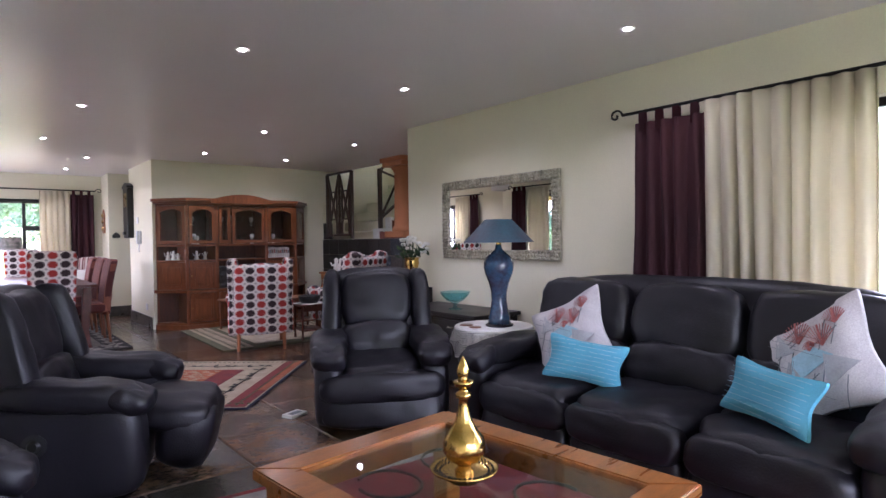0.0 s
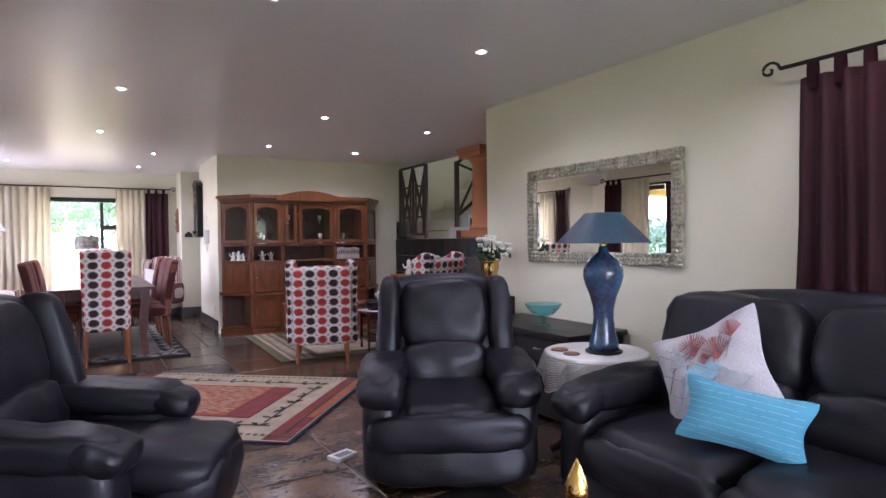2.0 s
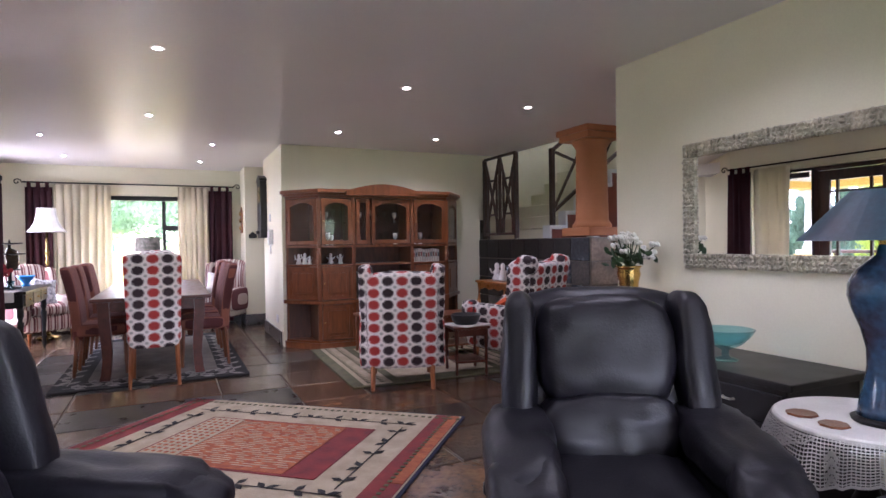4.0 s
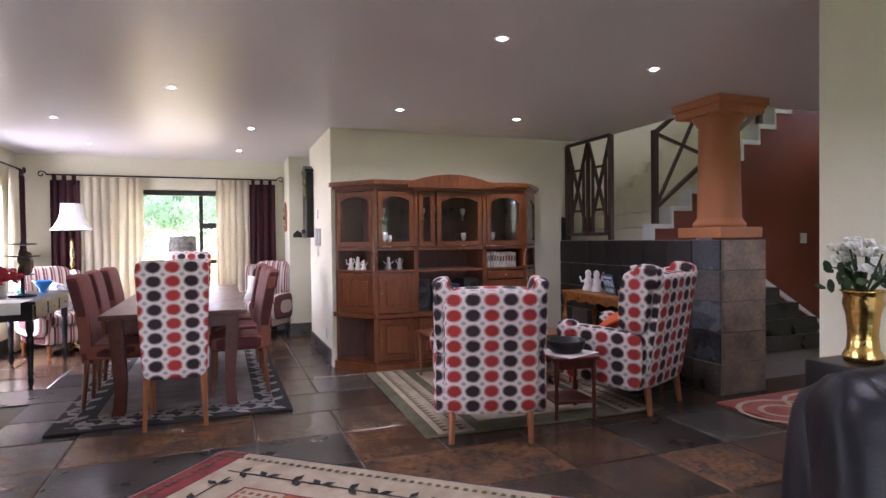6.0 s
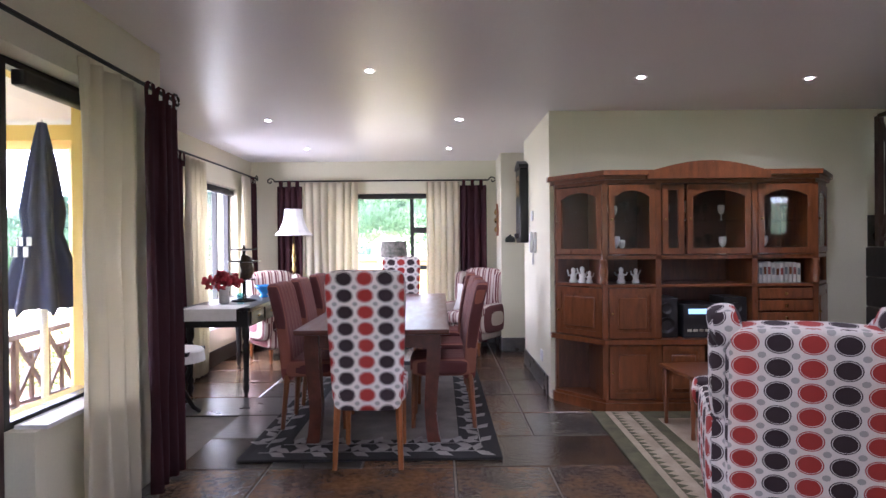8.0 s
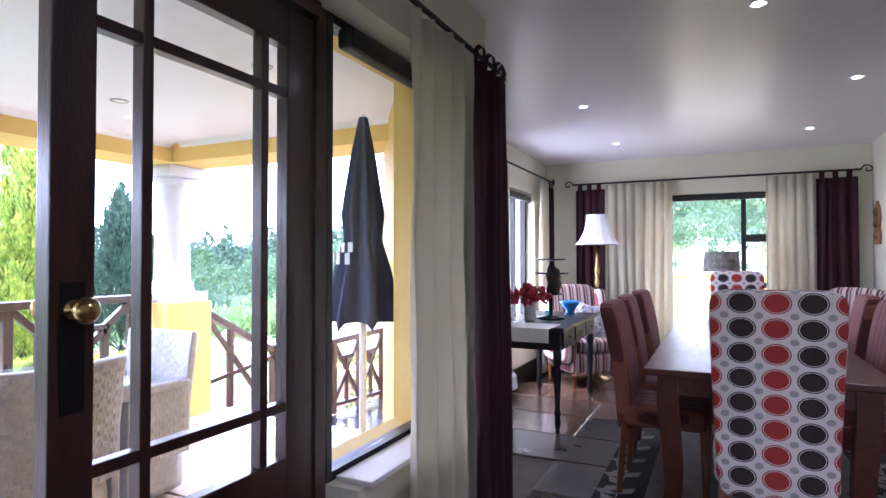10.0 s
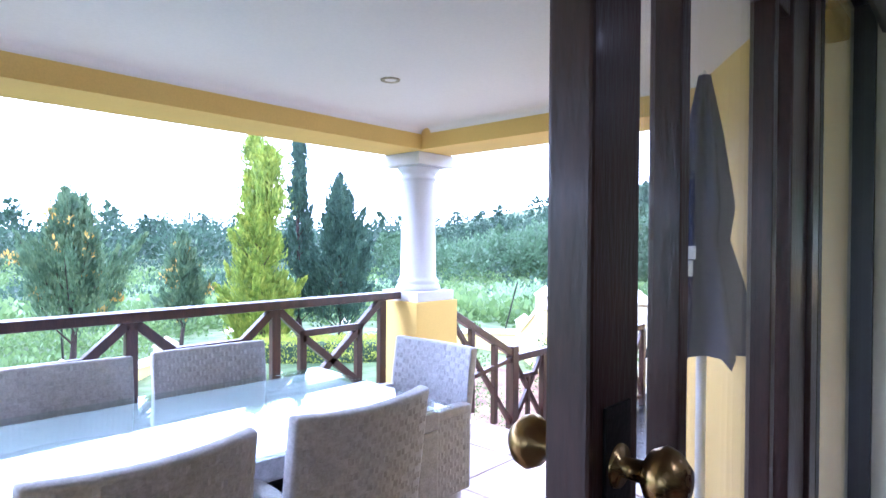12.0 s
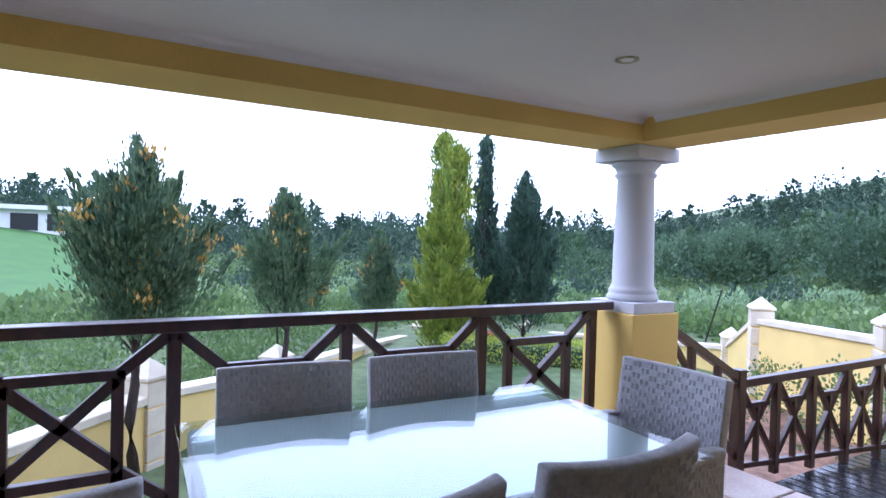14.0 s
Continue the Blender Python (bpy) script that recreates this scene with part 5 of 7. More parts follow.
rings_ = bmesh.new()
for k in range(5):
    for r in (0.16, 0.32):
        tube(rings_, [(-1.0 + 0.5 * k + r * math.cos(q * 0.4), 0.55 * r * math.sin(q * 0.4) * 1.6, 0.0135) for q in range(17)], 0.02, 4)
for v in rings_.verts:
    v.co.z = 0.0135 + 0.15 * (v.co.z - 0.0135)
rug(at(6.15, 7.62, 0.001, 2), 2.5, 0.75, "red and cream swirled rug at the foot of the stairs", [("ground", boxes((-1.25, -0.38, 0, 1.25, 0.38, 0.012), bevel=0.004), rug_mat("faded_red_wool", (0.33, 0.10, 0.075), (0.24, 0.05, 0.04), 6)), ("swirl", rings_, RBEIGE)])
bands = []
for d in ((-0.95, 0.95, 0.95, 1.05), (-0.95, -1.05, 0.95, -0.95), (-0.95, -0.95, -0.85, 0.95), (0.85, -0.95, 0.95, 0.95)):
    bands.append(bmesh.new())
    strip(bands[-1], *d, 0.0155)
md = bmesh.new()
for k in range(4):
    lathe([(0.06 + 0.09 * k, 0.0), (0.08 + 0.09 * k, 0.002)], 28, 1.4, md, (0, 0, 0.014))
rug(at(1.72, 3.0, 0.001, -6), 2.0, 2.2, "dark red and grey rug under the coffee table", [("ground", boxes((-1.0, -1.1, 0, 1.0, 1.1, 0.012), bevel=0.004), RRED), *[("border_band", q, RGREY) for q in bands], ("medallion", md, RGREY)])

# ---- dotted wing chairs ----
def wing_chair(m, label):
    """A wing armchair that faces +y, in dotted cloth on tapered legs."""
    t = thing("wing_chair", m, label, "armchair", "dotted wing chairs")
    for s in (-1, 1):
        part("leg", tube(bmesh.new(), [(s * 0.25, -0.27, 0.23), (s * 0.255, -0.30, 0.0)], [0.026, 0.018], 8), LEGWOOD, t)
        part("leg", tube(bmesh.new(), [(s * 0.25, 0.27, 0.23), (s * 0.255, 0.29, 0.0)], [0.028, 0.018], 8), LEGWOOD, t)
    part("seat_frame", cushion(0.62, 0.62, 0.24, P(0, 0.0, 0.30), 8, 7), DOTS, t, smooth=True)
    part("seat_cushion", cushion(0.52, 0.56, 0.16, P(0, 0.05, 0.46), 4, 8, wrinkle=0.006), DOTS, t, smooth=True)
    back = cushion(0.61, 0.15, 0.82, P(0, -0.29, 0.59, 9), 9, 12, wrinkle=0.003)
    for v in back.verts:
        if v.co.z > 0.9:
            v.co.z -= 0.035 * math.cos(v.co.x / 0.3 * math.pi / 2) * -0.3
    part("backrest", back, DOTS, t, smooth=True)
    for s in (-1, 1):
        part("wing", cushion(0.11, 0.24, 0.46, P(s * 0.30, -0.22, 0.80, 6, 0, s * 10), 3, 9, wrinkle=0.004), DOTS, t, smooth=True)
        part("wing_roll", cushion(0.13, 0.20, 0.17, P(s * 0.30, -0.31, 0.985, 8, s * 12, 0), 2.6, 8), DOTS, t, smooth=True)
        part("arm", cushion(0.13, 0.64, 0.43, P(s * 0.305, 0.02, 0.39, 3), 5, 9, wrinkle=0.004), DOTS, t, smooth=True)
        part("arm_roll", cushion(0.15, 0.16, 0.16, P(s * 0.32, 0.29, 0.56), 2.4, 7), DOTS, t, smooth=True)
    part("piping", tube(bmesh.new(), [(0.29 * (k / 6 - 1), -0.385 + 0.0, 0.955 + 0.012 * math.cos((k / 6 - 1) * 1.5)) for k in range(13)], 0.005, 6), LINEN, t)
    return t


wing_chair(at(2.98, 8.10, 0, -20), "wing chair in white cloth with red and black ovals")
wing_chair(at(4.305, 8.307, 0, 26) @ Matrix.Diagonal((1.08, 1.08, 1.04, 1)), "wing chair in dotted cloth beside the slate block")
pi_ = throw_pillow(pose(4.27, 8.37, 0.64, 60, 0, 40), 0.32, 0.32, 0.10, mat("bright_orange_cloth", (0.55, 0.09, 0.02), 0.85, 0.1, 6, 150, 0.2), "small orange cushion on the wing chair", [])


def small_table(m, w, d, h, material, label, shelf=True):
    t = thing("side_table", m, label, "table")
    part("tabletop", boxes((-w / 2, -d / 2, h - 0.025, w / 2, d / 2, h), bevel=0.008), material, t)
    for s in (-1, 1):
        part("apron", boxes((-w / 2 + 0.04, s * (d / 2 - 0.035) - 0.008, h - 0.09, w / 2 - 0.04, s * (d / 2 - 0.035) + 0.008, h - 0.026)), material, t)
        for q in (-1, 1):
            part("leg", lathe([(0.012, 0), (0.016, 0.03), (0.012, 0.08), (0.018, h * 0.4), (0.012, h * 0.5), (0.02, h * 0.7), (0.02, h - 0.026)], 10, centre=(s * (w / 2 - 0.035), q * (d / 2 - 0.035), 0)), material, t, smooth=True)
    if shelf:
        part("shelf", boxes((-w / 2 + 0.03, -d / 2 + 0.03, 0.12, w / 2 - 0.03, d / 2 - 0.03, 0.14), bevel=0.004), material, t)
    return t


small_table(at(3.66, 8.17, 0, -8), 0.36, 0.38, 0.46, TABLEWOOD, "small dark wooden side table between the wing chairs")
bw2 = thing("black_bowl", at(3.66, 8.17, 0.466), "shallow black ceramic bowl on a white doily", "bowl")
part("bowl", lathe([(0.01, 0), (0.10, 0), (0.13, 0.03), (0.145, 0.09), (0.14, 0.095), (0.125, 0.035), (0.01, 0.012)], 32), BLACK, bw2, smooth=True)
dl = thing("doily", at(3.66, 8.17, 0.4605, 20), "white square doily under the bowl", "doily")
part("cloth", boxes((-0.17, -0.17, 0, 0.17, 0.17, 0.004), bevel=0.001), LINEN, dl)
small_table(at(3.30, 9.55, 0, 5), 0.55, 0.45, 0.45, MAHOG, "low red brown table by the cabinet", False)
small_table(at(3.95, 9.05, 0, 5), 0.5, 0.4, 0.47, MAHOG, "small red brown table beside the wing chair")

wt = thing("console_table", at(4.86, 9.22, 0), "honey coloured console table with a scalloped apron", "table")
part("tabletop", boxes((-0.24, -0.55, 0.735, 0.22, 0.55, 0.765), bevel=0.008), HONEY, wt)
sc_ = [(-0.5, 0.734)] + [(-0.5 + k * 0.05, 0.65 + 0.03 * abs(math.cos(k * 0.75))) for k in range(21)] + [(0.5, 0.734)]
part("apron", prism(sc_, -0.21, -0.19, axis="x"), HONEY, wt, "scalloped front apron")
for s in (-1, 1):
    for x in (-0.2, 0.17):
        part("leg", tube(bmesh.new(), [(x, s * 0.5, 0.733), (x - 0.015, s * 0.5, 0.5), (x + 0.005, s * 0.5, 0.2), (x - 0.01, s * 0.5, 0.0)], [0.032, 0.028, 0.02, 0.026], 8), HONEY, wt)
figurine(4.80, 9.52, 0.766, 1.9, "white glazed figurine on the console table", 31)
figurine(4.80, 9.38, 0.766, 1.9, "white glazed figurine beside the sign", 32)
sg = thing("table_sign", pose(4.78, 9.10, 0.766, 0, -12, -12), "black framed sign with pale blue words about wine", "sign")
part("frame", boxes((-0.012, -0.12, 0, 0.0, 0.12, 0.20), bevel=0.003), PLASTICB, sg)
part("panel", boxes((-0.016, -0.11, 0.01, -0.0125, 0.11, 0.19)), mat("sign_blue", (0.06, 0.12, 0.2), 0.5, 0.05), sg)


def words(text, size, m, material, parent, name="lettering", label=""):
    cu = bpy.data.curves.new(name, "FONT")
    cu.body, cu.size, cu.align_x, cu.extrude = text, size, "CENTER", 0.0008
    tmp = bpy.data.objects.new(name, cu)
    scene.collection.objects.link(tmp)
    bpy.context.view_layer.update()
    me = bpy.data.meshes.new_from_object(tmp.evaluated_get(bpy.context.evaluated_depsgraph_get()))
    bpy.data.objects.remove(tmp)
    me.materials.clear()
    me.materials.append(material)
    ob = new(name, me)
    ob.parent = parent
    ob.matrix_basis = m
    if label:
        ob["label"] = label
    return ob


SIGNW = mat("pale_blue_letters", (0.6, 0.72, 0.8), 0.6, 0.03)
words("WINE", 0.085, pose(-0.0175, 0, 0.085, 90, 0, -90), SIGNW, sg, label="pale letters")
words("HOBBY", 0.055, pose(-0.0175, 0, 0.025, 90, 0, -90), SIGNW, sg, label="pale letters")
part("text_bar", boxes((-0.0185, -0.09, 0.158, -0.0165, 0.09, 0.178)), SIGNW, sg, "line of small pale print")
ch_ = bmesh.new()
lathe([(0.005, 0), (0.045, 0), (0.05, 0.06), (0.035, 0.13), (0.02, 0.16), (0.032, 0.19), (0.03, 0.225), (0.05, 0.245), (0.045, 0.275), (0.005, 0.285)], 16, 1.0, ch_)
st_ = link("ornament", ch_, CERAMIC, None, True)
st_.matrix_world = at(4.93, 8.95, 0.766)
tagged(st_, "white glazed ornament on the console table", "figurine")
# ---- dining room ----
dt = thing("dining_table", at(0.95, 10.72, 0.0135), "long dark cherry dining table on the rug", "table")
part("tabletop", boxes((-0.51, -1.44, 0.73, 0.51, 1.44, 0.765), bevel=0.008), TABLEWOOD, dt)
for s in (-1, 1):
    part("apron", boxes((s * 0.40 - 0.012, -1.3, 0.63, s * 0.40 + 0.012, 1.3, 0.729)), TABLEWOOD, dt)
    part("apron", boxes((-0.388, s * 1.33 - 0.012, 0.63, 0.388, s * 1.33 + 0.012, 0.729)), TABLEWOOD, dt)
    for q in (-1, 1):
        prof = [(0.0, 0.729), (0.09, 0.729), (0.095, 0.6), (0.075, 0.4), (0.06, 0.2), (0.075, 0.06), (0.09, 0.0), (0.0, 0.0), (-0.012, 0.1), (-0.02, 0.25), (-0.01, 0.45), (0.0, 0.6)]
        lg = prism([(s * (0.36 + x * 1.0), z) for x, z in prof], q * 1.33 - 0.045, q * 1.33 + 0.045, axis="y")
        part("leg", lg, TABLEWOOD, dt)


def dining_chair(m, cloth, label, high, leg, group):
    """A high-backed upholstered dining chair that faces +y."""
    t = thing("dining_chair", m, label, "chair", group)
    for s in (-1, 1):
        part("leg", tube(bmesh.new(), [(s * 0.18, -0.20, 0.42), (s * 0.195, -0.235, 0.0)], [0.024, 0.016], 6), leg, t)
        part("leg", tube(bmesh.new(), [(s * 0.18, 0.20, 0.42), (s * 0.185, 0.21, 0.0)], [0.024, 0.016], 6), leg, t)
    part("seat", cushion(0.45, 0.47, 0.13, P(0, 0, 0.44), 6, 8, wrinkle=0.003), cloth, t, smooth=True)
    bk = cushion(0.46, 0.09, high - 0.34, P(0, 0, 0), 9, 12, wrinkle=0.003)
    for v in bk.verts:
        h = (v.co.z + (high - 0.34) / 2) / (high - 0.34)
        v.co.x *= 0.9 + 0.14 * h
        v.co.y += -0.20 - 0.10 * h ** 2
        v.co.z += 0.34 + (high - 0.34) / 2
    part("backrest", bk, cloth, t, smooth=True)
    return t


dining_chair(at(0.97, 9.13, 0.0135), DOTS, "high backed dining chair in dotted cloth", 1.18, LEGWOOD, "end chairs")
dining_chair(at(0.93, 12.32, 0.0, 180), DOTS, "high backed dotted chair at the far table end", 1.2, LEGWOOD, "end chairs")
sc1 = dining_chair(at(0.50, 9.85, 0.0135, -90), REDSTRIPE, "dining chair in red striped cloth", 1.05, MAHOG, "side chairs")
for x, y, r in ((0.49, 10.5, -88), (0.50, 11.2, -92), (1.41, 9.85, 90), (1.42, 10.5, 92), (1.41, 11.2, 88)):
    copy_thing(sc1, at(x, y, 0.0135, r))

co = thing("writing_table", at(-0.60, 11.36), "black turned leg side table with three drawers", "table")
part("tabletop", boxes((-0.32, -0.72, 0.76, 0.32, 0.72, 0.79), bevel=0.006), BLACK, co)
part("apron", boxes((-0.28, -0.66, 0.61, 0.28, 0.66, 0.759)), BLACK, co)
for y in (-0.42, 0.0, 0.42):
    dr = part("drawer", boxes((0.281, y - 0.19, 0.63, 0.297, y + 0.19, 0.745), bevel=0.005), BLACK, co)
    part("knob", lathe([(0.003, 0.022), (0.013, 0.016), (0.006, 0.006), (0.008, 0.0)], 12), OLDBRASS, dr).matrix_basis = pose(0.297, y, 0.69, 0, 90)
for x in (-0.25, 0.25):
    for y in (-0.63, 0.63):
        part("leg", lathe([(0.014, 0), (0.022, 0.03), (0.03, 0.06), (0.018, 0.10), (0.032, 0.13), (0.02, 0.16), (0.03, 0.40), (0.034, 0.45), (0.02, 0.48), (0.034, 0.52), (0.034, 0.609)], 14, centre=(x, y, 0)), BLACK, co, smooth=True)
rn = thing("table_runner", at(-0.60, 10.98, 0.7905), "white lace runner hanging over the table end", "tablecloth")
part("cloth", boxes((-0.24, -0.46, 0, 0.24, -0.10, 0.004)), LINEN, rn)
part("drop", boxes((-0.24, -0.466, -0.10, 0.24, -0.461, 0.004)), LINEN, rn)
fv = thing("red_flower_vase", at(-0.66, 11.05, 0.795), "white vase with a bunch of red flowers", "vase")
part("vase", lathe([(0.04, 0), (0.05, 0.01), (0.045, 0.08), (0.055, 0.15), (0.05, 0.155), (0.01, 0.14)], 18), CERAMIC, fv, smooth=True)
rng = random.Random(5)
REDF = mat("red_petals", (0.35, 0.012, 0.02), 0.7, 0.2, 20, 90, 0.2)
bm = bmesh.new()
for k in range(110):
    a, r = rng.uniform(0, 6.28), rng.uniform(0, 0.18)
    bmesh.ops.create_icosphere(bm, subdivisions=1, radius=0.03, matrix=Matrix.Translation((r * math.cos(a), r * math.sin(a), 0.24 + rng.uniform(-0.05, 0.07) - r * 0.3)) @ pose(0, 0, 0, rng.uniform(0, 180), rng.uniform(0, 180)) @ Matrix.Diagonal((1, 0.8, 0.35, 1)))
part("flowers", bm, REDF, fv, "red blossoms")["kind"] = "stuff"
hs = thing("tiered_stand", at(-0.55, 11.30, 0.791), "dark tiered ornament stand on the side table", "stand")
part("base", lathe([(0.01, 0), (0.12, 0), (0.12, 0.015), (0.02, 0.03), (0.015, 0.52), (0.005, 0.56)], 20), IRON, hs, smooth=True)
for z, r in ((0.20, 0.10), (0.38, 0.15), (0.50, 0.12)):
    part("tier", lathe([(0.012, z), (r, z + 0.01), (r + 0.01, z + 0.022), (r - 0.01, z + 0.02), (0.012, z + 0.012)], 24), SLATEDARK, hs)
part("bundle", cushion(0.13, 0.13, 0.26, P(0.02, 0, 0.33), 2.4, 8, wrinkle=0.03), SLATE, hs, smooth=True)
bb = thing("blue_glass_dish", at(-0.48, 11.72, 0.791), "bright blue glass dish on the side table", "bowl")
part("dish", lathe([(0.03, 0), (0.05, 0.005), (0.03, 0.03), (0.08, 0.10), (0.10, 0.13), (0.095, 0.13), (0.07, 0.10), (0.01, 0.04)], 24), mat("bright_blue_glass", (0.05, 0.28, 0.75), 0.1, 0.05, 8, 50, 0.02, coat=0.5), bb, smooth=True)
tg = thing("small_glass", at(-0.48, 10.98, 0.795), "small clear blue based glass on the runner", "glass")
part("tumbler", lathe([(0.03, 0), (0.035, 0.01), (0.03, 0.03), (0.04, 0.10), (0.037, 0.10), (0.005, 0.03)], 16), BLUEGLASS, tg, smooth=True)

sto = thing("plant_stand", at(-0.68, 10.05), "small dark stand with a white cloth", "table")
part("top", boxes((-0.17, -0.17, 0.50, 0.17, 0.17, 0.53), bevel=0.005), BLACK, sto)
for k in range(3):
    a = radians(30 + 120 * k)
    part("leg", tube(bmesh.new(), [(r * math.cos(a), r * math.sin(a), z) for r, z in ((0.05, 0.5), (0.11, 0.38), (0.05, 0.22), (0.13, 0.06), (0.18, 0.018))], [0.022, 0.022, 0.02, 0.018, 0.016], 8), BLACK, sto, smooth=True)
part("cloth", lathe([(0.01, 0.534), (0.2, 0.534), (0.215, 0.52), (0.225, 0.44), (0.222, 0.44), (0.21, 0.515), (0.01, 0.531)], 24), LINEN, sto, "white cloth over the top")

fl_ = thing("floor_lamp", at(-0.44, 12.85), "standing lamp with a white bell shade", "lamp")
part("base", lathe([(0.02, 0), (0.15, 0), (0.15, 0.02), (0.03, 0.05), (0.018, 0.1), (0.016, 1.0), (0.03, 1.05), (0.016, 1.1), (0.03, 1.2), (0.015, 1.25), (0.012, 1.5)], 18), OLDBRASS, fl_, smooth=True)
part("shade", lathe([(0.245, 1.47), (0.19, 1.53), (0.145, 1.62), (0.12, 1.72), (0.115, 1.80), (0.112, 1.80), (0.117, 1.72), (0.142, 1.62), (0.187, 1.53), (0.242, 1.47)], 12), LINEN, fl_, "pleated white bell shade")


def striped_armchair(m, label):
    """A rolled-arm easy chair in striped cloth that faces -y."""
    t = thing("striped_armchair", m, label, "armchair", "striped armchairs")
    for s in (-1, 1):
        for y in (-0.28, 0.28):
            part("leg", lathe([(0.012, 0), (0.02, 0.03), (0.016, 0.07), (0.028, 0.16)], 10, centre=(s * 0.27, y, 0)), LEGWOOD, t)
        part("arm", cushion(0.15, 0.62, 0.36, P(s * 0.31, -0.02, 0.43), 3.4, 8), WINESTRIPE, t, smooth=True)
        part("arm_scroll", lathe([(0.005, 0.0), (0.07, 0.0), (0.075, 0.02), (0.005, 0.03)], 18), WINESTRIPE, t).matrix_basis = pose(s * 0.31, -0.315, 0.54, 90)
        part("wing", cushion(0.12, 0.22, 0.42, P(s * 0.29, 0.22, 0.78, -6), 3, 8), WINESTRIPE, t, smooth=True)
    part("seat", cushion(0.62, 0.64, 0.22, P(0, 0, 0.27), 8, 7), WINESTRIPE, t, smooth=True)
    part("seat_cushion", cushion(0.48, 0.58, 0.16, P(0, -0.06, 0.44), 4, 8), WINESTRIPE, t, smooth=True)
    part("backrest", cushion(0.60, 0.18, 0.72, P(0, 0.28, 0.68, -8), 4, 10), WINESTRIPE, t, smooth=True)
    return t


striped_armchair(at(-0.50, 12.50, 0, 40), "wine and cream striped armchair by the window")
striped_armchair(at(1.80, 12.85, 0, -35), "wine and cream striped armchair in the corner")
throw_pillow(pose(-0.42, 12.40, 0.68, -20, 10, 40), 0.36, 0.36, 0.12, mat("white_leaf_print_cloth", (0.6, 0.6, 0.6), 0.85, 0.5, 26, 90, 0.2, tint=(0.12, 0.13, 0.16)), "white cushion with a dark leaf print", [])
throw_pillow(pose(1.74, 12.77, 0.68, -20, 0, -35), 0.34, 0.34, 0.12, LINEN, "plain white cushion on the armchair", [])
wl = thing("lamp_table", at(0.80, 13.10), "small dark table by the window with a lamp", "table")
part("tabletop", lathe([(0.01, 0.60), (0.25, 0.60), (0.26, 0.615), (0.25, 0.63), (0.01, 0.63)], 24), BLACK, wl)
part("pedestal", lathe([(0.18, 0), (0.18, 0.02), (0.03, 0.06), (0.025, 0.599)], 14), BLACK, wl)
dl2 = thing("drum_lamp", at(0.80, 13.10, 0.6305), "table lamp with a printed drum shade", "lamp")
part("foot", lathe([(0.07, 0), (0.075, 0.02), (0.03, 0.05), (0.05, 0.18), (0.05, 0.3), (0.015, 0.42), (0.012, 0.55)], 16), OLDBRASS, dl2, smooth=True)
part("shade", lathe([(0.18, 0.55), (0.165, 0.76), (0.162, 0.76), (0.177, 0.55)], 28), mat("grey_palm_print_card", (0.30, 0.27, 0.24), 0.8, 0.3, 14, 60, 0.1, tint=(0.08, 0.09, 0.07)), dl2, "grey printed drum shade")

window_unit("window_3", pose(0.725, 13.52, 0, 0, 0, 0), 1.45, 0.42, 2.04, [0.30], "bronze aluminium dining window with a side vent")
window_unit("window_4", pose(-1.28, 12.1, 0, 0, 0, 90), 1.5, 0.42, 2.06, [-0.2, 0.35], "wide bronze aluminium dining window")
for m, w in ((pose(0.725, 13.46, 0), 1.44), (pose(-1.21, 12.1, 0, 0, 0, 90), 1.49)):
    r = thing("roller_blind", m, "rolled up dark blind at the window head", "blind")
    part("cassette", boxes((-w / 2 + 0.01, -0.03, 1.965, w / 2 - 0.01, 0.03, 2.03), bevel=0.015), ALU, r)
for i, d in enumerate(((0.003, 13.39, 0.40, 1.447, 13.47, 0.419), (-1.25, 11.353, 0.40, -1.13, 12.847, 0.419))):
    structure("window_sill", boxes(d, bevel=0.003), WHITE, "white painted sill under the dining window", "sill")
vent = thing("window_vent", at(1.16, 13.485), "dark opening sash of the dining window", "window sash")
part("sash_bar", boxes((-0.12, -0.02, 1.50, 0.12, 0.02, 1.58)), ALU, vent)
part("sash_bar", boxes((-0.12, -0.02, 1.0, 0.12, 0.02, 1.06)), ALU, vent)
curtain_rod(13.29, -0.80, 2.06, 2.20, "x")
curtain_thing(13.29, -0.77, -0.44, 0.03, 2.13, CURTAIND, "x", 4, 21, "dark plum curtain with tab loops in the dining room", True)
curtain_thing(13.29, -0.42, 0.30, 0.03, 2.18, CURTAINW, "x", 7, 22, "cream curtain gathered beside the dining window")
curtain_thing(13.29, 1.22, 1.66, 0.03, 2.18, CURTAINW, "x", 5, 23, "cream curtain gathered beside the dining window")
curtain_thing(13.29, 1.67, 2.02, 0.03, 2.13, CURTAIND, "x", 4, 24, "dark plum curtain with tab loops in the dining room", True)
curtain_rod(-1.04, 10.75, 13.25, 2.24)
curtain_thing(-1.04, 11.10, 11.55, 0.03, 2.21, CURTAINW, "y", 5, 25, "cream curtain beside the wide dining window")
curtain_thing(-1.04, 10.8, 11.09, 0.03, 2.16, CURTAIND, "y", 3, 26, "dark plum curtain beside the wide dining window", True)
curtain_thing(-1.04, 12.72, 13.02, 0.03, 2.21, CURTAINW, "y", 4, 27, "cream curtain beside the wide dining window")
curtain_thing(-1.04, 13.03, 13.2, 0.03, 2.16, CURTAIND, "y", 2, 28, "dark plum curtain beside the wide dining window", True)

# ---- stairs, column, balustrades ----
colm = thing("indoor_column", at(5.345, 8.36, 1.297), "terracotta painted round column on the slate block", "column")
part("base", boxes((-0.232, -0.24, 0.0, 0.232, 0.24, 0.09), bevel=0.006), TERRA, colm)
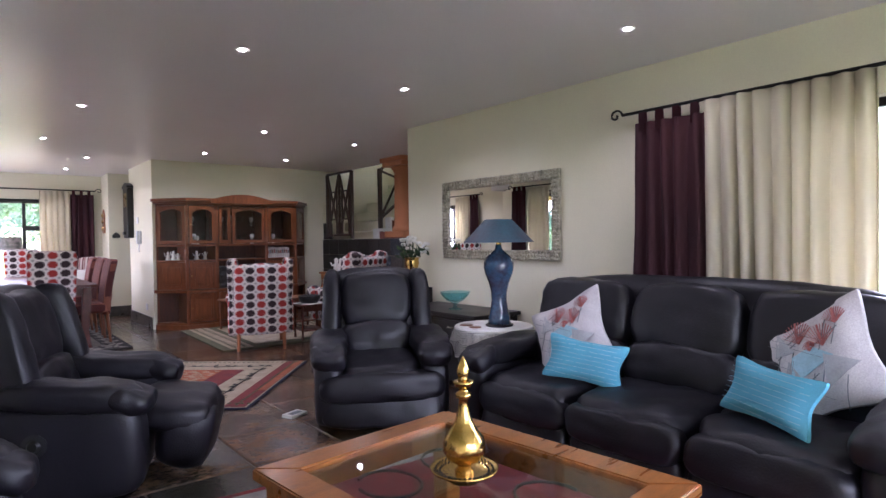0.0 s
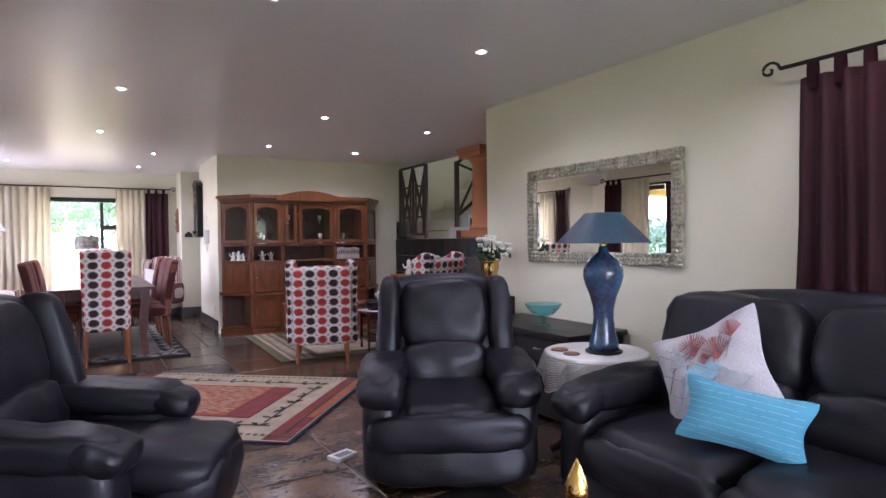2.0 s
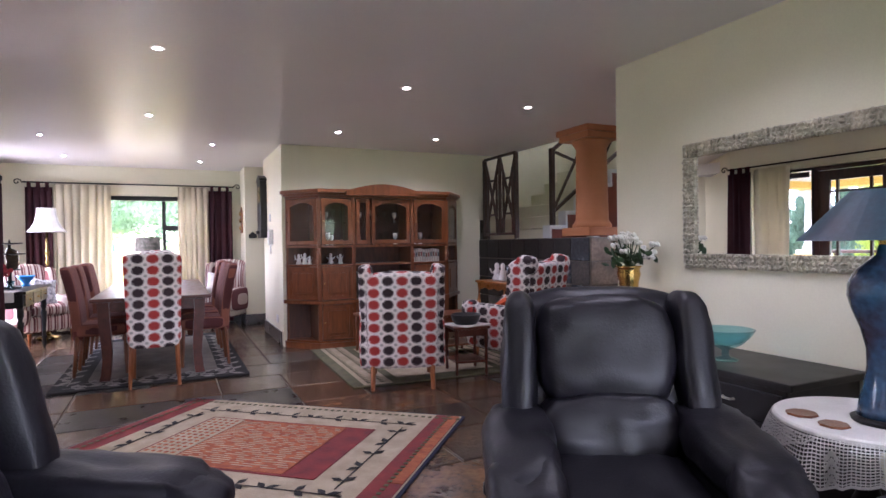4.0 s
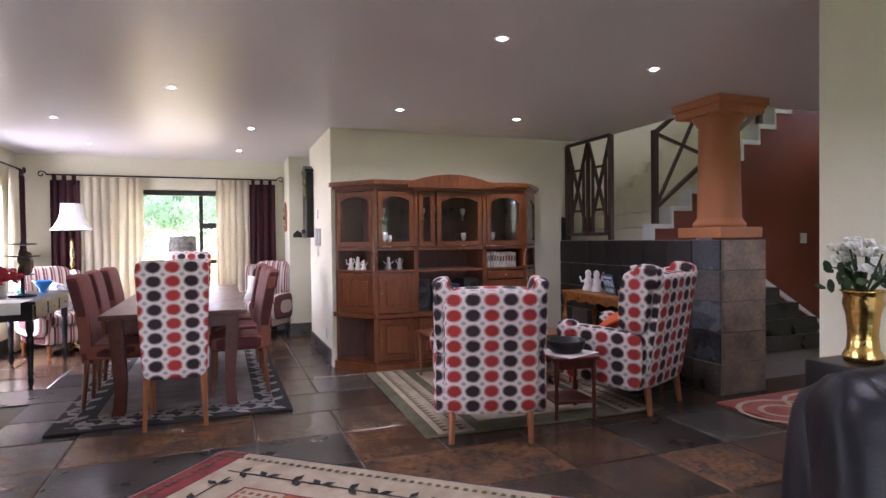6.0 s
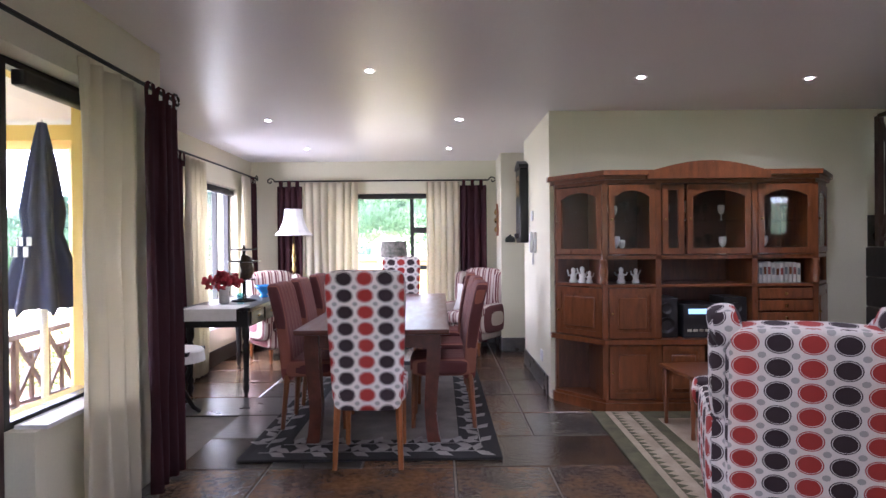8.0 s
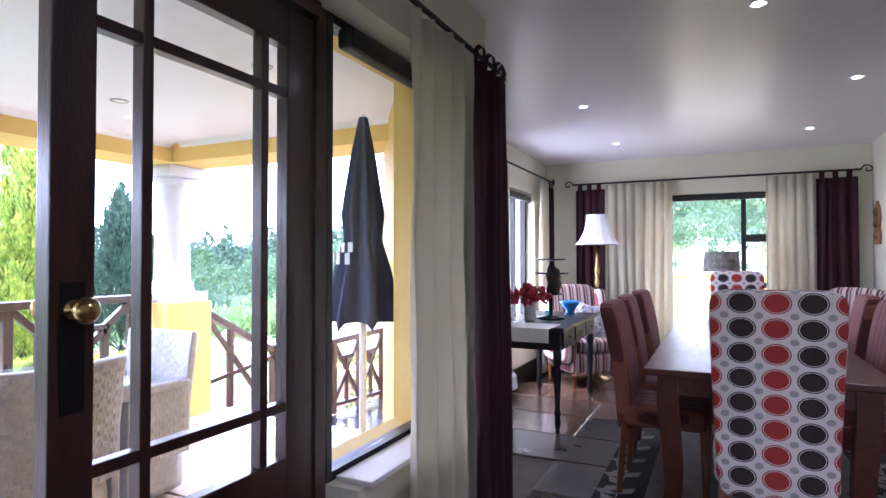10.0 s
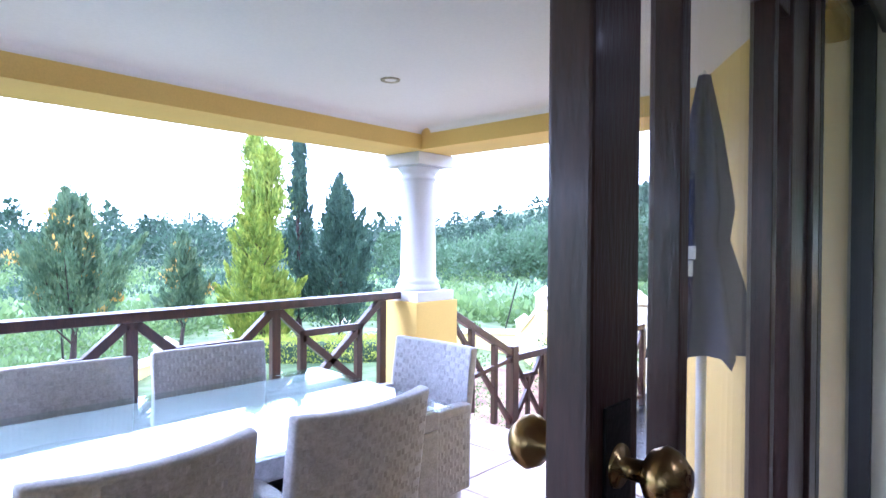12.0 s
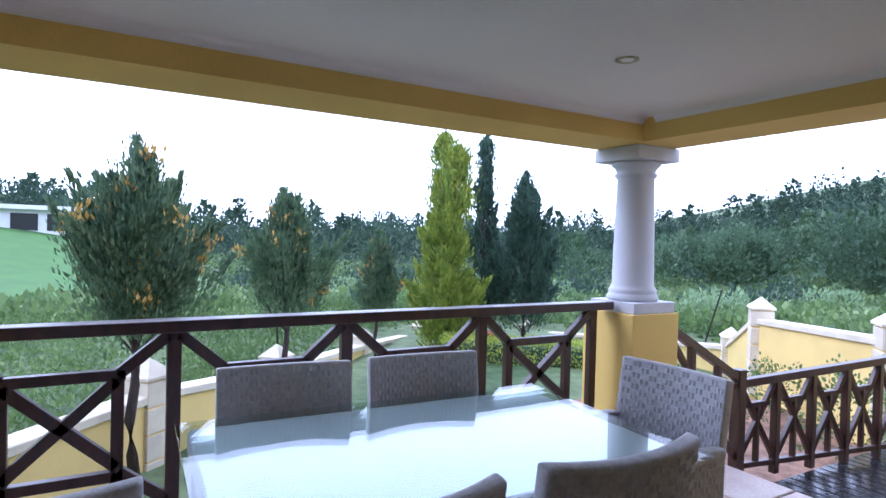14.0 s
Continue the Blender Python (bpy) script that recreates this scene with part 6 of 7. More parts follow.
part("shaft", lathe([(0.21, 0.091), (0.215, 0.12), (0.20, 0.14), (0.185, 0.16), (0.178, 0.18), (0.165, 0.96), (0.18, 0.975), (0.185, 0.99), (0.21, 1.02), (0.215, 1.045)], 36), TERRA, colm, smooth=True)
part("capital", boxes((-0.25, -0.25, 1.046, 0.25, 0.25, 1.11), (-0.275, -0.275, 1.111, 0.275, 0.275, 1.176), bevel=0.006), TERRA, colm)
step_ = []
for k in range(12):
    x = 5.55 + 0.25 * k
    step_ += [(x, 1.40 + 0.19 * k), (x + 0.25, 1.40 + 0.19 * k)]
structure("stair_wall", prism([(5.55, 0.0)] + step_ + [(8.55, 0.0)], 9.42, 9.55, axis="y"), RUST, "dark rust red stair wall with a stepped top", "wall")
for k in range(12):
    x, z = 5.55 + 0.25 * k, 1.40 + 0.19 * k
    structure("trim", boxes((x - 0.03, 9.40, z + 0.002, x + 0.25, 9.56, z + 0.05), (x - 0.03, 9.40, z - 0.15, x - 0.002, 9.56, z + 0.002)), PLASTICW, "white stepped stair trim", "trim")
    st = tagged(link("stair_step", boxes((x, 9.56, z - 0.16, x + 0.27, 10.99, z), bevel=0.004), CREAM), "cream plastered stair step of the upper flight", "step", "upper stair steps")
for k in range(7):
    x1, z = 8.05 - 0.30 * k, 0.183 * (k + 1)
    st = tagged(link("stair_step", boxes((6.103, 9.24, z - 0.18, x1, 9.384, z), bevel=0.004), SLATEDARK), "dark slate stair step of the lower flight", "step", "lower stair steps")
structure("trim", prism([(8.5, 0.0), (8.42, 0.05), (6.12, 1.40), (6.12, 1.27)], 9.386, 9.418, axis="y"), PLASTICW, "white sloping skirting beside the stairs", "trim")
sw2 = thing("light_switch", at(7.75, 9.42, 1.28), "white light switch on the rust red wall", "switch")
part("plate", boxes((-0.05, -0.012, -0.06, 0.05, -0.001, 0.06), bevel=0.003), PLASTICW, sw2)


def x_panel(parent, a, b, zb, zt, w=0.035):
    """A timber balustrade bay between two plan points: rails, crossed bars, uprights."""
    a, b = Vector((*a, 0)), Vector((*b, 0))

    def p(u, z):
        q = a.lerp(b, u)
        return (q.x, q.y, z)
    hz = zt - zb
    for u in (0.0, 1.0):
        part("post", beam(bmesh.new(), p(u, zb), p(u, zt), w * 1.4, w * 1.4, 0.003), DARKWOOD, parent)
    for z in (zb + 0.06 * hz, zt):
        part("rail", beam(bmesh.new(), p(0, z), p(1, z), w, w, 0.003), DARKWOOD, parent)
    for u0, u1 in ((0.0, 0.5), (0.5, 1.0)):
        wd = u1 - u0
        for p0, p1 in ((u0 + 0.02, u1 - 0.02), (u1 - 0.02, u0 + 0.02)):
            part("brace", beam(bmesh.new(), p(p0, zb + 0.97 * hz), p(p1, zb + 0.07 * hz), w * 0.8, w * 0.8), DARKWOOD, parent)
        for f, k in ((0.72, 0.27), (0.30, 0.28)):
            part("cross_bar", beam(bmesh.new(), p(u0 + k * wd, zb + f * hz), p(u1 - k * wd, zb + f * hz), w * 0.7, w * 0.7), DARKWOOD, parent)
        for k in (0.22, 0.78):
            part("upright", beam(bmesh.new(), p(u0 + k * wd, zb + 0.06 * hz), p(u0 + k * wd, zb + 0.78 * hz), w * 0.7, w * 0.7), DARKWOOD, parent)
    part("upright", beam(bmesh.new(), p(0.5, zb + 0.06 * hz), p(0.5, zt), w, w), DARKWOOD, parent)


bal = thing("balustrade", at(0, 0), "dark timber balustrade with crossed bars on the landing", "balustrade")
x_panel(bal, (5.16, 9.62), (5.16, 10.44), 1.285, 2.40)
bal2 = thing("balustrade", at(0, 0), "dark timber stair balustrade rising beside the column", "balustrade")
for k in range(3):
    x0, x1 = 5.62 + 0.75 * k, 6.37 + 0.75 * k
    z0, z1 = 1.50 + 0.57 * k, 2.07 + 0.57 * k
    part("post", beam(bmesh.new(), (x0, 9.48, z0 - 0.1), (x0, 9.48, z0 + 0.95), 0.06, 0.06, 0.004), DARKWOOD, bal2)
    for dz in (0.12, 0.92):
        part("rail", beam(bmesh.new(), (x0, 9.48, z0 + dz), (x1, 9.48, z1 + dz), 0.045, 0.045, 0.003), DARKWOOD, bal2)
    part("brace", beam(bmesh.new(), (x0, 9.48, z0 + 0.12), (x1, 9.48, z1 + 0.92), 0.03), DARKWOOD, bal2)
    part("brace", beam(bmesh.new(), (x0, 9.48, z0 + 0.92), (x1, 9.48, z1 + 0.12), 0.03), DARKWOOD, bal2)
structure("landing_skirting", boxes((5.12, 10.98, 1.285, 5.54, 10.998, 1.58), (5.56, 9.56, 1.285, 6.1, 9.57, 1.40)), SLATEDARK, "dark slate skirting on the landing", "baseboard")
# ---- veranda ----
structure("veranda_floor", boxes((-3.66, -2.2, -0.5, -0.553, 10.12, -0.015)), GROUT, "grey bed under the veranda paving", "floor")
structure("veranda_ceiling", boxes((-3.55, -2.2, 2.235, -0.575, 9.9, 2.4), (-0.575, 8.75, 2.48, -0.3, 9.9, 2.6)), SOFFIT, "smooth white veranda ceiling", "ceiling")
structure("veranda_beam", boxes((-3.60, -2.2, 2.085, -3.17, 9.97, 2.5), (-3.17, 9.58, 2.085, -1.1, 9.97, 2.5)), YELLOW, "yellow plastered roof beam of the veranda", "beam")
cove = [(0.0, 0.0)] + [(0.06 * (1 - math.cos(k * math.pi / 12)), -0.04 + 0.04 * math.sin(k * math.pi / 12)) for k in range(7)]
structure("cornice_west", prism([(-3.169 + u, 2.2345 + v) for u, v in cove], -2.2, 9.575, axis="y"), SOFFIT, "white plaster cove along the veranda ceiling", "cornice")
structure("cornice_north", prism([(9.579 - u, 2.2345 + v) for u, v in cove], -3.08, -1.15, axis="x"), SOFFIT, "white plaster cove along the veranda ceiling", "cornice")
oc = thing("veranda_column", at(-3.42, 9.80), "pale grey round column on a yellow pedestal", "column")
part("pedestal", boxes((-0.23, -0.23, 0, 0.22, 0.22, 0.955), bevel=0.005), YELLOW, oc, "yellow plastered pedestal")
part("base_block", boxes((-0.20, -0.20, 0.956, 0.20, 0.20, 1.03), bevel=0.004), COLGREY, oc)
part("shaft", lathe([(0.17, 1.031), (0.178, 1.05), (0.165, 1.075), (0.158, 1.085), (0.165, 1.10), (0.155, 1.115), (0.142, 1.14), (0.135, 1.5), (0.125, 1.875), (0.14, 1.89), (0.145, 1.905), (0.13, 1.92), (0.14, 1.945), (0.165, 1.97), (0.17, 1.99)], 36), COLGREY, oc, smooth=True)
part("capital", boxes((-0.20, -0.20, 1.991, 0.20, 0.20, 2.083), bevel=0.006), COLGREY, oc)
for x, y in ((-2.38, 8.56), (-1.2, 8.45)):
    dlt = thing("veranda_downlight", at(x, y, 2.235), "small round recessed veranda light", "ceiling light", "veranda lights")
    part("trim_ring", lathe([(0.03, -0.002), (0.042, -0.008), (0.05, -0.006), (0.052, 0.0), (0.03, 0.0)], 20), SILVER, dlt)
    part("bulb", lathe([(0.002, -0.003), (0.03, -0.003), (0.03, 0.0), (0.002, 0.0)], 14), PLASTICW, dlt)

RX = -3.42
rail = thing("veranda_railing", at(0, 0), "dark timber veranda railing with crossed bars", "railing")
part("top_rail", boxes((RX - 0.055, -2.2, 0.975, RX + 0.055, 9.57, 1.03), bevel=0.008), DARKWOOD, rail)


def seg(nm, y0, z0, y1, z1, w=0.05):
    part(nm, beam(bmesh.new(), (RX, y0, z0), (RX, y1, z1), 0.045, w, 0.003), DARKWOOD, rail)


def bay_arch(y0, y1):
    seg("post", y1, 0.0, y1, 0.975, 0.06)
    seg("brace", y0 + 0.02, 0.965, y0 + 0.22, 0.79)
    seg("brace", y1 - 0.02, 0.965, y1 - 0.22, 0.79)
    seg("mid_rail", y0 + 0.2, 0.79, y1 - 0.2, 0.79, 0.045)


def bay_cross(y0, y1):
    seg("post", y1, 0.0, y1, 0.975, 0.06)
    a, b = y0 + 0.20, y1 - 0.22
    seg("brace", y0 + 0.02, 0.965, a, 0.80)
    seg("brace", y1 - 0.02, 0.965, b, 0.80)
    seg("mid_rail", a - 0.03, 0.80, b + 0.03, 0.80, 0.045)
    seg("upright", a, 0.30, a, 0.79)
    seg("upright", b, 0.30, b, 0.79)
    seg("brace", a, 0.78, b, 0.40)
    seg("brace", a, 0.40, b, 0.78)
    seg("bottom_rail", a, 0.36, b, 0.36, 0.045)
    seg("brace", a, 0.38, y0 + 0.02, 0.22)
    seg("brace", b, 0.38, y1 - 0.02, 0.22)


seg("post", 6.03, 0.0, 6.03, 0.975, 0.06)
bay_cross(6.03, 6.86)
bay_arch(6.86, 7.68)
bay_arch(7.68, 8.53)
bay_cross(8.53, 9.42)
for k in range(9):
    y = 6.03 - 0.85 * k
    (bay_arch if k % 3 else bay_cross)(y - 0.85, y)

# steps and lower deck with its railing
for k in range(3):
    tagged(link("garden_step", boxes((-3.4, 10.12 + 0.3 * k, -0.6, -1.0, 10.42 + 0.3 * k, -0.012 - 0.15 * (k + 1)), bevel=0.006), PAVE), "pale stone step down to the deck", "step", "garden steps")
low = thing("deck_railing", at(0, 0), "dark timber railing down the steps and along the deck", "railing")


def seg2(nm, p, q, w=0.05):
    part(nm, beam(bmesh.new(), p, q, w, w, 0.003), DARKWOOD, low)


A, N, E_ = Vector((-3.36, 10.06, 0.86)), Vector((-3.44, 11.10, 0.34)), Vector((-3.06, 13.15, 0.44))
seg2("hand_rail", A, N, 0.06)
seg2("post", (A.x, A.y, 0.0), A, 0.06)
seg2("newel", (N.x, N.y, -0.5), (N.x, N.y, 0.42), 0.09)
seg2("hand_rail", (N.x, N.y, 0.30), E_, 0.065)
for u in (0.35, 0.7):
    p = A.lerp(N, u)
    seg2("post", (p.x, p.y, p.z - 0.75), p, 0.05)
seg2("brace", (A.x, A.y, 0.2), (N.x, N.y, 0.30), 0.04)
seg2("brace", A, (N.x, N.y, -0.35), 0.04)
n = 5
for k in range(n):
    p, q = N.lerp(E_, k / n), N.lerp(E_, (k + 1) / n)
    p.z, q.z = p.z - 0.03, q.z - 0.03
    m = p.lerp(q, 0.5)
    seg2("post", (q.x, q.y, -0.48), q, 0.06)
    seg2("brace", p, (q.x, q.y, -0.36), 0.04)
    seg2("brace", q, (p.x, p.y, -0.36), 0.04)
    seg2("upright", (m.x, m.y, -0.36), (m.x, m.y, m.z - 0.18), 0.04)
    seg2("mid_rail", p + Vector((0, 0, -0.2)) + (q - p) * 0.2, q + Vector((0, 0, -0.2)) - (q - p) * 0.2, 0.04)
    seg2("bottom_rail", (p.x, p.y, -0.38), (q.x, q.y, -0.38), 0.045)
deck = tagged(link("deck", boxes((-3.2, 10.95, -0.9, 0.5, 14.0, -0.52)), DARKWOOD), "wet dark timber lower deck beside the steps", "deck")
for k in range(26):
    b = boxes((-3.25, 10.97 + k * 0.115, -0.515, 0.5, 11.07 + k * 0.115, -0.485), bevel=0.003)
    part("deck_board", b, DECKWOOD, deck)

# ---- veranda furniture ----
vt = thing("veranda_table", at(-2.32, 7.595, 0, -2.5), "wicker veranda table with a glass top", "table")
part("apron", boxes((-0.48, -0.765, 0.615, 0.48, 0.765, 0.699), bevel=0.012), WICKER, vt)
part("glass_top", boxes((-0.52, -0.805, 0.706, 0.52, 0.805, 0.72), bevel=0.003), TABLEGLASS, vt, "greenish glass top")
# Panel painted pale to stand in for the sky mirrored in the glass
part("top_panel", boxes((-0.47, -0.755, 0.6995, 0.47, 0.755, 0.7045)), mat("sky_pale_table_panel", (0.66, 0.70, 0.73), 0.06, 0.04, 3, 60, 0.0, coat=0.9), vt)
for s in (-1, 1):
    for q in (-1, 1):
        part("leg", boxes((s * 0.42 - 0.06, q * 0.70 - 0.06, 0, s * 0.42 + 0.06, q * 0.70 + 0.06, 0.614), bevel=0.012), WICKER, vt)


def weave_panel(w, h, m, parent, name, thick=0.05, cols=26, rows=18, curve=0.05):
    """A woven wicker panel: a body of cane with strands that run over and under it on both faces."""
    bm = boxes((-w / 2 - 0.012, -thick / 2, -h / 2 - 0.012, w / 2 + 0.012, thick / 2, h / 2 + 0.012), bevel=0.012)
    bmesh.ops.subdivide_edges(bm, edges=[e for e in bm.edges if abs(e.verts[0].co.x - e.verts[1].co.x) > 0.2], cuts=7)

    def bend(x, z):
        return curve * (1 - (2 * x / w) ** 2) * -1
    for v in bm.verts:
        v.co.y += bend(v.co.x, v.co.z)
    bmesh.ops.transform(bm, matrix=m, verts=bm.verts)
    body = part(name, bm, WICKER, parent, smooth=True)
    vs, fs = [], []
    for j in range(rows):
        z = -h / 2 + h * (j + 0.5) / rows
        for i in range(cols):
            x = -w / 2 + w * (i + 0.5) / cols
            if (i // 2 + j) % 2:
                continue
            for sgn in (-1, 1):
                dx, dz = w / cols * 0.95, h / rows * 0.42
                y = bend(x, z) + sgn * (thick / 2 + 0.001)
                k = len(vs)
                for px, pz, py in ((-dx, -dz, 0), (dx, -dz, 0), (dx, dz, 0), (-dx, dz, 0), (0, -dz, sgn * 0.007), (0, dz, sgn * 0.007)):
                    xx = max(-w / 2, min(w / 2, x + px))
                    vs.append(tuple(m @ Vector((xx, bend(xx, z) + sgn * (thick / 2 - 0.002) + py, z + pz))))
                fs += [(k, k + 4, k + 5, k + 3), (k + 4, k + 1, k + 2, k + 5)]
    me = bpy.data.meshes.new("weave")
    me.from_pydata(vs, [], fs)
    me.materials.append(WICKER)
    ob = new("weave", me)
    ob.parent = body
    ob["kind"] = "stuff"
    return body


def wicker_chair(m, label):
    """A woven armless chair that faces +y."""
    t = thing("wicker_chair", m, label, "chair", "wicker chairs")
    weave_panel(0.52, 0.52, pose(0, -0.25, 0.62, 8), t, "backrest", 0.05, 26, 20)
    part("seat", cushion(0.52, 0.50, 0.10, P(0, 0.0, 0.40), 8, 6), WICKER, t, smooth=True)
    part("skirt", cushion(0.50, 0.48, 0.34, P(0, 0.0, 0.185), 14, 6), WICKER, t, smooth=True)
    for sd in (-1, 1):
        weave_panel(0.40, 0.36, pose(sd * 0.275, -0.02, 0.42, 0, 0, 90), t, "arm_panel", 0.04, 18, 12, 0.0)
        part("arm_rest", cushion(0.065, 0.44, 0.05, P(sd * 0.275, -0.02, 0.615), 4, 6), WICKER, t, smooth=True)
    part("seat_pad", cushion(0.46, 0.44, 0.06, P(0, 0.02, 0.465), 5, 6), PLASTICB, t, "dark seat pad", smooth=True)
    return t


wc = wicker_chair(at(-2.66, 7.21, 0, -96), "grey brown wicker chair at the veranda table")
for x, y, r in ((-2.63, 7.85, -94), (-2.25, 6.42, 84), (-2.23, 8.46, 180), (-1.89, 7.77, 89), (-1.89, 7.10, 90)):
    copy_thing(wc, at(x, y, 0, r))

NAVY = mat("navy_canvas", (0.022, 0.034, 0.10), 0.8, 0.12, 5, 120, 0.25)
um = thing("parasol", at(-0.97, 8.98), "folded navy blue parasol on a white pole", "parasol")
part("pole", lathe([(0.02, 0.05), (0.02, 2.05), (0.005, 2.1)], 12), PLASTICW, um)
part("base", lathe([(0.02, 0), (0.24, 0), (0.24, 0.04), (0.05, 0.06), (0.03, 0.16), (0.021, 0.16)], 24), PLASTICW, um)
cn = bmesh.new()
rings = []
for r, z in ((0.02, 2.08), (0.06, 1.85), (0.10, 1.55), (0.085, 1.42), (0.13, 1.25), (0.19, 0.98)):
    rings.append([cn.verts.new((r * (1 + 0.22 * math.cos(8 * q * math.pi / 24)) * math.cos(q * math.pi / 24), r * (1 + 0.22 * math.cos(8 * q * math.pi / 24)) * math.sin(q * math.pi / 24), z - (0.04 if r > 0.15 and q % 6 == 0 else 0))) for q in range(48)])
for p, q in zip(rings, rings[1:]):
    for i in range(48):
        cn.faces.new((p[i], p[(i + 1) % 48], q[(i + 1) % 48], q[i]))
bmesh.ops.recalc_face_normals(cn, faces=cn.faces)
bmesh.ops.solidify(cn, geom=list(cn.faces), thickness=0.003)
part("canopy", cn, NAVY, um, "folded navy canvas", smooth=True)
for k, (z, w) in enumerate(((1.37, 0.05), (1.31, 0.06))):
    for q in range(4):
        a = radians(200 + 24 * q)
        r = 0.128 + 0.03 * k
        part("print_bar", boxes((-0.014, -0.002, -w / 2, 0.014, 0.002, w / 2)), PLASTICW, um, "white printed mark").matrix_basis = pose(r * math.cos(a), r * math.sin(a), z, 0, 0, math.degrees(a) + 90)

# ---- garden ----
def hill(x, y):
    """Height of the land: it falls from the house into a shallow valley and climbs to wooded ridges."""
    d = math.hypot(x + 2, y - 8)
    a = math.atan2(y - 8, -(x + 2))
    z = -1.05
    if d > 16:
        z -= 1.6 * (1 - math.exp(-(d - 16) / 14))
    if d > 40:
        z += (d - 40) * 0.045
    if a > 0.75 and d > 40:
        z += (d - 40) * 0.16 * min(1.0, (a - 0.75) * 1.7)
    if a < 0.05 and d > 25:
        z += (d - 25) * 0.055 * min(1.0, (0.05 - a) * 4)
    if y > 20:
        z += (y - 20) * 0.10 * min(1.0, max(0.0, (x + 12) / 8))
    z += 1.9 * math.exp(-((x + 58) / 16) ** 2 - (y / 16) ** 2)
    return z + 0.25 * noise.noise(Vector((x * 0.08, y * 0.08, 0))) * min(1, max(0, (d - 15) / 10))


def make_mesh(name, vs, fs, material, smooth=False):
    me = bpy.data.meshes.new(name)
    me.from_pydata(vs, [], fs)
    me.materials.append(material)
    if smooth:
        for p in me.polygons:
            p.use_smooth = True
    return new(name, me)


rad = [0, 6, 9, 12, 14, 16, 18, 21, 25, 30, 36, 43, 52, 65, 80, 100, 130, 180, 260, 600, 2500]
NA = 120
vs, fs = [], []
for r in rad:
    for k in range(NA):
        a = 2 * math.pi * k / NA
        x, y = -2 + r * math.cos(a), 8 + r * math.sin(a)
        vs.append((x, y, hill(x, y) if r < 200 else hill(-2 + 180 * math.cos(a), 8 + 180 * math.sin(a))))
for i in range(len(rad) - 1):
    for k in range(NA):
        q = (k + 1) % NA
        fs.append((i * NA + k, (i + 1) * NA + k, (i + 1) * NA + q, i * NA + q))
tagged(make_mesh("ground", vs, fs, GRASS, True), "green meadow that climbs to wooded ridges", "ground", "", "structure")

BW = [(-4.7, 4.5, 0.05), (-6.0, 5.7, 0.05), (-7.43, 7.01, 0.05), (-9.45, 8.87, -0.27), (-12.1, 11.34, -0.53), (-14.67, 14.08, -0.82), (-13.86, 17.15, -0.82), (-10.6, 17.4, -0.5), (-7.42, 17.02, -0.15), (-6.2, 15.95, 0.58), (-3.75, 14.55, 0.72), (-1.75, 15.2, 0.74)]
NW = [(-1.6, 15.35, 1.46), (0.46, 15.5, 1.5), (5.5, 15.7, 1.46)]
for (xa, ya, za), (xb, yb, zb) in [*zip(BW, BW[1:]), *zip(NW, NW[1:])]:
    w = thing("garden_wall", at(0, 0), "yellow plastered garden wall with a cream coping", "wall", "garden walls")
    w["kind"] = "structure"
    d = Vector((xb - xa, yb - ya, 0)).normalized()
    nrm = Vector((-d.y, d.x, 0)) * 0.10
    q = [(xa - nrm.x, ya - nrm.y), (xb - nrm.x, yb - nrm.y), (xb + nrm.x, yb + nrm.y), (xa + nrm.x, ya + nrm.y)]
    bm = bmesh.new()
    lo = [bm.verts.new((x, y, -2.2)) for x, y in q]
    hi = [bm.verts.new((x, y, z - 0.40)) for (x, y), z in zip(q, (za, zb, zb, za))]
    for f in ((lo[0], lo[1], hi[1], hi[0]), (lo[1], lo[2], hi[2], hi[1]), (lo[2], lo[3], hi[3], hi[2]), (lo[3], lo[0], hi[0], hi[3]), tuple(hi)):
        bm.faces.new(f)
    bmesh.ops.recalc_face_normals(bm, faces=bm.faces)
    part("panel", bm, PALEYELLOW, w)
    bm = bmesh.new()
    beam(bm, (xa, ya, za - 0.37), (xb, yb, zb - 0.37), 0.28, 0.09, 0.01)
    part("coping", bm, CAPSTONE, w)
for x, y, z in BW[1:-1] + NW[1:2]:
    p = thing("wall_pillar", at(x, y, 0, 40), "cream stone pillar with a pyramid cap", "pillar", "wall pillars")
    p["kind"] = "structure"
    for k in range(5):
        part("stone_course", boxes((-0.17, -0.17, z - 0.17 - 0.28 * (k + 1), 0.17, 0.17, z - 0.17 - 0.28 * k - 0.02), bevel=0.012), CAPSTONE, p)
    part("core", boxes((-0.155, -0.155, -2.3, 0.155, 0.155, z - 0.18)), PALEYELLOW, p)
    bm = lathe([(0.27, z - 0.17), (0.27, z - 0.14), (0.01, z + 0.03)], 4)
    bmesh.ops.transform(bm, matrix=pose(0, 0, 0, 0, 0, 45), verts=bm.verts)
    part("cap", bm, CAPSTONE, p, "pyramid stone cap")


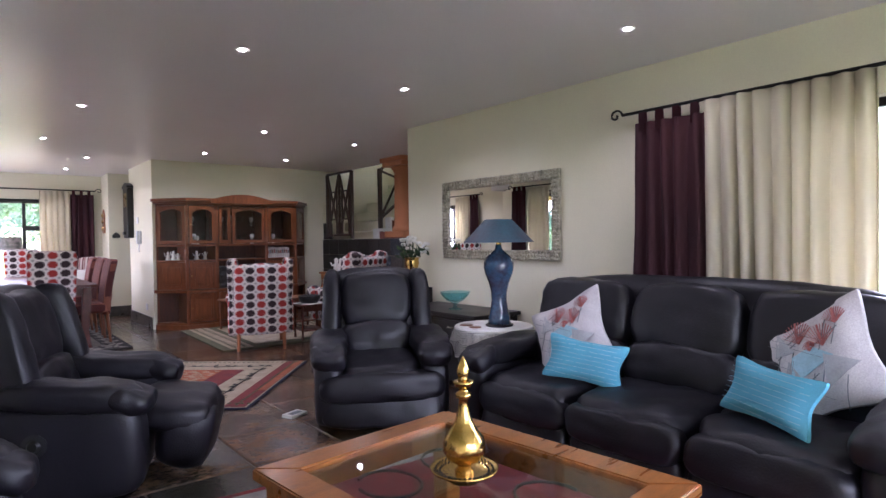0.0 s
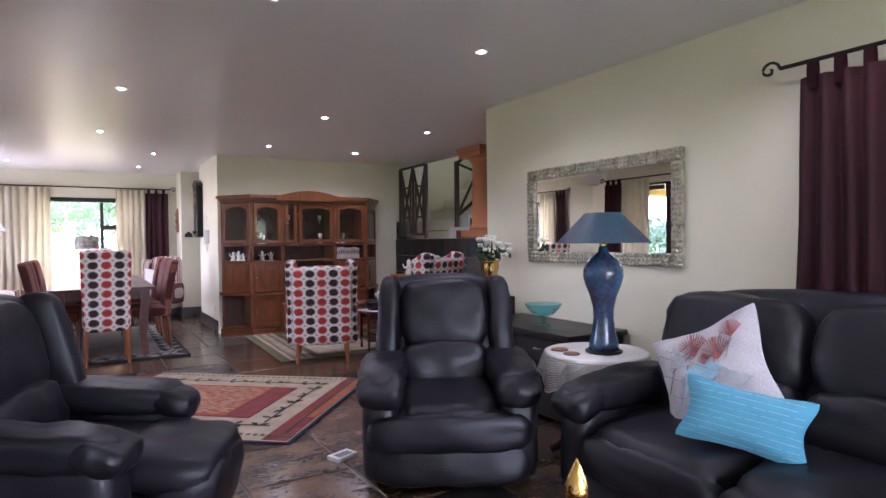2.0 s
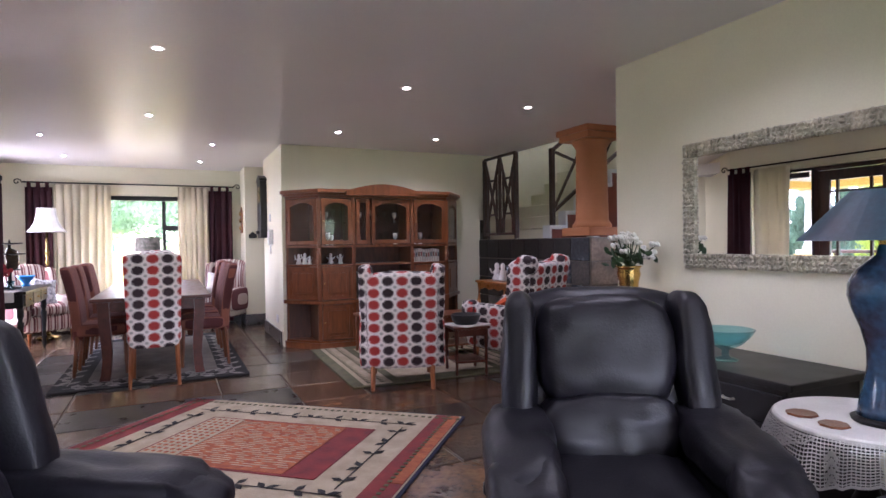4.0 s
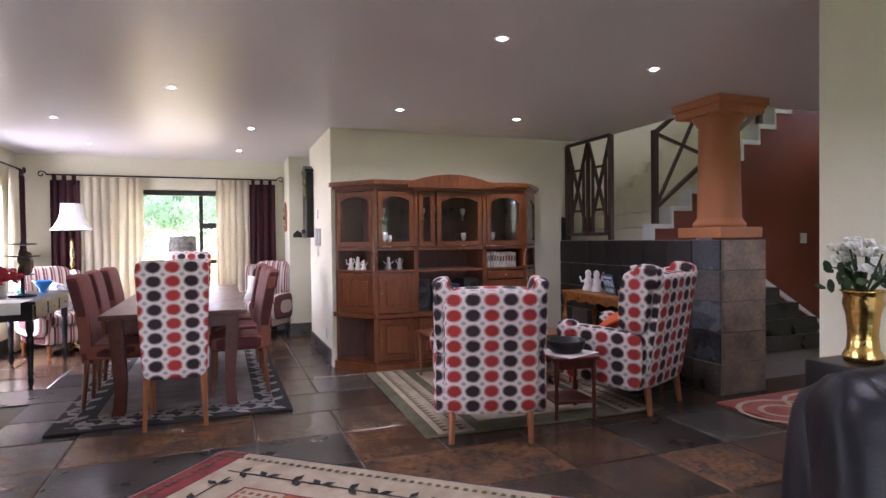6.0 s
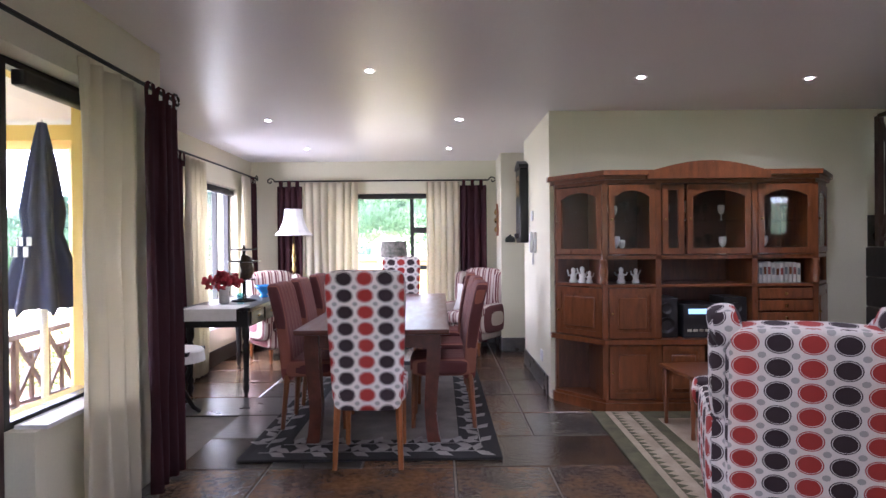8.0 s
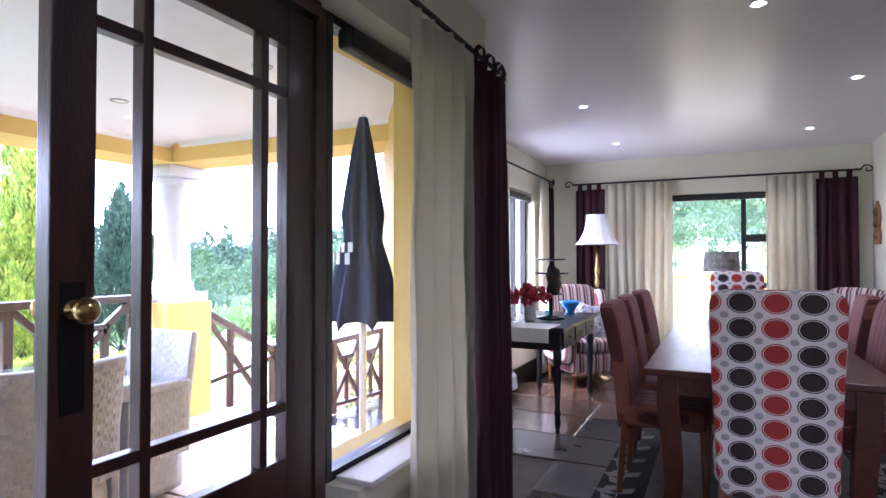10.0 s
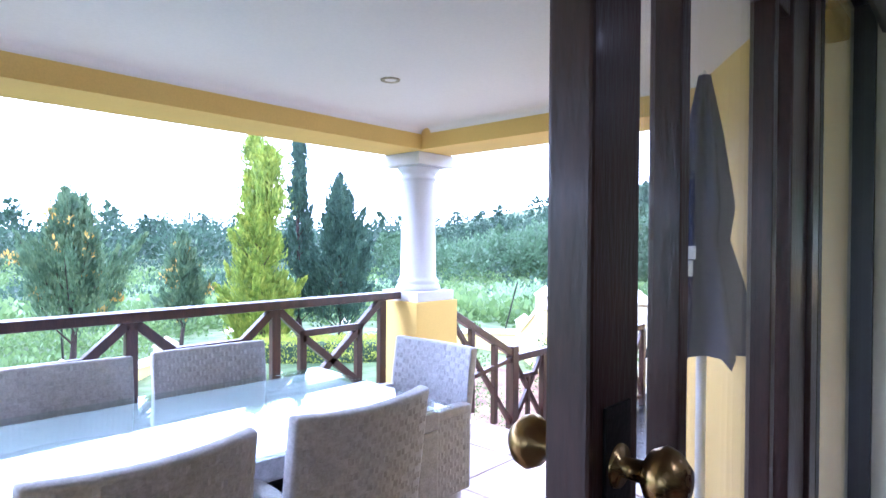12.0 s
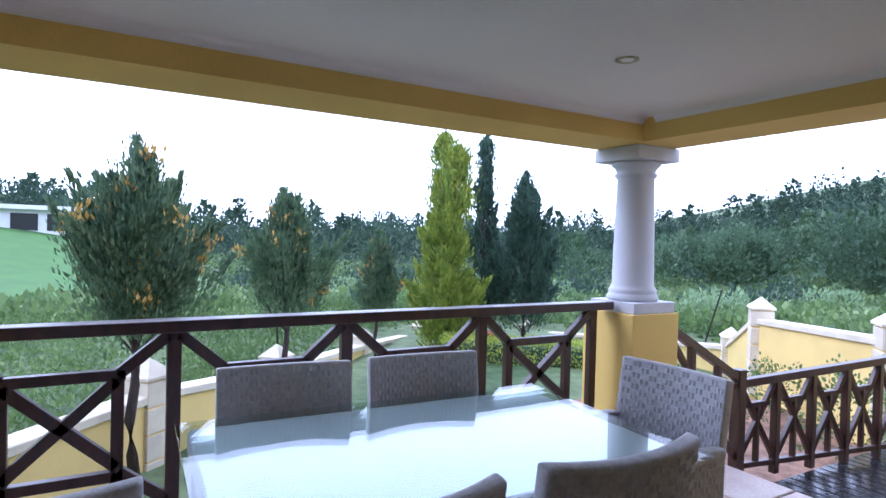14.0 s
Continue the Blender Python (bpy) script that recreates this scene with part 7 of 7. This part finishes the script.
def leaf_mat(name, a, b, c, patch=5.0):
    """Foliage whose leaves differ in tone."""
    m = mat(name, a, 0.6, 0.2, 3, 30, 0)
    n, l = m.node_tree.nodes, m.node_tree.links
    g, r = n.new("ShaderNodeNewGeometry"), n.new("ShaderNodeValToRGB")
    e = r.color_ramp.elements
    e[0].color, e[1].color = (*b, 1), (*c, 1)
    k = e.new(0.5)
    k.color = (*a, 1)
    tc, nz, mx = n.new("ShaderNodeTexCoord"), n.new("ShaderNodeTexNoise"), n.new("ShaderNodeMix")
    nz.inputs["Scale"].default_value, nz.inputs["Detail"].default_value = patch, 1.0
    l.new(tc.outputs["Object"], nz.inputs["Vector"])
    st = n.new("ShaderNodeMapRange")
    st.inputs[1].default_value, st.inputs[2].default_value = 0.32, 0.68
    l.new(nz.outputs["Fac"], st.inputs[0])
    mx.inputs[0].default_value = 0.6
    l.new(g.outputs["Random Per Island"], mx.inputs[2])
    l.new(st.outputs[0], mx.inputs[3])
    l.new(mx.outputs[0], r.inputs[0])
    l.new(r.outputs[0], n["Principled BSDF"].inputs["Base Color"])
    let_through(m, 0.25, tuple(min(1, v * 1.6) for v in a))
    return m


YGREEN = leaf_mat("golden_conifer_leaves", (0.19, 0.25, 0.028), (0.08, 0.14, 0.02), (0.42, 0.42, 0.06))
DGREEN = leaf_mat("dark_conifer_leaves", (0.042, 0.085, 0.055), (0.018, 0.04, 0.028), (0.09, 0.14, 0.08))
MGREEN = leaf_mat("blue_green_conifer_leaves", (0.08, 0.135, 0.066), (0.028, 0.058, 0.032), (0.17, 0.22, 0.095))
TIPS = leaf_mat("yellow_cone_tips", (0.42, 0.27, 0.05), (0.25, 0.13, 0.03), (0.5, 0.36, 0.10))
SHRUB = leaf_mat("meadow_shrub_leaves", (0.108, 0.172, 0.052), (0.045, 0.088, 0.03), (0.25, 0.33, 0.11), 0.55)
WOOD1 = leaf_mat("woodland_leaves", (0.038, 0.072, 0.042), (0.018, 0.040, 0.026), (0.075, 0.125, 0.065), 0.3)
HEDGE = leaf_mat("bright_hedge_leaves", (0.33, 0.39, 0.045), (0.17, 0.24, 0.03), (0.50, 0.52, 0.08))
BARK = mat("rough_brown_bark", (0.07, 0.045, 0.035), 0.9, 0.3, 6, 40, 0.8, stretch=(3, 3, 0.6), dist=0.02)


def leaves(pts, dirs, size, rng, long=2.2):
    """Small pointed leaf sprays at points, leaning along dirs."""
    n = len(pts)
    pts, dirs = np.asarray(pts), np.asarray(dirs)
    d = dirs + rng.normal(0, 0.35, (n, 3))
    d /= np.linalg.norm(d, axis=1)[:, None] + 1e-9
    s = np.cross(d, rng.normal(0, 1, (n, 3)))
    s /= np.linalg.norm(s, axis=1)[:, None] + 1e-9
    k = (size * rng.uniform(0.6, 1.4, n))[:, None]
    v = np.stack([pts, pts + d * k * long * 0.45 + s * k * 0.5, pts + d * k * long, pts + d * k * long * 0.45 - s * k * 0.5], 1).reshape(-1, 3)
    f = np.arange(4 * n).reshape(-1, 4)
    return v.tolist(), f.tolist()


def conifer(x, y, z, top, radius, base, material, label, n=7000, tips=0, shape=1.0, size=0.05, seed=1, spires=1, lean=0.0):
    """A tree: tapered trunk with limbs, and a crown of sprays gathered on upward plumes, with gaps and an uneven outline."""
    rng = np.random.default_rng(seed)
    t = thing("conifer_tree", at(x, y, z), label, "tree")
    h = top - z
    tube_ = tube(bmesh.new(), [(0.03 * math.sin(k), 0.03 * math.cos(1.7 * k), h * 0.9 * k / 8) for k in range(9)], [0.055 * h / 3.5 * (1 - 0.1 * k) + 0.012 for k in range(9)], 8)
    part("trunk", tube_, BARK, t, smooth=True)
    pts, drs = [], []
    lim = bmesh.new()
    plumes = 66 if spires == 1 else 90
    for k in range(plumes):
        u = rng.uniform(0, 1) ** 1.1
        a = rng.uniform(0, 2 * math.pi)
        zc = base + (h - base) * u
        prof = (1 - u) ** (1.1 * shape) * (0.6 + 0.4 * min(1, u * 5))
        if spires > 1 and u > 0.55:
            prof *= 0.8
        r = radius * (prof + 0.03) * rng.uniform(0.45, 1.1) * (1.45 if k % 5 == 0 and spires == 1 else 1.0)
        c = np.array([r * 0.4 * math.cos(a), r * 0.4 * math.sin(a), zc])
        o = np.array([r * math.cos(a), r * math.sin(a), zc + 0.14 + 0.75 * radius * rng.uniform(0.35, 1.35) * (1.0 - 0.6 * u)])
        if spires > 1 and u > 0.6:
            sx = (k % spires - (spires - 1) / 2) * radius * 0.55
            c[0] += sx
            o[0] += sx
            o[2] -= (k % spires) * 0.25
        if k < 3 and spires == 1:
            c, o = np.array([0.0, 0.0, h - 0.75]), np.array([0.05 * (k - 1), 0.04 * (1 - k), h + 0.02 - 0.1 * k])
        if k % 3 == 0:
            tube(lim, [(0, 0, max(0.1, zc - 0.25 * r - 0.1)), tuple(c), tuple(o)], [0.016, 0.010, 0.004], 5)
        m = int(1.7 * n) // plumes
        w = rng.uniform(0, 1, m) ** 0.85
        p = c + (o - c) * w[:, None] + rng.normal(0, 1, (m, 3)) * (0.06 * radius / 0.6 + 0.02) * (1.2 - w[:, None] * 1.12)
        d = np.tile((o - c) / (np.linalg.norm(o - c) + 1e-9) + np.array([0, 0, 0.9]), (m, 1)) + (p - c) * 2.0
        pts.append(p)
        drs.append(d)
    pts, drs = np.concatenate(pts), np.concatenate(drs)
    v, f = leaves(pts, drs, size * 0.82, rng, 2.9)
    part("limbs", lim, BARK, t)["kind"] = "stuff"
    c = make_mesh("crown", v, f, material)
    c.parent = t
    if tips:
        ctr = pts[rng.choice(len(pts), 26)]
        q = np.concatenate([ctr[rng.integers(0, 26, tips)] + rng.normal(0, 0.045, (tips, 3))])
        v, f = leaves(q * np.array([1.06, 1.06, 1.0]), np.tile([0, 0, 1.0], (tips, 1)), 0.03, rng, 2.4)
        c2 = make_mesh("yellow_tips", v, f, TIPS)
        c2.parent = t
        c2["label"], c2["kind"] = "yellowed tips in the crown", "stuff"
    return t


conifer(-6.84, 6.84, -1.05, 1.88, 0.95, 1.45, MGREEN, "dark green garden conifer with yellowed tips", 17000, 700, 0.85, 0.026, 1)
conifer(-9.25, 8.95, -1.1, 1.72, 0.90, 1.3, MGREEN, "dark green garden conifer with yellow tips and two stems", 14000, 500, 0.9, 0.030, 2)
conifer(-11.5, 11.4, -1.1, 1.25, 0.66, 0.9, MGREEN, "small blue green garden conifer", 9000, 250, 1.0, 0.035, 3)
conifer(-11.7, 13.2, -1.1, 3.45, 1.15, 0.05, YGREEN, "tall golden green conifer with two tips", 26000, 0, 1.0, 0.042, 4, 2)
conifer(-12.4, 14.6, -1.1, 3.6, 0.72, 0.6, DGREEN, "slender dark green cypress", 8000, 0, 1.2, 0.045, 5)
conifer(-11.4, 15.1, -1.1, 2.5, 1.2, 0.6, DGREEN, "broad dark green conifer", 20000, 0, 0.9, 0.038, 6)

# hedge, pot
rngn = np.random.default_rng(9)
m = 9000
p = np.stack([rngn.uniform(-1.6, 1.6, m), rngn.uniform(-0.35, 0.35, m), rngn.uniform(0, 0.55, m)], 1)
keep = (np.abs(p[:, 1]) > 0.2) | (p[:, 2] > 0.4)
p = p[keep]
v, f = leaves(p, np.tile([0, 0, 1.0], (len(p), 1)), 0.03, rngn, 1.6)
hg = thing("hedge", at(-10.0, 13.9, -1.1, 50), "low bright yellow green clipped hedge", "hedge")
c = make_mesh("foliage", v, f, HEDGE)
c.parent = hg
part("core", cushion(3.1, 0.5, 0.42, P(0, 0, 0.22), 8, 6), WOOD1, hg)
pt = thing("flower_pot", at(-11.1, 14.1, -1.05), "terracotta flower pot beside the trees", "pot")
part("pot", lathe([(0.13, 0), (0.2, 0.36), (0.23, 0.37), (0.23, 0.44), (0.19, 0.44), (0.18, 0.36), (0.01, 0.34)], 20), mat("terracotta_clay", (0.35, 0.10, 0.05), 0.8, 0.12, 6, 60, 0.2), pt, smooth=True)


def scatter(name, label, category, material, spots, n, size, seed, cone=0.0):
    """Many plants as one mesh; spots of (x, y, z, width, height). cone: the share of pointed ones."""
    rng = np.random.default_rng(seed)
    P_, D_, S_ = [], [], []
    for x, y, z, w, h in spots:
        d = rng.normal(0, 1, (n, 3))
        d /= np.linalg.norm(d, axis=1)[:, None]
        d[:, 2] = np.abs(d[:, 2])
        lump = 1 + 0.22 * np.sin(d[:, 0] * 6 + x) * np.cos(d[:, 1] * 5 + y) + 0.12 * np.sin(d[:, 2] * 9 + y)
        p = d * (rng.uniform(0.6, 1.0, n) ** 0.6 * lump)[:, None]
        if rng.random() < cone:
            u = rng.uniform(0, 1, n)
            rr = (1 - u) * 0.8 + 0.04 + 0.08 * np.sin(u * 40 + x)
            p = np.stack([d[:, 0] * rr, d[:, 1] * rr, u * 1.25], 1)
        P_.append(p * np.array([w / 2, w / 2, h]) + np.array([x, y, z]))
        D_.append(d + np.array([0, 0, 0.5]))
        S_.append(np.full(n, size * (w + h) / 2))
    P_, D_, S_ = np.concatenate(P_), np.concatenate(D_), np.concatenate(S_)
    v, f = leaves(P_, D_, S_, rng, 1.4)
    return tagged(make_mesh(name, v, f, material), label, category, "", "stuff")


def ring_spots(seed, count, r0, r1, a0, a1, w, h):
    """Places on the land round the house, between two distances and two bearings; the lawn stays free."""
    rng = random.Random(seed)
    out = []
    while len(out) < count:
        r, a = r0 + (r1 - r0) * rng.random() ** 1.1, rng.uniform(a0, a1)
        if a < 0.0 and 24 < r < 62:
            if rng.random() < 0.5:
                count -= 1
            continue
        x, y = -2 - r * math.cos(a), 8 + r * math.sin(a)
        s = rng.uniform(0.55, 1.3)
        out.append((x, y, hill(x, y) - 0.15, w * s * rng.uniform(0.8, 1.4), h * s))
    return out


scatter("meadow_shrubs", "rank green shrubs and weeds of the meadow", "shrubs", SHRUB, ring_spots(1, 1300, 15.5, 60, -0.5, 1.75, 2.2, 0.75), 120, 0.085, 1)
# Lime bush green, paled so the north trees carry the window's glare
PALELEAF = leaf_mat("pale_sunlit_leaves", (0.20, 0.29, 0.14), (0.11, 0.19, 0.08), (0.34, 0.42, 0.24))
scatter("lime_bushes", "pale lime green bushes scattered in the meadow", "shrubs", PALELEAF, ring_spots(31, 42, 17, 46, 0.02, 1.35, 2.0, 1.25), 420, 0.06, 32)
scatter("valley_bushes", "darker bushes on the valley side", "shrubs", WOOD1, ring_spots(2, 120, 28, 62, -0.25, 1.7, 3.0, 1.6), 260, 0.06, 2)
scatter("woodland", "far dark green woodland on the ridge", "woods", WOOD1, ring_spots(3, 420, 62, 115, -0.55, 1.85, 5.5, 4.2), 340, 0.058, 3, 0.4)
MIDWOOD = leaf_mat("mid_green_valley_leaves", (0.065, 0.115, 0.055), (0.028, 0.058, 0.03), (0.13, 0.20, 0.09), 0.22)


def ridge_spots(seed, count, r0, r1, share, w):
    """Trees on the northern slope, whose tops climb towards the north."""
    rng = random.Random(seed)
    out = []
    for _ in range(count):
        r, a = rng.uniform(r0, r1), rng.uniform(0.72, 1.9)
        x, y = -2 - r * math.cos(a), 8 + r * math.sin(a)
        top = 1.4 + r * (0.016 + 0.27 * min(max(a - 0.84, 0.0), 0.42)) * share * rng.uniform(0.78, 1.0)
        z = hill(x, y) - 0.2
        out.append((x, y, z, w * rng.uniform(0.7, 1.4), max(1.6, (top - z) / 1.15)))
    return out


scatter("ridge_conifers", "dark pointed conifers along the slope's ridge", "woods", WOOD1, ridge_spots(4, 420, 70, 92, 1.0, 2.6), 400, 0.048, 4, 0.95)
scatter("valley_trees", "soft green trees on the wooded slope", "woods", MIDWOOD, ridge_spots(14, 150, 46, 66, 0.62, 4.6), 700, 0.048, 15, 0.25)
scatter("north_trees", "trees behind the dining window", "woods", PALELEAF, [(x * 2.1, 64 + (x % 3) * 3, hill(x * 2.1, 64) - 0.6, 9.0, 5.2 + (x * 7 % 3) * 1.1) for x in range(-5, 16, 2)], 900, 0.035, 5)
rngw = random.Random(21)
weeds = []
for _ in range(330):
    s, d = rngw.uniform(-9, 17), 0.7 + 11 * rngw.random() ** 1.4
    x, y = -4.7 - 0.72 * s - 0.69 * d, 4.5 + 0.69 * s - 0.72 * d
    weeds.append((x, y, hill(x, y) - 0.08, rngw.uniform(0.9, 2.0), rngw.uniform(0.3, 0.75)))
scatter("wall_side_weeds", "ferns and rank weeds beyond the garden wall", "weeds", SHRUB, weeds, 240, 0.055, 22)
# grass slope painted pale for its glare; it also bounces light indoors
vs, fs = [], []
for i in range(19):
    for k in range(13):
        x, y = -7 + 2.4 * k, 16.4 + 2.6 * i
        vs.append((x, y, hill(x, y) + 0.10))
for i in range(18):
    for k in range(12):
        fs.append((i * 13 + k, i * 13 + k + 1, i * 13 + k + 14, i * 13 + k + 13))
tagged(make_mesh("dry_meadow", vs, fs, mat("glare_pale_grass", (0.44, 0.45, 0.33), 0.9, 0.15, 0.5, 12, 0.4, tint=(0.30, 0.34, 0.20)), True), "grass slope beyond the dining window, its glare put into the pale colour", "meadow", "", "structure")
vs, fs = [], []
for i in range(14):
    for k in range(10):
        r, a = 24 + i * 2.7, -0.35 + 0.035 * k
        x, y = -2 - r * math.cos(a), 8 + r * math.sin(a)
        vs.append((x, y, hill(x, y) + 0.12))
for i in range(13):
    for k in range(9):
        fs.append((i * 10 + k, i * 10 + k + 1, i * 10 + k + 11, i * 10 + k + 10))
tagged(make_mesh("lawn", vs, fs, LAWN, True), "bright mown lawn below the far house", "lawn", "", "structure")
fh = thing("far_house", at(-60.5, 3.6, hill(-57, 2) - 0.1, 8), "low white modern house beyond the lawn", "house")
WALLW = mat("white_house_paint", (0.75, 0.74, 0.72), 0.7, 0.04, 1, 20, 0.05)
part("wall", boxes((-3, -9.5, 0, 3, 3, 2.0)), WALLW, fh)
part("roof", boxes((-3.6, -10, 2.0, 3.6, 3.4, 2.35)), WALLW, fh)
part("wing_wall", boxes((-3, 3.0, 0, 2.5, 7, 1.6)), WALLW, fh)
part("wing_roof", boxes((-3.4, 3.4, 1.6, 2.9, 7.3, 1.85)), WALLW, fh)
for y in (-8.2, -5.6, -3.0, -0.6):
    part("window", boxes((3.0, y - 0.9, 0.35, 3.06, y + 0.9, 1.7)), PLASTICB, fh)
part("window", boxes((2.5, 4.2, 0.4, 2.56, 6.0, 1.3)), PLASTICB, fh)
for i, (x, y) in enumerate(((-9.0, 18.4), (-5.2, 17.6), (-10.4, 7.6), (-11.0, 9.3))):
    ep = thing("fence_stay", pose(x, y, -0.9, 8, 22, 0), "thin grey metal fence stay behind the wall", "fence post", "fence stays")
    part("rod", tube(bmesh.new(), [(0, 0, 0), (0, 0, 1.5)], 0.02, 6), ALU, ep)
structure("gravel_bed", boxes((-7.2, 10.3, -1.2, -3.3, 15.5, -0.98)), GRAVEL, "reddish gravel bed beside the deck", "ground")
scatter("bed_shrubs", "small flowering shrubs by the garden wall", "shrubs", SHRUB, [(-5.2, 14.6, -0.98, 0.9, 0.9), (-3.9, 14.0, -0.98, 0.9, 1.1), (-6.5, 14.2, -0.98, 0.8, 0.6), (-5.0, 12.6, -0.98, 0.6, 0.5)], 900, 0.035, 8)
# ---- floor tiles ----
def tile_mesh(name, w, d, h, mats, bevel=0.006):
    bm = boxes((-w / 2, -d / 2, -h, w / 2, d / 2, 0))
    top = [e for e in bm.edges if all(v.co.z > -1e-6 for v in e.verts)]
    bmesh.ops.bevel(bm, geom=top, offset=bevel, segments=1, affect="EDGES")
    me = bpy.data.meshes.new(name)
    bm.to_mesh(me)
    bm.free()
    me.materials.append(mats)
    return me


SLATERUST = mat("rust_brown_slate", (0.16, 0.080, 0.036), 0.2, 0.28, 4.0, 30, 0.45, tint=(0.07, 0.05, 0.04), random_amount=0.3, spec=0.6, dist=0.006)
SLATEGREY = mat("grey_green_slate", (0.085, 0.075, 0.058), 0.2, 0.25, 4.0, 30, 0.5, tint=(0.05, 0.048, 0.045), random_amount=0.35, spec=0.6, dist=0.006)
G = 0.56
rng = random.Random(77)
kinds = [tile_mesh("tile", G - 0.012, G - 0.012, 0.02, m) for m in (SLATE, SLATERUST, SLATEGREY, SLATEDARK)]
wide = [tile_mesh("tile", 2 * G - 0.012, G - 0.012, 0.02, m) for m in (SLATE, SLATERUST, SLATEGREY, SLATEDARK)]
cells = set()
for i in range(-4, 21):
    for j in range(-5, 32):
        x, y = -0.2 + (i + 0.5) * G, (j + 0.5) * G
        inside = (-0.25 < x - 0.2 or (x > -1.35 and y > 10.0)) and y < 13.4 and x < 8.9 and not (x > 4.2 and y < 6.2) and not (x > 5.25 and y > 8.3)
        if inside:
            cells.add((i, j))
near, far = [], []
for c in sorted(cells):
    if c not in cells:
        continue
    i, j = c
    cells.discard(c)
    two = (i + 1, j) in cells and rng.random() < 0.28
    if two:
        cells.discard((i + 1, j))
    x, y = -0.2 + (i + (1.0 if two else 0.5)) * G, (j + 0.5) * G
    k = rng.choices((0, 1, 2, 3), (5, 4.5, 1.2, 0.6))[0]
    (near if 3.0 < y < 12.9 and x < 4.6 else far).append((x, y, two, k))
near.sort(key=lambda q: abs(q[1] - 7.5))
far += near[290:]
for x, y, two, k in near[:290]:
    ob = bpy.data.objects.new("tile", (wide if two else kinds)[k])
    scene.collection.objects.link(ob)
    ob.parent = floor
    ob.location = (x, y, rng.uniform(-0.0015, 0.0))
bm = bmesh.new()
for x, y, two, k in far:
    w = G if two else G / 2
    box(bm, x - w + 0.006, y - G / 2 + 0.006, -0.02, x + w - 0.006, y + G / 2 - 0.006, -0.001)
ft = part("tiles_joined", bm, SLATE, floor)
ft["kind"] = "stuff"

# veranda paving
vp = bpy.data.objects["veranda_floor"]
pm = [tile_mesh("paver", 0.59, 0.44, 0.02, PAVE), tile_mesh("paver", 0.59, 0.59, 0.02, PAVE)]
y = 10.12
row = 0
while y > 4.0:
    k = 1 if row % 3 == 1 else 0
    d = 0.6 if k else 0.45
    for c in range(5):
        ob = bpy.data.objects.new("paver", pm[k])
        scene.collection.objects.link(ob)
        ob.parent = vp
        ob.location = (-0.87 - 0.6 * c - (0.0 if row % 2 else 0.06), y - d / 2, rng.uniform(-0.003, 0.0))
    y -= d
    row += 1

# slate cladding of the stair block
blk = bpy.data.objects["stair_block"]
SLATEWALL = mat("slate_wall_tile", (0.105, 0.085, 0.065), 0.3, 0.3, 4, 30, 0.5, tint=(0.045, 0.042, 0.042), random_amount=0.45)
# Light painted in: front tiles brightened, side tiles darkened, corner and top given blue sheen
SLATETAN = mat("lit_tan_brown_wall_slate", (0.29, 0.21, 0.14), 0.34, 0.2, 4, 30, 0.5, tint=(0.11, 0.085, 0.065), random_amount=0.25)
SLATEBLUE = mat("blue_sheen_wall_slate", (0.09, 0.10, 0.115), 0.26, 0.25, 4, 30, 0.5, tint=(0.05, 0.05, 0.055), random_amount=0.3)
wt_ = [tile_mesh("wall_tile", 0.30, 0.245, 0.014, m, 0.004) for m in (SLATEWALL, SLATEBLUE, mat("shaded_wall_slate", (0.024, 0.019, 0.016), 0.5, 0.25, 4, 30, 0.5, tint=(0.014, 0.012, 0.011), random_amount=0.25, spec=0.3), SLATETAN)]
broad = tile_mesh("wall_tile", 0.468, 0.245, 0.014, SLATETAN, 0.004)
for r in range(5):
    for c in range(8):
        y = 8.1 + 0.31 * c + 0.155 + 0.001
        k = rng.choices((0, 1, 2), (2, 3, 2) if c < 2 else (0.3, 0.1, 4))[0]
        ob = bpy.data.objects.new("wall_tile", wt_[k])
        scene.collection.objects.link(ob)
        ob.parent = blk
        ob.matrix_basis = pose(5.1 - 0.014 + rng.uniform(0, 0.002), y, 0.13 + 0.256 * r, 0, -90, 0) @ pose(0, 0, 0, 0, 0, 90)
    ob = bpy.data.objects.new("wall_tile", broad)
    scene.collection.objects.link(ob)
    ob.parent = blk
    ob.matrix_basis = pose(5.1 + 0.24, 8.1 - 0.014 + rng.uniform(0, 0.002), 0.13 + 0.256 * r, 90, 0, 0)
for c in range(2):
    for q in range(2):
        ob = bpy.data.objects.new("wall_tile", wt_[1])
        scene.collection.objects.link(ob)
        ob.parent = blk
        ob.matrix_basis = pose(5.1 + 0.12 + 0.24 * c, 8.1 + 0.125 + 0.25 * q, 1.282 + 0.0) @ Matrix.Diagonal((0.77, 1, 1, 1))
